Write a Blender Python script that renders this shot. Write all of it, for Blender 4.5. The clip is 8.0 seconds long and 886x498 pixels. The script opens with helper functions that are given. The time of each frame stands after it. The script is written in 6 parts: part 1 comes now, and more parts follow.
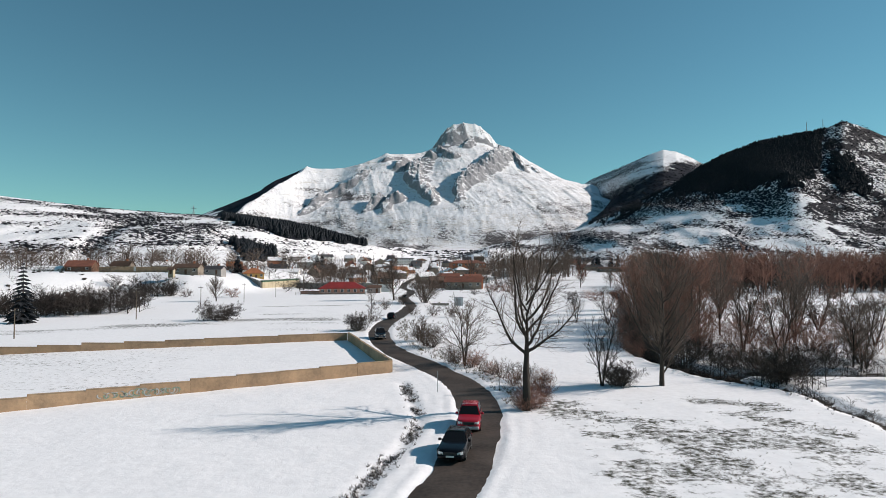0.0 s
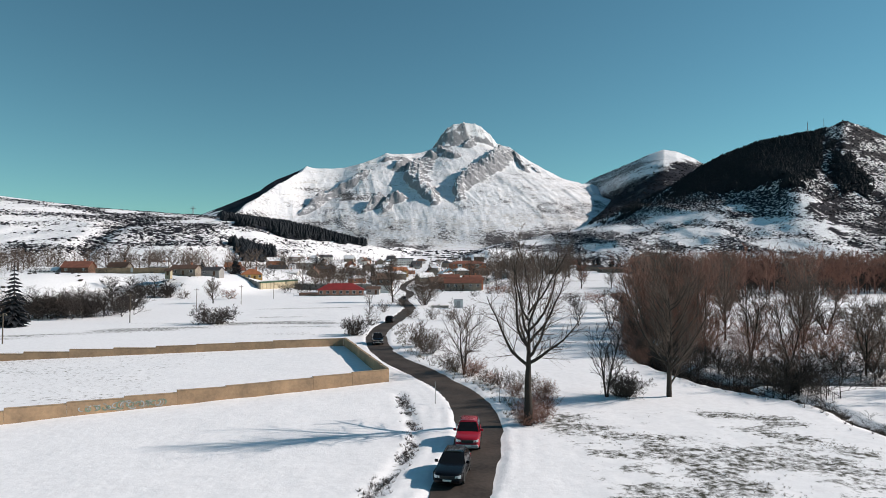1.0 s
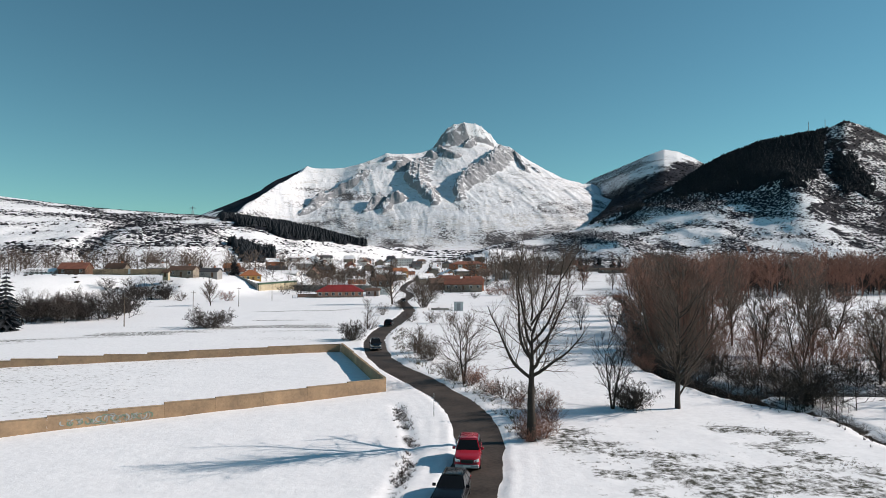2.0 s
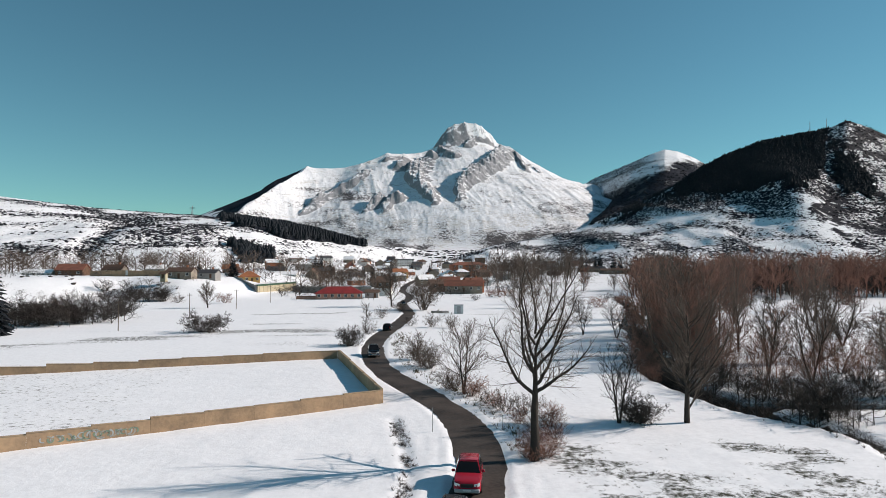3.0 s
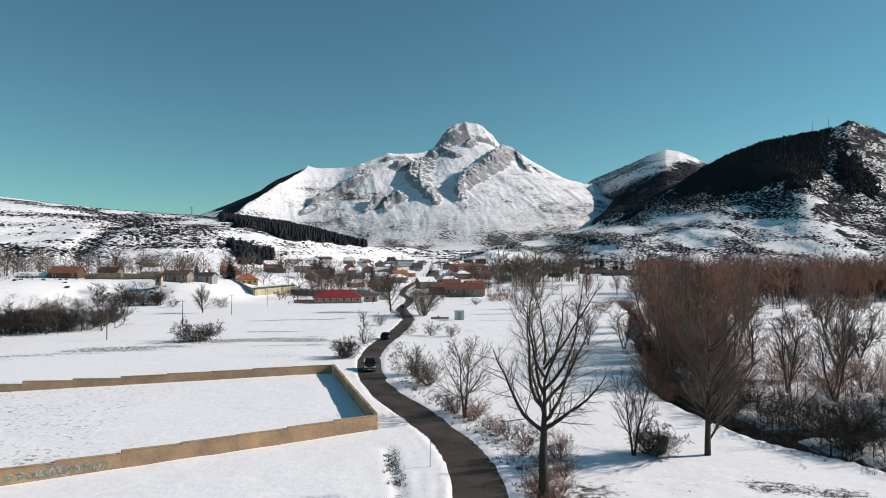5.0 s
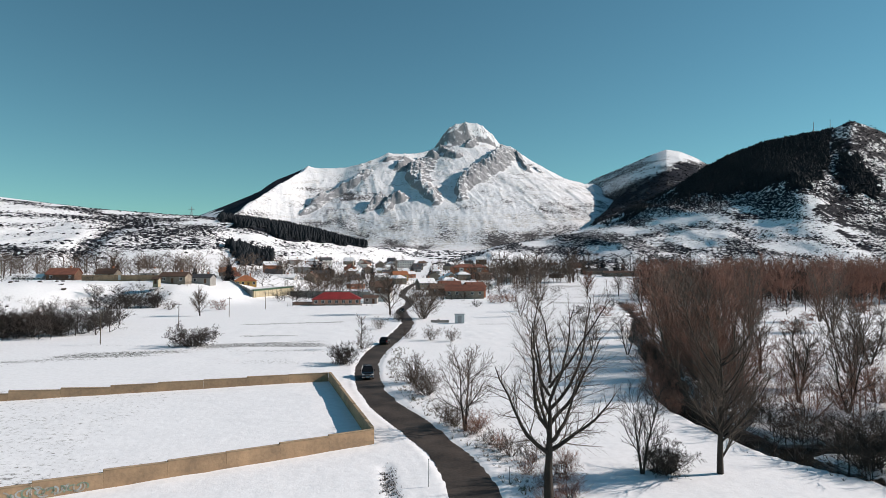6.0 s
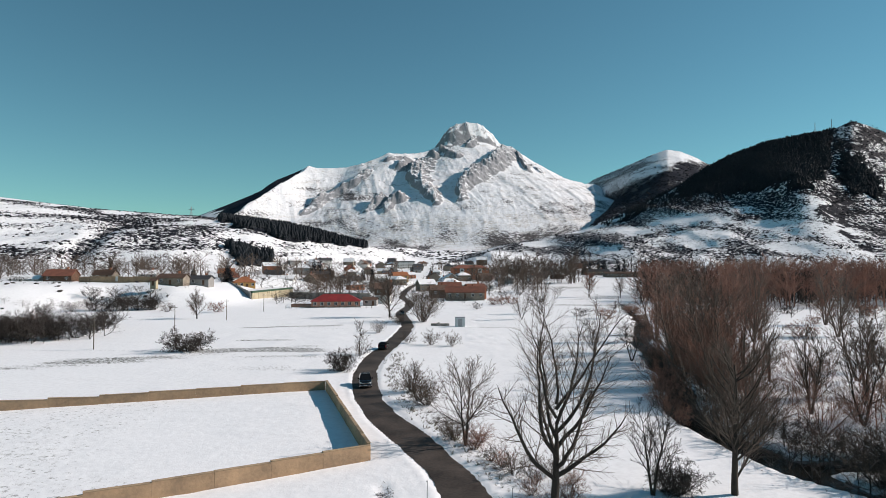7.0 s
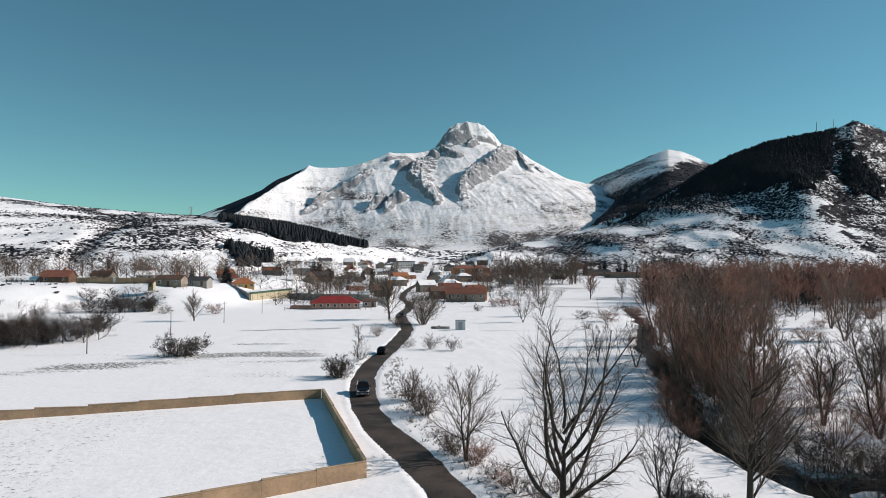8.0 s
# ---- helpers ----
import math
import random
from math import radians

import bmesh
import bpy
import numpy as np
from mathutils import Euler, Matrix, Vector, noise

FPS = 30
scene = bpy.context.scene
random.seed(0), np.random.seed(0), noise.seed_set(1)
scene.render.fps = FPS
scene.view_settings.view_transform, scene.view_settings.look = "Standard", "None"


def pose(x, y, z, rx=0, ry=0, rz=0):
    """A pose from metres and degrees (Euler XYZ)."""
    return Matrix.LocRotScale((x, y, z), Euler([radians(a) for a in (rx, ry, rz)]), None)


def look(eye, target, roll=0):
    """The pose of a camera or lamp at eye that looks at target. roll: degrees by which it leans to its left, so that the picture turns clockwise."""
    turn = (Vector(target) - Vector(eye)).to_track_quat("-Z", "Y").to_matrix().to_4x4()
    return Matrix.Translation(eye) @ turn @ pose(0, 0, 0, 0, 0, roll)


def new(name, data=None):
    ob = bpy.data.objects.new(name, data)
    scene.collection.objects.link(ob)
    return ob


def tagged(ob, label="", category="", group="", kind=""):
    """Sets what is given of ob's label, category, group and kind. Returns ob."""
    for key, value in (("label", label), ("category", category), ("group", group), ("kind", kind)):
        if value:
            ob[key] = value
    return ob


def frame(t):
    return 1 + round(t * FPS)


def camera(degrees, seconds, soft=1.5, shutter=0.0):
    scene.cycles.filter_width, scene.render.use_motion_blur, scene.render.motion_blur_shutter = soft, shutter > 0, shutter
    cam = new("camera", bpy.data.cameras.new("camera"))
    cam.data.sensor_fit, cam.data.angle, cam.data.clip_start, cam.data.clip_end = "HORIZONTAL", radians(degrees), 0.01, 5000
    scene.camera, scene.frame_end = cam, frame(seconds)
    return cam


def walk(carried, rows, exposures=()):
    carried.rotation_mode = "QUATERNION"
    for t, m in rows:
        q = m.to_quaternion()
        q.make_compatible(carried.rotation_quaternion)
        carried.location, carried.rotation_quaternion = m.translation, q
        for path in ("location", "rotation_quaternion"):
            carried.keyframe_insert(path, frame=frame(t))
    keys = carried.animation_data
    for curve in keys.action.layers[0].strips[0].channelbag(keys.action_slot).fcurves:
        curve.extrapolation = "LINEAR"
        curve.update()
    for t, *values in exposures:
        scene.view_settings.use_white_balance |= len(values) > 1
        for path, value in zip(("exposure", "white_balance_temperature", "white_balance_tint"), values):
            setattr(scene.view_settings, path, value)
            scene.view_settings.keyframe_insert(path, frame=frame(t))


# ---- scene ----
cam = camera(70.0, 8.0, soft=0.4)
PATH = [
    # seconds, eye in metres, tilt, lean and turn in degrees
    (0, 0.000, 0.000, 12.500, 91.457, 0.078, -0.000),
    (0.5, 0.127, 1.286, 12.789, 91.442, 0.078, 0.016),
    (1, 0.212, 2.615, 13.117, 91.436, 0.075, 0.017),
    (1.5, 0.281, 3.880, 13.411, 91.433, 0.081, 0.035),
    (3, 0.450, 7.613, 14.465, 91.416, 0.058, 0.081),
    (3.5, 0.484, 8.814, 14.872, 91.403, 0.041, 0.095),
    (4, 0.526, 9.934, 15.219, 91.397, 0.034, 0.105),
    (4.5, 0.549, 11.107, 15.591, 91.390, 0.020, 0.124),
    (6, 0.679, 14.821, 16.683, 91.394, -0.003, 0.181),
    (6.5, 0.702, 16.096, 17.021, 91.391, -0.010, 0.202),
    (7, 0.738, 17.407, 17.416, 91.383, -0.034, 0.220),
    (7.5, 0.745, 18.659, 17.752, 91.365, -0.061, 0.241),
    (8, 0.816, 19.900, 18.143, 91.345, -0.087, 0.270),
]
walk(cam, [(t, pose(x, y, z, rx, ry, rz)) for t, x, y, z, rx, ry, rz in PATH], exposures=[(0.0, 0.02, 6500, 10)])

# ---------------------------------------------------------------- light
SUN_TO = Vector((25.7, 4.9, 14.6)).normalized()
world = bpy.data.worlds.new("winter_sky")
scene.world = world
world.use_nodes = True
wn = world.node_tree
for n in list(wn.nodes):
    wn.nodes.remove(n)
w_out, w_bg = wn.nodes.new("ShaderNodeOutputWorld"), wn.nodes.new("ShaderNodeBackground")
w_sky, w_tint = wn.nodes.new("ShaderNodeTexSky"), wn.nodes.new("ShaderNodeMix")
w_sky.sky_type, w_sky.sun_disc = "NISHITA", False
w_sky.sun_elevation = math.asin(SUN_TO.z)
w_sky.sun_rotation = math.atan2(SUN_TO.x, SUN_TO.y)
w_sky.altitude, w_sky.air_density, w_sky.dust_density, w_sky.ozone_density = 1000, 1.0, 0.0, 2.0
w_tint.data_type, w_tint.blend_type = "RGBA", "MULTIPLY"
w_tint.inputs["Factor"].default_value = 1.0
w_tint.inputs["B"].default_value = (0.625, 1.0, 0.87, 1)
w_bg.inputs["Strength"].default_value = 0.092
wn.links.new(w_sky.outputs[0], w_tint.inputs["A"])
wn.links.new(w_tint.outputs["Result"], w_bg.inputs["Color"])
wn.links.new(w_bg.outputs[0], w_out.inputs["Surface"])

sun_data = bpy.data.lights.new("sun", "SUN")
sun_data.energy, sun_data.angle, sun_data.color = 5.45, radians(0.5), (1.0, 0.872, 0.79)
sun = new("sun", sun_data)
sun.matrix_world = look((0, 0, 300), tuple(Vector((0, 0, 300)) - SUN_TO * 10))


# ---------------------------------------------------------------- materials
def material(name, a, b=None, rough=0.8, metal=0.0, scale=1.0, fine=12.0, bump=0.3, dist=0.05, vary=0.0, spec=0.3):
    """A two-tone surface: broad stains, fine grain and relief at true size."""
    m = bpy.data.materials.new(name)
    m.use_nodes = True
    nt = m.node_tree
    bs = nt.nodes["Principled BSDF"]
    bs.inputs["Roughness"].default_value, bs.inputs["Metallic"].default_value = rough, metal
    bs.inputs["Specular IOR Level"].default_value = spec
    b = b or tuple(c * 0.7 for c in a)
    geo = nt.nodes.new("ShaderNodeNewGeometry")
    n1, n2 = nt.nodes.new("ShaderNodeTexNoise"), nt.nodes.new("ShaderNodeTexNoise")
    n1.inputs["Scale"].default_value, n2.inputs["Scale"].default_value = scale, fine
    n1.inputs["Detail"].default_value, n2.inputs["Detail"].default_value = 5, 4
    add = nt.nodes.new("ShaderNodeMath")
    add.operation = "MULTIPLY_ADD"
    add.inputs[1].default_value = 0.45
    ramp = nt.nodes.new("ShaderNodeValToRGB")
    ramp.color_ramp.elements[0].position, ramp.color_ramp.elements[1].position = 0.5, 0.92
    ramp.color_ramp.elements[0].color, ramp.color_ramp.elements[1].color = (*a, 1), (*b, 1)
    for n in (n1, n2):
        nt.links.new(geo.outputs["Position"], n.inputs["Vector"])
    nt.links.new(n2.outputs["Fac"], add.inputs[0])
    nt.links.new(n1.outputs["Fac"], add.inputs[2])
    nt.links.new(add.outputs[0], ramp.inputs["Fac"])
    col = ramp.outputs["Color"]
    if vary:
        info, hsv = nt.nodes.new("ShaderNodeObjectInfo"), nt.nodes.new("ShaderNodeHueSaturation")
        rng = nt.nodes.new("ShaderNodeMapRange")
        rng.inputs["To Min"].default_value, rng.inputs["To Max"].default_value = 1 - vary, 1 + vary
        nt.links.new(info.outputs["Random"], rng.inputs["Value"])
        nt.links.new(rng.outputs[0], hsv.inputs["Value"])
        nt.links.new(col, hsv.inputs["Color"])
        col = hsv.outputs["Color"]
    nt.links.new(col, bs.inputs["Base Color"])
    if bump:
        bp = nt.nodes.new("ShaderNodeBump")
        bp.inputs["Strength"].default_value, bp.inputs["Distance"].default_value = bump, dist
        nt.links.new(n2.outputs["Fac"], bp.inputs["Height"])
        nt.links.new(bp.outputs[0], bs.inputs["Normal"])
    return m


def layered(name, layers, snow=(0.85, 0.87, 0.895), bump=0.5, dist=0.06, grain=3.0, spec=0.2):
    """Snow over which other covers lie. Each layer: attribute, two colours, noise size, stretch along x, squeeze in z, threshold softness, gain, offset."""
    m = bpy.data.materials.new(name)
    m.use_nodes = True
    nt = m.node_tree
    bs = nt.nodes["Principled BSDF"]
    bs.inputs["Specular IOR Level"].default_value = spec
    geo = nt.nodes.new("ShaderNodeNewGeometry")
    nb = nt.nodes.new("ShaderNodeTexNoise")
    nb.inputs["Scale"].default_value, nb.inputs["Detail"].default_value, nb.inputs["Roughness"].default_value = grain, 8, 0.65
    nt.links.new(geo.outputs["Position"], nb.inputs["Vector"])
    base = nt.nodes.new("ShaderNodeValToRGB")
    base.color_ramp.elements[0].color = (*[c * 0.9 for c in snow], 1)
    base.color_ramp.elements[1].color = (*snow, 1)
    base.color_ramp.elements[0].position, base.color_ramp.elements[1].position = 0.3, 0.6
    nt.links.new(nb.outputs["Fac"], base.inputs["Fac"])
    col = base.outputs["Color"]
    bs.inputs["Roughness"].default_value = 0.7
    for attr, c1, c2, size, along, stretch, soft, gain, offset in layers:
        at = nt.nodes.new("ShaderNodeAttribute")
        at.attribute_name = attr
        mp = nt.nodes.new("ShaderNodeMapping")
        mp.inputs["Scale"].default_value = (1 / (size * along), 1 / size, stretch / size)
        nt.links.new(geo.outputs["Position"], mp.inputs["Vector"])
        ns = nt.nodes.new("ShaderNodeTexNoise")
        ns.inputs["Scale"].default_value, ns.inputs["Detail"].default_value, ns.inputs["Roughness"].default_value = 1.0, 8, 0.74
        nt.links.new(mp.outputs[0], ns.inputs["Vector"])
        s1 = nt.nodes.new("ShaderNodeMath")
        s1.operation = "MULTIPLY_ADD"
        s1.inputs[1].default_value = gain
        nt.links.new(at.outputs["Fac"], s1.inputs[0])
        nt.links.new(ns.outputs["Fac"], s1.inputs[2])
        rg = nt.nodes.new("ShaderNodeMapRange")
        rg.inputs["From Min"].default_value, rg.inputs["From Max"].default_value = offset, offset + soft
        nt.links.new(s1.outputs[0], rg.inputs["Value"])
        cc = nt.nodes.new("ShaderNodeMix")
        cc.data_type = "RGBA"
        cc.inputs["A"].default_value, cc.inputs["B"].default_value = (*c1, 1), (*c2, 1)
        nt.links.new(nb.outputs["Fac"], cc.inputs["Factor"])
        mx = nt.nodes.new("ShaderNodeMix")
        mx.data_type = "RGBA"
        nt.links.new(rg.outputs[0], mx.inputs["Factor"])
        nt.links.new(col, mx.inputs["A"])
        nt.links.new(cc.outputs["Result"], mx.inputs["B"])
        col = mx.outputs["Result"]
    nt.links.new(col, bs.inputs["Base Color"])
    bp = nt.nodes.new("ShaderNodeBump")
    bp.inputs["Strength"].default_value, bp.inputs["Distance"].default_value = bump, dist
    nt.links.new(nb.outputs["Fac"], bp.inputs["Height"])
    nt.links.new(bp.outputs[0], bs.inputs["Normal"])
    return m


GRASS1, GRASS2 = (0.062, 0.060, 0.038), (0.026, 0.028, 0.019)
M_GROUND = layered("snow_field", [
    ("grass", GRASS1, GRASS2, 0.55, 1.1, 1.0, 0.16, 0.75, 0.80),
    ("soil", (0.07, 0.055, 0.04), (0.03, 0.025, 0.02), 0.9, 1.0, 1.0, 0.2, 0.8, 0.75),
], grain=1.3, bump=0.36, dist=0.12)
M_HILL = layered("snowy_scrub_hillside", [
    # Near-black navy: shade among the scrub is put into both layers' colours.
    ("scrub", (0.016, 0.018, 0.026), (0.008, 0.009, 0.014), 4.2, 0.9, 0.8, 0.035, 0.46, 0.78),
    ("rough", (0.014, 0.016, 0.024), (0.007, 0.008, 0.013), 10.0, 1.2, 0.9, 0.05, 0.50, 0.78),
    ("wood", (0.018, 0.020, 0.026), (0.010, 0.012, 0.017), 14.0, 1.0, 1.0, 0.10, 1.6, 0.85),
], grain=0.12, bump=0.7, dist=2.5, spec=0.03)
M_MOUNT = layered("snowy_limestone_mountain", [
    ("streak", (0.62, 0.60, 0.56), (0.42, 0.40, 0.37), 11.0, 1.6, 1.6, 0.16, 0.40, 0.74),
    ("scrub", (0.10, 0.095, 0.095), (0.045, 0.044, 0.048), 8.0, 1.1, 0.8, 0.06, 0.50, 0.79),
    ("rock", (0.36, 0.368, 0.385), (0.13, 0.136, 0.15), 22.0, 0.55, 0.35, 0.08, 0.62, 0.80),
    # Bluish, since distance haze is put into the wood's colour.
    ("wood", (0.030, 0.032, 0.042), (0.016, 0.018, 0.025), 20.0, 1.0, 1.0, 0.10, 1.6, 0.85),
], snow=(0.80, 0.82, 0.85), grain=0.07, bump=0.7, dist=4.5, spec=0.03)
M_ASPHALT = material("wet_asphalt", (0.024, 0.020, 0.018), (0.078, 0.064, 0.055), 0.75, scale=0.28, fine=3.5, bump=0.35, dist=0.02, spec=0.2)
M_WATER = material("stream_water", (0.012, 0.014, 0.014), (0.02, 0.02, 0.018), 0.12, scale=0.8, fine=5.0, bump=0.15, dist=0.03, spec=0.5)
M_SNOW = material("roof_snow", (0.86, 0.87, 0.88), (0.78, 0.79, 0.81), 0.7, scale=0.6, fine=4.0, bump=0.3)
M_RENDER = material("ochre_rendered_wall", (0.44, 0.295, 0.18), (0.25, 0.175, 0.115), 0.92, scale=0.45, fine=3.2, bump=0.5, dist=0.05, vary=0.10)
M_COPING = material("cement_coping", (0.40, 0.29, 0.18), (0.25, 0.19, 0.13), 0.92, scale=0.9, fine=6.0)
M_PAINTMARK = material("faded_spray_paint", (0.42, 0.43, 0.42), (0.30, 0.32, 0.32), 0.8, scale=2, fine=9)
M_PAINTMARK2 = material("blue_grey_spray_paint", (0.36, 0.31, 0.24), (0.27, 0.27, 0.25), 0.8, scale=2, fine=9)
M_PAINTGREEN = material("faded_green_spray_paint", (0.22, 0.30, 0.22), (0.16, 0.22, 0.17), 0.8, scale=2, fine=9)
M_BARK = material("grey_brown_bark", (0.052, 0.042, 0.034), (0.028, 0.023, 0.02), 0.9, scale=1.2, fine=9.0, bump=0.6, vary=0.12)
M_TWIG = material("brown_twigs", (0.165, 0.123, 0.097), (0.095, 0.073, 0.060), 0.85, scale=0.8, fine=4.0, bump=0, vary=0.15)
M_DARKTWIG = material("dark_grey_twigs", (0.056, 0.047, 0.041), (0.033, 0.028, 0.026), 0.88, scale=0.8, fine=4.0, bump=0, vary=0.15)
M_REDTWIG = material("red_brown_willow_twigs", (0.34, 0.170, 0.122), (0.175, 0.093, 0.070), 0.85, scale=0.4, fine=3.0, bump=0, vary=0.22)
M_STRAW = material("dry_straw_grass", (0.13, 0.112, 0.062), (0.07, 0.06, 0.036), 0.9, scale=1.5, fine=8.0, bump=0)
M_NEEDLE = material("dark_pine_needles", (0.020, 0.024, 0.029), (0.011, 0.014, 0.018), 1.0, scale=0.3, fine=2.0, bump=0, vary=0.2)
# Darker than twigs: the clumps' own shading is put into the colour.
M_FARSCRUB = material("dark_far_scrub", (0.017, 0.019, 0.025), (0.009, 0.010, 0.014), 0.95, scale=0.3, fine=2.0, bump=0)
M_POLEWOOD = material("weathered_pole_wood", (0.16, 0.13, 0.10), (0.09, 0.075, 0.06), 0.9)
M_METAL = material("galvanised_steel", (0.35, 0.36, 0.37), (0.25, 0.26, 0.27), 0.5, 0.6, scale=2, fine=14, bump=0.1)
M_GLASS = material("dark_window_glass", (0.02, 0.025, 0.03), (0.03, 0.035, 0.04), 0.08, scale=0.3, fine=1.0, bump=0, spec=0.6)
M_FRAME = material("white_window_frame", (0.72, 0.72, 0.70), (0.6, 0.6, 0.58), 0.5, bump=0)
M_TIMBER = material("brown_timber", (0.13, 0.07, 0.04), (0.08, 0.045, 0.028), 0.75, scale=1, fine=7)
M_STONE = material("rubble_stone", (0.30, 0.28, 0.25), (0.17, 0.16, 0.14), 0.9, scale=0.8, fine=5, bump=0.6)
M_CONCRETE = material("grey_concrete", (0.30, 0.29, 0.27), (0.20, 0.19, 0.18), 0.9, scale=0.4, fine=4)

# ---------------------------------------------------------------- helpers
def part(name, bm, mat, parent, label=""):
    me = bpy.data.meshes.new(name)
    bm.to_mesh(me)
    bm.free()
    return mesh_part(name, me, mat, parent, label)


def mesh_part(name, me, mat, parent, label=""):
    if not me.materials:
        me.materials.append(mat)
    ob = new(name, me)
    ob.parent = parent
    if label:
        tagged(ob, label)
    return ob


def thing(name, m, label, category, group="", kind=""):
    ob = new(name)
    ob.empty_display_size = 0.3
    ob.matrix_world = m
    return tagged(ob, label, category, group, kind)


def np_mesh(name, verts, faces, smooth=False):
    me = bpy.data.meshes.new(name)
    me.from_pydata(np.asarray(verts, float).tolist(), [], np.asarray(faces).tolist() if not isinstance(faces, list) else faces)
    if smooth:
        me.polygons.foreach_set("use_smooth", [True] * len(me.polygons))
    me.update()
    return me


def attribute(me, name, values):
    a = me.attributes.new(name, "FLOAT", "POINT")
    a.data.foreach_set("value", np.asarray(values, np.float32).ravel())


def box(bm, x0, x1, y0, y1, z0, z1, bevel=0.0):
    vs = [bm.verts.new((x, y, z)) for z in (z0, z1) for y in (y0, y1) for x in (x0, x1)]
    fs = [bm.faces.new([vs[i] for i in f]) for f in ((0, 2, 3, 1), (4, 5, 7, 6), (0, 1, 5, 4), (2, 6, 7, 3), (0, 4, 6, 2), (1, 3, 7, 5))]
    if bevel:
        es = {e for f in fs for e in f.edges}
        bmesh.ops.bevel(bm, geom=list(es), offset=bevel, segments=1, affect="EDGES")
    return vs


def boxes(*dims, bevel=0.0):
    bm = bmesh.new()
    for d in dims:
        box(bm, *d, bevel=bevel)
    return bm


def hashed(ix, iy, seed):
    h = (ix.astype(np.int64) * 374761393 + iy.astype(np.int64) * 668265263 + seed * 1442695041) & 0xFFFFFFFF
    h = ((h ^ (h >> 13)) * 1274126177) & 0xFFFFFFFF
    return ((h ^ (h >> 16)) & 0xFFFF) / 65535.0


def vnoise(x, y, seed=0):
    x, y = np.asarray(x, float), np.asarray(y, float)
    ix, iy = np.floor(x), np.floor(y)
    fx, fy = x - ix, y - iy
    fx, fy = fx * fx * (3 - 2 * fx), fy * fy * (3 - 2 * fy)
    a, b = hashed(ix, iy, seed), hashed(ix + 1, iy, seed)
    c, d = hashed(ix, iy + 1, seed), hashed(ix + 1, iy + 1, seed)
    return (a + (b - a) * fx) * (1 - fy) + (c + (d - c) * fx) * fy


def fbm(x, y, seed=0, octaves=5, gain=0.5):
    total, amp, norm = 0.0, 1.0, 0.0
    for k in range(octaves):
        total = total + amp * vnoise(x * 2**k + 17.3 * k, y * 2**k - 9.1 * k, seed + k)
        norm += amp
        amp *= gain
    return total / norm


def ridged(x, y, seed=0, octaves=5):
    total, amp, norm = 0.0, 1.0, 0.0
    for k in range(octaves):
        total = total + amp * (1 - np.abs(2 * vnoise(x * 2**k + 3.7 * k, y * 2**k + 5.2 * k, seed + k) - 1))
        norm += amp
        amp *= 0.5
    return total / norm


def smooth(x):
    x = np.clip(x, 0, 1)
    return x * x * (3 - 2 * x)


def to_line(x, y, line):
    """Distance to a polyline, and the value along it of any further columns."""
    best, vals = np.full(np.shape(x), 1e9), None
    for p, q in zip(line[:-1], line[1:]):
        dx, dy = q[0] - p[0], q[1] - p[1]
        t = np.clip(((x - p[0]) * dx + (y - p[1]) * dy) / (dx * dx + dy * dy), 0, 1)
        d = np.hypot(x - p[0] - t * dx, y - p[1] - t * dy)
        near = d < best
        best = np.where(near, d, best)
        if len(p) > 2:
            v = p[2] + t * (q[2] - p[2])
            vals = v if vals is None else np.where(near, v, vals)
    return best if vals is None else (best, vals)


def grid_faces(ny, nx):
    i = np.arange(ny * nx).reshape(ny, nx)
    return np.stack([i[:-1, :-1], i[:-1, 1:], i[1:, 1:], i[1:, :-1]], -1).reshape(-1, 4)


# ---------------------------------------------------------------- the ground
ROAD = [(-16, -60), (-9, -20), (-4.6, 10), (-2.3, 24), (-0.2, 34.3), (0.6, 37), (1.6, 42), (2.7, 48), (3.05, 53), (3.0, 58), (2.75, 62.5), (2.0, 67),
        (0.8, 71.5), (-1.1, 77), (-3.2, 82.3), (-5.7, 88.5), (-7.3, 94), (-9.1, 100), (-10.4, 106), (-11.2, 111.5), (-11.9, 118), (-12.3, 126), (-12.5, 134),
        (-12.1, 141), (-11.5, 150), (-10.9, 161), (-10.3, 172), (-9.9, 185), (-9.9, 195), (-10.8, 207), (-12.4, 220), (-14.1, 232), (-15.2, 245), (-14.8, 262), (-14.4, 281), (-16, 310), (-22, 350), (-24, 420), (-20, 520)]
DITCH = [(-6, 20), (-4.9, 34), (-3.9, 39.2), (-2.85, 44.2), (-2.1, 48), (-1.95, 51.5), (-2.7, 57.8), (-4.35, 67.6)]
STREAM = [(34.5, -40, 0.4), (34.6, 30, 0.5), (34.6, 48, 0.45), (35.2, 55, 0.5), (35.4, 60, 0.5), (34.9, 64, 0.7), (33.8, 67, 1.2), (32, 72, 2.0), (30.4, 76, 2.0), (29.4, 80, 2.0), (28.8, 86, 2.0), (29.3, 93, 2.0), (32.4, 104, 2.0), (38, 125, 2.2), (45, 160, 2.2), (60, 210, 2.2), (80, 300, 2.2)]
BROOK = [(32, 73.4, 1.9), (36, 73.6, 1.9), (42, 73.4, 1.9), (52, 72.8, 1.9), (64, 71.5, 1.9), (90, 69, 1.9)]


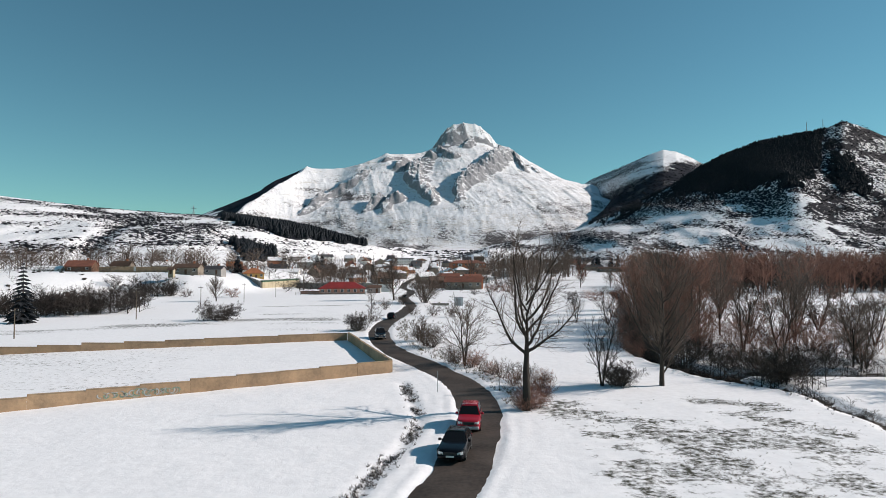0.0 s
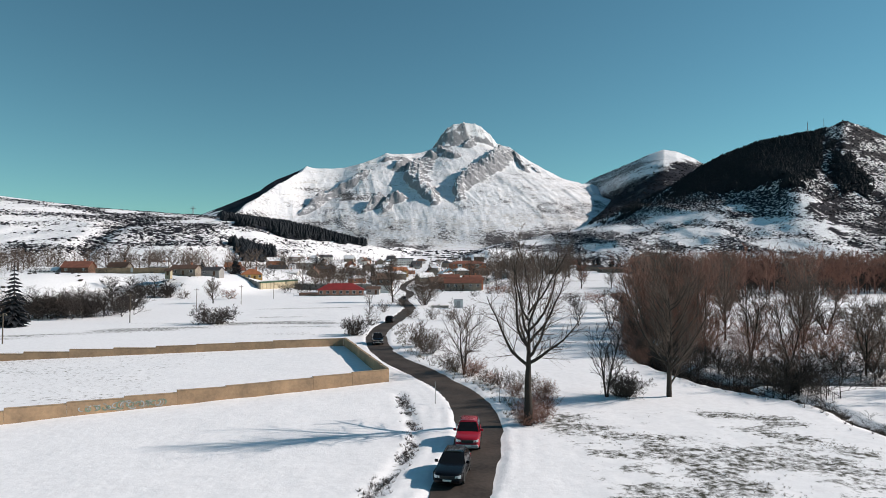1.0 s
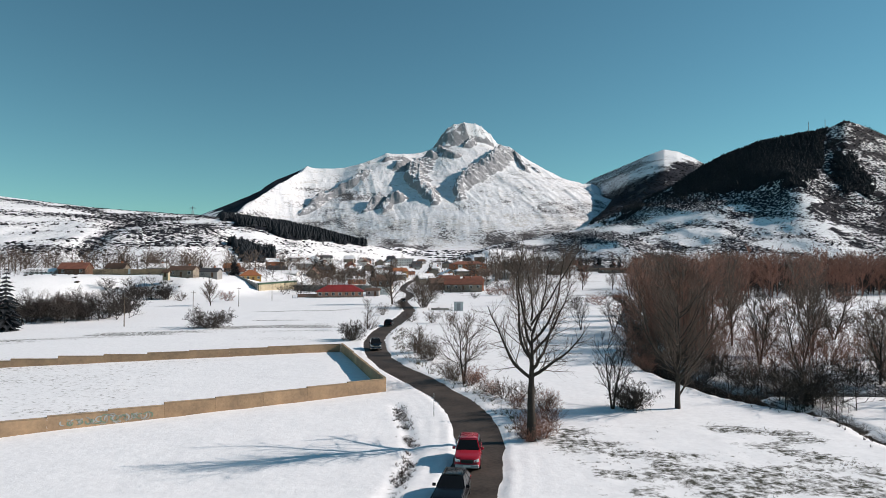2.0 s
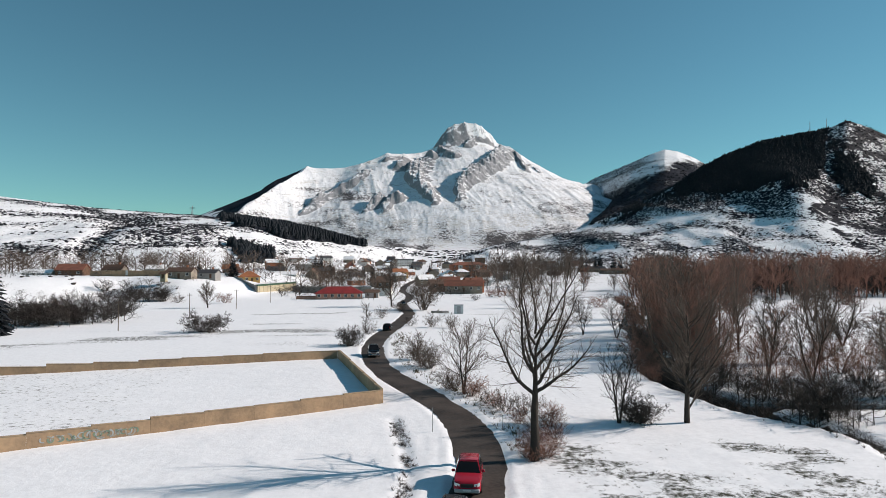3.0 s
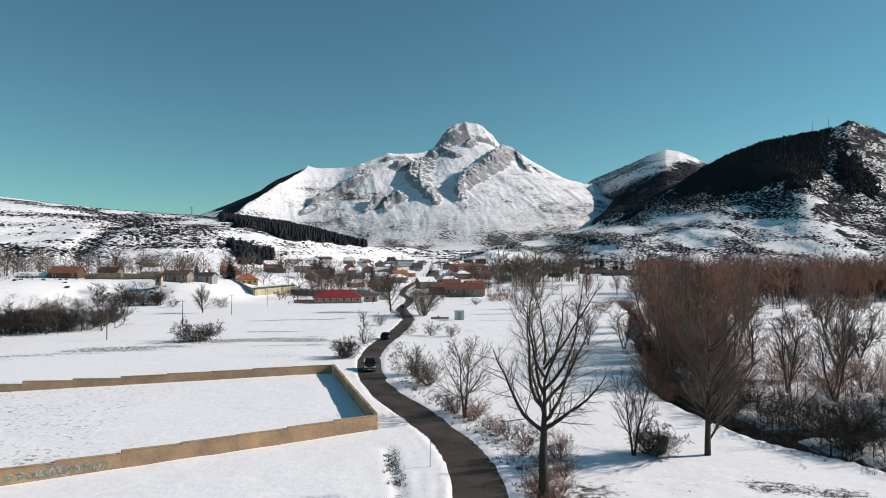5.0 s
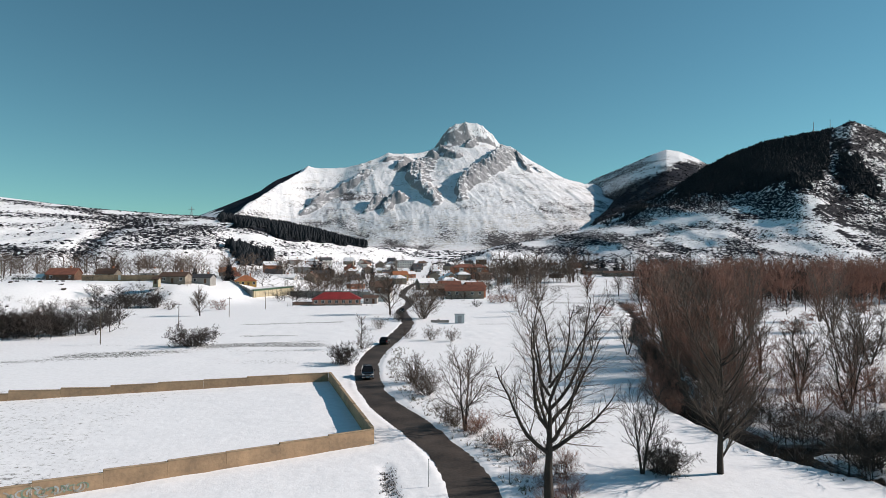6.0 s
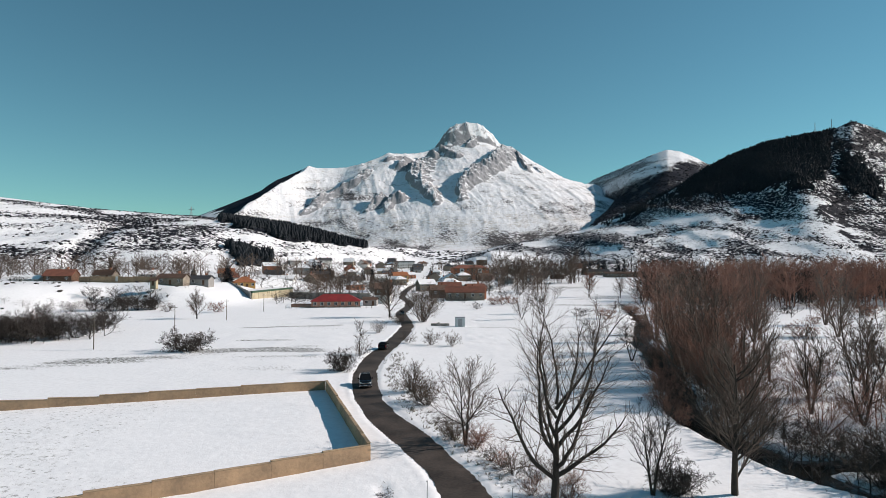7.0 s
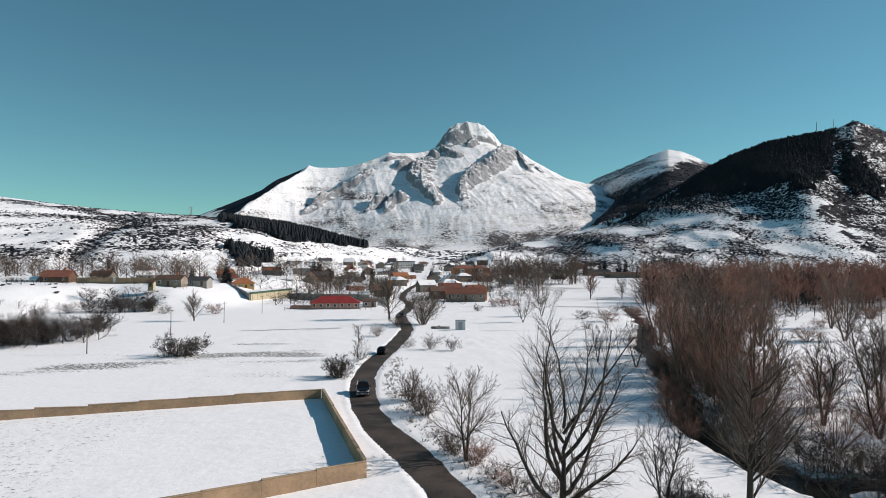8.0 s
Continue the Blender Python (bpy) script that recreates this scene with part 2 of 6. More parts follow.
def ground_z(x, y):
    x, y = np.asarray(x, float), np.asarray(y, float)
    z = np.interp(y, [0, 380, 560, 700, 900, 1300, 2000, 3000, 4900], [0, 0, 4, 9, 17, 34, 60, 90, 110])
    toe = np.interp(x, [-260, -170, -150, -135, -110, -60, -40, -20], [165, 214, 234, 252, 256, 262, 300, 420])
    top = np.interp(x, [-300, -125, -110, -98, -84, -70], [11, 9, 8, 5.5, 1.0, 0])
    z = z + top * smooth((y - toe) / np.interp(x, [-170, -125, -110], [48, 32, 22]))
    z = z + 1.3 * (fbm(x / 9, y / 9, 13, 4) - 0.5) * smooth((y - toe + 4) / 10) * (1 - smooth((y - toe - 40) / 15)) * smooth((-96 - x) / 14)
    z = z + 0.35 * (fbm(x / 23, y / 23, 3, 3) - 0.5) * smooth((np.hypot(x, y) - 20) / 60) + (0.10 + 0.16 * smooth((y - 100) / 60)) * (fbm(x / 2.6, y / 2.6, 9, 3) - 0.5)
    z = z + 0.16 * (fbm(x / 1.3, y / 1.0, 15, 3) - 0.5) * smooth((x - 7.5) / 3) * smooth((62 - y) / 5) * smooth((33 - x) / 3)
    road = to_line(x, y, ROAD)
    half = 1.95 + 0.5 * (fbm(x / 9, y / 9, 31, 2) - 0.5)
    flat = smooth((road - 1.5) / 6)
    z = np.where(road < 9, z * flat, z)
    berm = 0.07 * np.exp(-((road - half - 0.5) / 0.4) ** 2) * np.clip(2.4 * fbm(x / 1.3, y / 1.3, 41, 3) - 0.75, 0, 2) + 0.05 * smooth((road - half) / 0.5)
    rut = 0.07 * (np.exp(-((road - half - 1.0) / 0.24) ** 2) + 0.8 * np.exp(-((road - half - 2.3) / 0.22) ** 2)) * np.clip(2.2 * fbm(x / 6, y / 6, 43, 2) - 0.6, 0, 1)
    z = z + np.where(y < 330, berm, 0.0) - np.where(y < 112, rut, 0.0)
    z = np.where(road < half + 0.45, np.minimum(z, -0.10 + 0.16 * smooth((road - half + 0.10) / 0.4)), z)
    st, wide = to_line(x + 2.4 * (fbm(y / 7, x / 30, 87, 3) - 0.5), y, STREAM)
    bk, bw = to_line(x, y + 2.0 * (fbm(x / 6, y / 30, 89, 3) - 0.5), BROOK)
    cut = [(0.42 + 0.20 * w) * (1 - smooth((d - w * 0.75) / (0.5 + 0.35 * w))) for d, w in ((st, wide), (bk, bw))]
    z = z - np.maximum(*cut)
    ditch = to_line(x, y, DITCH)
    z = z - 0.18 * np.exp(-(ditch / 0.5) ** 2)
    return z


def ground_at(x, y):
    return float(ground_z(np.array([x]), np.array([y]))[0])


def spread(start, fine_to, fine_step, end, grow):
    out, step = [start], fine_step
    while out[-1] < end:
        if out[-1] >= fine_to:
            step *= grow
        out.append(out[-1] + step)
    return out


xs = np.array(sorted(set([-v for v in spread(21, 45, 0.8, 4700, 1.09)] + list(np.arange(-224.9, -92, 2.6)) + list(np.arange(-20.7, 12.1, 0.36)) + spread(12.6, 45, 0.7, 4700, 1.09))))
ys = np.array(sorted(set([-v for v in spread(-28, -27, 1.2, 4700, 1.25)] + list(np.arange(28.4, 112, 0.5)) + spread(112.6, 170, 1.0, 4880, 1.045) + list(np.arange(206.1, 300, 2.3)))))
gx, gy = np.meshgrid(xs, ys)
gz = ground_z(gx, gy)
me = np_mesh("ground", np.stack([gx, gy, gz], -1).reshape(-1, 3), grid_faces(len(ys), len(xs)), True)
st, st_w = to_line(gx + 2.4 * (fbm(gy / 7, gx / 30, 87, 3) - 0.5), gy, STREAM)
grass = np.zeros_like(gx)
field = smooth((gx - 7.5) / 3) * smooth((33 - gx) / 4) * smooth((62 - gy) / 5)
grass += field * (0.27 + 1.2 * (fbm(gx / 4, gy / 2.2, 51, 5, 0.6) - 0.5))
for band in ([(10, 56), (14.3, 51), (15.7, 46), (17.2, 42.5), (20, 34), (22, 28)], [(23.5, 58.8), (28.5, 55.2)], [(21, 46.5), (26.5, 44.2)], [(25, 51.5), (29.5, 46.5)], [(11.5, 47), (13, 41)]):
    grass += field * 0.50 * np.exp(-(to_line(gx, gy, band) / 1.4) ** 2) * np.clip(3.0 * fbm(gx / 2.4, gy / 1.5, 53, 4) - 0.85, 0, 1.2)
grass += 0.24 * np.exp(-((to_line(gx, gy, [(-66, 42), (-40, 57.5), (-24, 67)])) / 4.0) ** 2) * np.clip(2.4 * fbm(gx / 5, gy / 3, 73, 3) - 0.6, 0, 1.2)
grass += 0.03 + 0.3 * np.clip(fbm(gx / 16, gy / 8, 65, 3) - 0.5, 0, 1)
grass += 0.30 * smooth((-12 - gx) / 6) * smooth((gy - 60) / 4) * smooth((104 - gy) / 8) * smooth((-20 - gx) / 16)
grass += 0.44 * np.exp(-(to_line(gx, gy, [(-96, 104), (-71, 123), (-58, 133), (-47, 142), (-30, 148)]) / 6.0) ** 2) * (0.25 + 1.1 * fbm(gx / 9, gy / 2.0, 68, 4))
grass += 0.34 * smooth((-16 - gx) / 8) * smooth((gy - 112) / 6) * smooth((245 - gy) / 20) * np.clip(2.2 * fbm(gx / 30, gy / 3.2, 69, 3) - 0.85, 0, 1)
grass += 0.30 * smooth((gx - 4) / 8) * smooth((gy - 120) / 15) * np.clip(2.2 * fbm(gx / 26, gy / 4.5, 70, 3) - 0.95, 0, 1)
grass += 0.55 * np.exp(-(to_line(gx, gy, [(-54, 189), (-45, 193), (-30, 197)]) / 2.0) ** 2) + 0.45 * np.exp(-(to_line(gx, gy, [(-46, 163), (-35, 164)]) / 1.3) ** 2)
grass += 0.3 * smooth((gx - 2) / 4) * (np.exp(-((gy - 192) / 3.5) ** 2) + 0.8 * np.exp(-((gy - 285) / 9) ** 2))
grass += 0.2 * smooth((gy - 300) / 60) * fbm(gx / 30, gy / 30, 61, 4)
grass += 0.22 * smooth((gx - 42) / 8) * fbm(gx / 20, gy / 9, 63, 3)
grass += 0.34 * np.exp(-(to_line(gx, gy, DITCH) / 0.8) ** 2)
grass += 0.35 * np.exp(-(to_line(gx, gy, [(9, 52.5), (6.6, 58), (5.8, 68), (2.8, 78), (-1.2, 94), (-4.4, 105)]) / 1.6) ** 2)
toe = np.interp(gx, [-260, -170, -150, -135, -110, -60, -40, -20], [165, 214, 234, 252, 256, 262, 300, 420])
grass += (0.10 + 0.5 * np.clip(fbm(gx / 10, gy / 6, 67, 3) - 0.45, 0, 1)) * smooth((gy - toe + 4) / 8) * (1 - smooth((gy - toe - 40) / 15)) * smooth((-90 - gx) / 14)
attribute(me, "grass", np.minimum(grass, 0.52))
bk, bk_w = to_line(gx, gy + 2.0 * (fbm(gx / 6, gy / 30, 89, 3) - 0.5), BROOK)
attribute(me, "soil", np.where((st < st_w) | (bk < bk_w), 0.7, 0.0))
me.materials.append(M_GROUND)
tagged(new("ground", me), "snow-covered valley meadows with patches of dry grass", "ground", kind="structure")


def ribbon(line, half, step, z, ragged=0.0):
    """A strip along a line, with smoothed bends; ragged: how far its edges wander."""
    pts = [Vector((p[0], p[1], 0)) for p in line]
    out = []
    for k in range(len(pts) - 1):
        a, b, c, d = pts[max(k - 1, 0)], pts[k], pts[k + 1], pts[min(k + 2, len(pts) - 1)]
        n = max(1, int((c - b).length / step))
        for i in range(n):
            t = i / n
            out.append(0.5 * ((2 * b) + (c - a) * t + (2 * a - 5 * b + 4 * c - d) * t * t + (3 * b - a - 3 * c + d) * t ** 3))
    out.append(pts[-1])
    verts, faces = [], []
    for i, p in enumerate(out):
        d = (out[min(i + 1, len(out) - 1)] - out[max(i - 1, 0)]).normalized()
        side = Vector((d.y, -d.x, 0))
        w = half
        wander = [ragged * (0.9 * (float(fbm(np.array(i * step / 2.6), np.array(s * 7.7), 55, 4)) - 0.5) + 0.9 * (float(vnoise(np.array(i * step / 8.0), np.array(s * 3.1), 57)) - 0.5)) for s in (0, 1)]
        for k in range(7):
            f = k / 3 - 1
            g = w * f + (wander[0] * -f if f < 0 else wander[1] * f)
            verts.append((p.x + side.x * g, p.y + side.y * g, z(p, f)))
    for i in range(len(out) - 1):
        for k in range(6):
            a = i * 7 + k
            faces.append((a, a + 1, a + 8, a + 7))
    return verts, faces


rise = lambda y: float(np.interp(y, [0, 380, 560], [0, 0, 4]))
v, f = ribbon(ROAD, 1.95, 0.3, lambda p, k: rise(p.y) - 0.05 * k * k, 0.9)
me = np_mesh("road", v, f, True)
me.materials.append(M_ASPHALT)
tagged(new("road", me), "narrow wet dark asphalt lane winding between snow banks", "road", kind="structure")
v, f = ribbon(STREAM, 4.6, 3.0, lambda p, k: -0.50)
v2, f2 = ribbon(BROOK, 4.6, 3.0, lambda p, k: -0.504)
me = np_mesh("water", v + v2, f + [tuple(i + len(v) for i in q) for q in f2], True)
me.materials.append(M_WATER)
tagged(new("water", me), "dark shallow stream under bare willows", "water", kind="structure")


# ---------------------------------------------------------------- hills and mountains
def height_sheet(name, u0, u1, nu, d0, d1, nd, zfun, mat, label, rows=None):
    """A sheet of terrain laid out by bearing (x over y) and distance; zfun gives heights and covers."""
    D = np.linspace(d0, d1, nd) if rows is None else rows
    nd = len(D)
    U, D = np.meshgrid(np.linspace(u0, u1, nu), D)
    X, Y = U * D, D
    Z, covers = zfun(U, X, Y)
    me = np_mesh(name, np.stack([X, Y, Z], -1).reshape(-1, 3), grid_faces(nd, nu), True)
    for key, val in covers.items():
        attribute(me, key, val)
    me.materials.append(mat)
    tagged(new(name, me), label, "mountain" if "mount" in name or "peak" in name else "hill", kind="structure")
    return X, Y, Z, covers


def stamp(points, scales, turns, verts, faces):
    """Copies of a small shape, joined into one array of vertices and faces."""
    verts, faces = np.asarray(verts, float), np.asarray(faces)
    c, s = np.cos(turns)[:, None], np.sin(turns)[:, None]
    sc = np.asarray(scales, float)
    if sc.ndim == 1:
        sc = np.stack([sc, sc, sc], -1)
    vx, vy, vz = (verts[None, :, k] * sc[:, k : k + 1] for k in range(3))
    P = np.stack([vx * c - vy * s, vx * s + vy * c, vz], -1) + np.asarray(points)[:, None, :]
    F = faces[None] + (np.arange(len(points)) * len(verts))[:, None, None]
    return P.reshape(-1, 3), F.reshape(-1, faces.shape[1])


def stuff(name, verts, faces, mat, label, category):
    me = np_mesh(name, verts, faces)
    me.materials.append(mat)
    return tagged(new(name, me), label, category, kind="stuff")


def conifer_shape(tiers, sides, rng):
    """A ragged spruce of stacked skirts, one unit high."""
    V, F = [], []
    for t in range(tiers):
        z0, z1 = 0.08 + 0.86 * t / tiers, 0.08 + 0.86 * (t + 1) / tiers + 0.14
        r = 0.24 * (1 - t / tiers) ** 0.8 + 0.02
        b = len(V)
        for k in range(sides):
            a = 2 * math.pi * (k + 0.5 * (t % 2)) / sides
            rr = r * (0.75 + 0.5 * rng.random())
            V.append((rr * math.cos(a), rr * math.sin(a), z0 + 0.04 * rng.random()))
        V.append((0, 0, min(z1, 1.0)))
        F += [(b + k, b + (k + 1) % sides, b + sides) for k in range(sides)]
    return V, F


def shrub_shape(rng):
    """A lumpy low scrub clump, one unit across."""
    bm = bmesh.new()
    bmesh.ops.create_icosphere(bm, subdivisions=1, radius=0.5)
    for v in bm.verts:
        v.co *= 0.6 + 0.8 * rng.random()
        v.co.z = v.co.z * 0.7 + 0.12
    V = [tuple(v.co) for v in bm.verts]
    F = [tuple(v.index for v in f.verts) for f in bm.faces]
    bm.free()
    return V, F


def scatter(X, Y, Z, weight, count, rng):
    w = np.clip(weight, 0, None).ravel()
    pick = rng.choice(len(w), count, p=w / w.sum())
    j = rng.uniform(-3, 3, (2, count))
    return np.stack([X.ravel()[pick] + j[0], Y.ravel()[pick] + j[1], Z.ravel()[pick] - 0.3], -1)


npr = np.random.default_rng(5)
prng = random.Random(11)

W_U = [-1.3, -0.9, -0.702, -0.612, -0.523, -0.434, -0.394, -0.345, -0.30, -0.255, -0.20, -0.13, -0.05, 0.04]
W_Z = [150, 132, 118, 107, 97, 91, 89, 85, 80, 76, 67, 49, 30, 10]


def west(U, X, Y):
    R = np.interp(U, W_U, W_Z)
    Dr = np.interp(U, [-0.35, -0.13], [950, 1040])
    D0 = np.interp(U, [-0.42, -0.30, -0.22, -0.13, -0.05], [395, 470, 620, 800, 930])
    s = np.clip((Y - D0) / (Dr - D0), 0, 1)
    z0 = ground_z(X, Y)
    shape = s ** 1.2
    back = np.clip((Y - Dr) / 420, 0, 1)
    lump = (ridged(X / 190, Y / 190, 71, 4) - 0.55) * 34 * s * (1 - s) * 3.2 * np.clip(R / 80, 0.2, 1)
    gline = U + 0.53 - 0.13 * (s - 0.4) + 0.02 * (fbm(Y / 60, Y / 60, 77, 3) - 0.5)
    gully = -6 * np.exp(-(gline / 0.022) ** 2) * smooth(s / 0.2) * (1 - smooth((s - 0.55) / 0.3))
    Z = z0 + (R - np.minimum(z0, R)) * shape + lump + gully - 50 * back - 1.5 * (1 - smooth(s / 0.03)) * (Y < Dr)
    Z = z0 - 2 + (Z - z0 + 2) * smooth((0.02 - U) / 0.10)
    n1, n2 = fbm(X / 55, Z / 9, 81, 4), fbm(X / 120, Y / 120, 91, 4)
    scrub = 0.405 + 0.9 * (n1 - 0.5) + 0.7 * (n2 - 0.5)
    scrub += 0.30 * np.exp(-(gline / 0.013) ** 2) * smooth((s - 0.12) / 0.1)
    scrub += 0.28 * np.exp(-((U + 0.46) / 0.09) ** 2) * np.exp(-((s - 0.55) / 0.28) ** 2)
    scrub += 0.30 * np.exp(-((s - 0.78 + 0.5 * (U + 0.5)) / 0.05) ** 2) * smooth((-0.38 - U) / 0.1) + 0.2 * np.exp(-((s - 0.95) / 0.02) ** 2) * smooth((-0.34 - U) / 0.06)
    scrub += 0.26 * np.exp(-((s - 0.40) / 0.05) ** 2) * np.exp(-((U + 0.36) / 0.08) ** 2)
    scrub += -0.03 * smooth((-0.50 - U) / 0.1) * (1 - smooth((s - 0.5) / 0.2)) - 0.3 * smooth((s - 0.965) / 0.03) * smooth((-0.36 - U) / 0.05)
    el = (Z - 14.5) / Y
    wob = 0.022 * (fbm(X / 26, Y / 40, 95, 3) - 0.5)
    top = np.interp(U, [-0.37, -0.345, -0.30, -0.25, -0.20, -0.13], [0.083, 0.081, 0.076, 0.069, 0.060, 0.041])
    low = np.interp(U, [-0.37, -0.345, -0.30, -0.25, -0.20, -0.13], [0.078, 0.070, 0.058, 0.044, 0.034, 0.026])
    wood = np.where((U > -0.348) & (U < -0.122) & (el > low + wob) & (el < top + 0.006) & (Y < Dr + 25), 1.0, 0.0)
    blk = np.where((el > 0.002) & (el < 0.033 - 0.19 * (U + 0.335) + wob) & (U > -0.335 + 0.9 * (0.033 - el)) & (U < -0.268) & (s > 0.01), 0.9, 0.0)
    scrub = np.minimum(scrub, 0.70 + 0.25 * (n1 - 0.5)) - 0.12 * (1 - smooth((s - 0.1) / 0.25))
    return Z, {"scrub": scrub, "wood": np.maximum(wood, blk * (fbm(X / 12, Y / 12, 97, 2) > 0.42))}


X, Y, Z, cov = height_sheet("hill_west", -1.3, 0.02, 340, 395, 1480, 190, west, M_HILL, "low snowy hillside speckled with dark scrub")
p = scatter(X, Y, Z, np.where((cov["scrub"] > 0.40) & (Y < 980) & (Y > 410), (cov["scrub"] - 0.32) ** 2, 0), 7500, npr)
v, f = stamp(p, 0.9 + 2.9 * npr.random(len(p)) ** 2, npr.uniform(0, 6.3, len(p)), *shrub_shape(prng))
stuff("hill_scrub", v, f, M_FARSCRUB, "dark leafless scrub clumps dotted over the snowy hillside", "scrub")
p = scatter(X, Y, Z, cov["wood"] * (Y < 1090) * np.clip(3.2 * fbm(X / 22, Y / 60, 99, 3) - 0.9, 0.05, 1), 3600, npr)
h = npr.uniform(5, 11, len(p))
v, f = stamp(p, np.stack([h * 1.5, h * 1.5, h], -1), npr.uniform(0, 6.3, len(p)), *conifer_shape(3, 6, prng))
stuff("pine_wood", v, f, M_NEEDLE, "dense dark pine plantation along the snowy hill", "forest")

E_U = [-0.02, 0.05, 0.12, 0.21, 0.26, 0.30, 0.333, 0.368, 0.404, 0.449, 0.50, 0.546, 0.60, 0.622, 0.636, 0.662, 0.70, 0.80, 1.0, 1.4]
E_Z = [30, 48, 62, 84, 108, 130, 150, 172, 202, 231, 254, 266, 278, 290, 298, 288, 268, 240, 220, 200]


def east(U, X, Y):
    R = np.interp(U, E_U, E_Z)
    Dr = 1250.0 - 70 * smooth((U - 0.45) / 0.15)
    R = 14 + (R - 14) * Dr / 1250.0
    s = np.clip((Y - 620) / (Dr - 620), 0, 1)
    z0 = ground_z(X, Y)
    shape = 0.30 * s + 0.70 * s ** 2.1
    back = np.clip((Y - Dr) / 500, 0, 1)
    lump = (ridged(X / 150, Y / 210, 171, 5) - 0.55) * 44 * s * (1 - s) * 3.0
    spur = 26 * np.exp(-((U - 0.56 + 0.12 * (s - 0.5)) / 0.045) ** 2) * np.exp(-((s - 0.55) / 0.22) ** 2)
    Z = np.minimum(z0, R) * (1 - shape) + R * shape + lump + spur - 70 * back - 3 * (1 - smooth(s / 0.05))
    Z = z0 - 2 + (Z - z0 + 2) * smooth((U + 0.02) / 0.12)
    el = (Z - 14.5) / Y
    low = np.interp(U, [0.22, 0.27, 0.33, 0.36, 0.42, 0.47, 0.53, 0.58, 0.60, 0.605], [0.070, 0.078, 0.103, 0.112, 0.115, 0.122, 0.128, 0.135, 0.15, 0.20])
    wob = 0.060 * (fbm(X / 40, Y / 40, 181, 5, 0.65) - 0.5)
    wood = np.where((U > 0.23) & (U < 0.602 + 0.6 * wob) & (el > low + wob) & (Y < Dr + 30), 1.0, 0.0)
    wood = np.maximum(wood, np.where((np.hypot((U - 0.640 - 0.5 * (0.15 - el)) / 0.026, (el - 0.142) / 0.034) + 44 * wob < 1), 1.0, 0.0))
    n1, n2 = fbm(X / 36, Z / 12, 191, 4), fbm(X / 110, Y / 110, 195, 4)
    scrub = 0.61 + (1.1 - 0.4 * smooth((U - 0.56) / 0.05)) * (n1 - 0.5) + 0.9 * (n2 - 0.5) + 0.34 * smooth((U - 0.585 - 0.9 * np.maximum(0.09 - el, 0)) / 0.04) * smooth((el + 0.005) / 0.02)
    scrub += 0.22 * smooth((el - low + 0.045) / 0.04) * (1 - smooth((U - 0.58) / 0.04)) + 0.16 * smooth((0.30 - U) / 0.1) * smooth((el - 0.03) / 0.02)
    rough = (0.62 + 1.1 * (fbm(X / 34, Z / 18, 197, 4) - 0.5)) * smooth((U - 0.555 - 1.2 * np.maximum(0.08 - el, 0)) / 0.03) * smooth(el / 0.03)
    return Z, {"rough": rough, "scrub": np.minimum(scrub, 0.74 - 0.10 * smooth((U - 0.575) / 0.05) + 0.22 * (n1 - 0.5)), "wood": wood}


X, Y, Z, cov = height_sheet("hill_east", -0.02, 1.35, 340, 620, 1700, 190, east, M_HILL, "steep wooded hill with snow patches and a rocky top")
low_edge = np.interp(X / Y, [0.22, 0.33, 0.42, 0.53, 0.58, 0.605], [0.070, 0.103, 0.115, 0.128, 0.135, 0.20])
fade = 0.10 * np.where((X / Y > 0.24) & (X / Y < 0.60) & (Y < 1262), smooth(((Z - 14.5) / Y - low_edge + 0.022) / 0.02), 0)
p = scatter(X, Y, Z, np.maximum(cov["wood"] * (Y < 1275), fade), 8500, npr)
h = npr.uniform(3.5, 7.0, len(p))
v, f = stamp(p, np.stack([h * 1.6, h * 1.6, h], -1), npr.uniform(0, 6.3, len(p)), *conifer_shape(2, 6, prng))
stuff("hill_forest", v, f, M_NEEDLE, "dark pine forest covering the steep hill", "forest")
p = scatter(X, Y, Z, np.where((cov["scrub"] > 0.50) & (Y < 1262), (cov["scrub"] - 0.4) * (0.5 + 1.5 * smooth(((Z - 14.5) / Y - 0.06) / 0.03)) * (1 + 1.6 * smooth((X / Y - 0.57) / 0.03)) * (X / Y < 0.85), 0), 8000, npr)
v, f = stamp(p, npr.uniform(1.3, 3.8, len(p)), npr.uniform(0, 6.3, len(p)), *shrub_shape(prng))
stuff("hill_scrub", v, f, M_FARSCRUB, "dark scrub and rocks scattered over snowy slopes", "scrub")

P_U = [0.10, 0.16, 0.205, 0.228, 0.28, 0.325, 0.350, 0.37, 0.395, 0.4125, 0.5, 0.6]
P_Z = [190, 280, 336, 358, 415, 470, 492, 484, 458, 432, 400, 380]


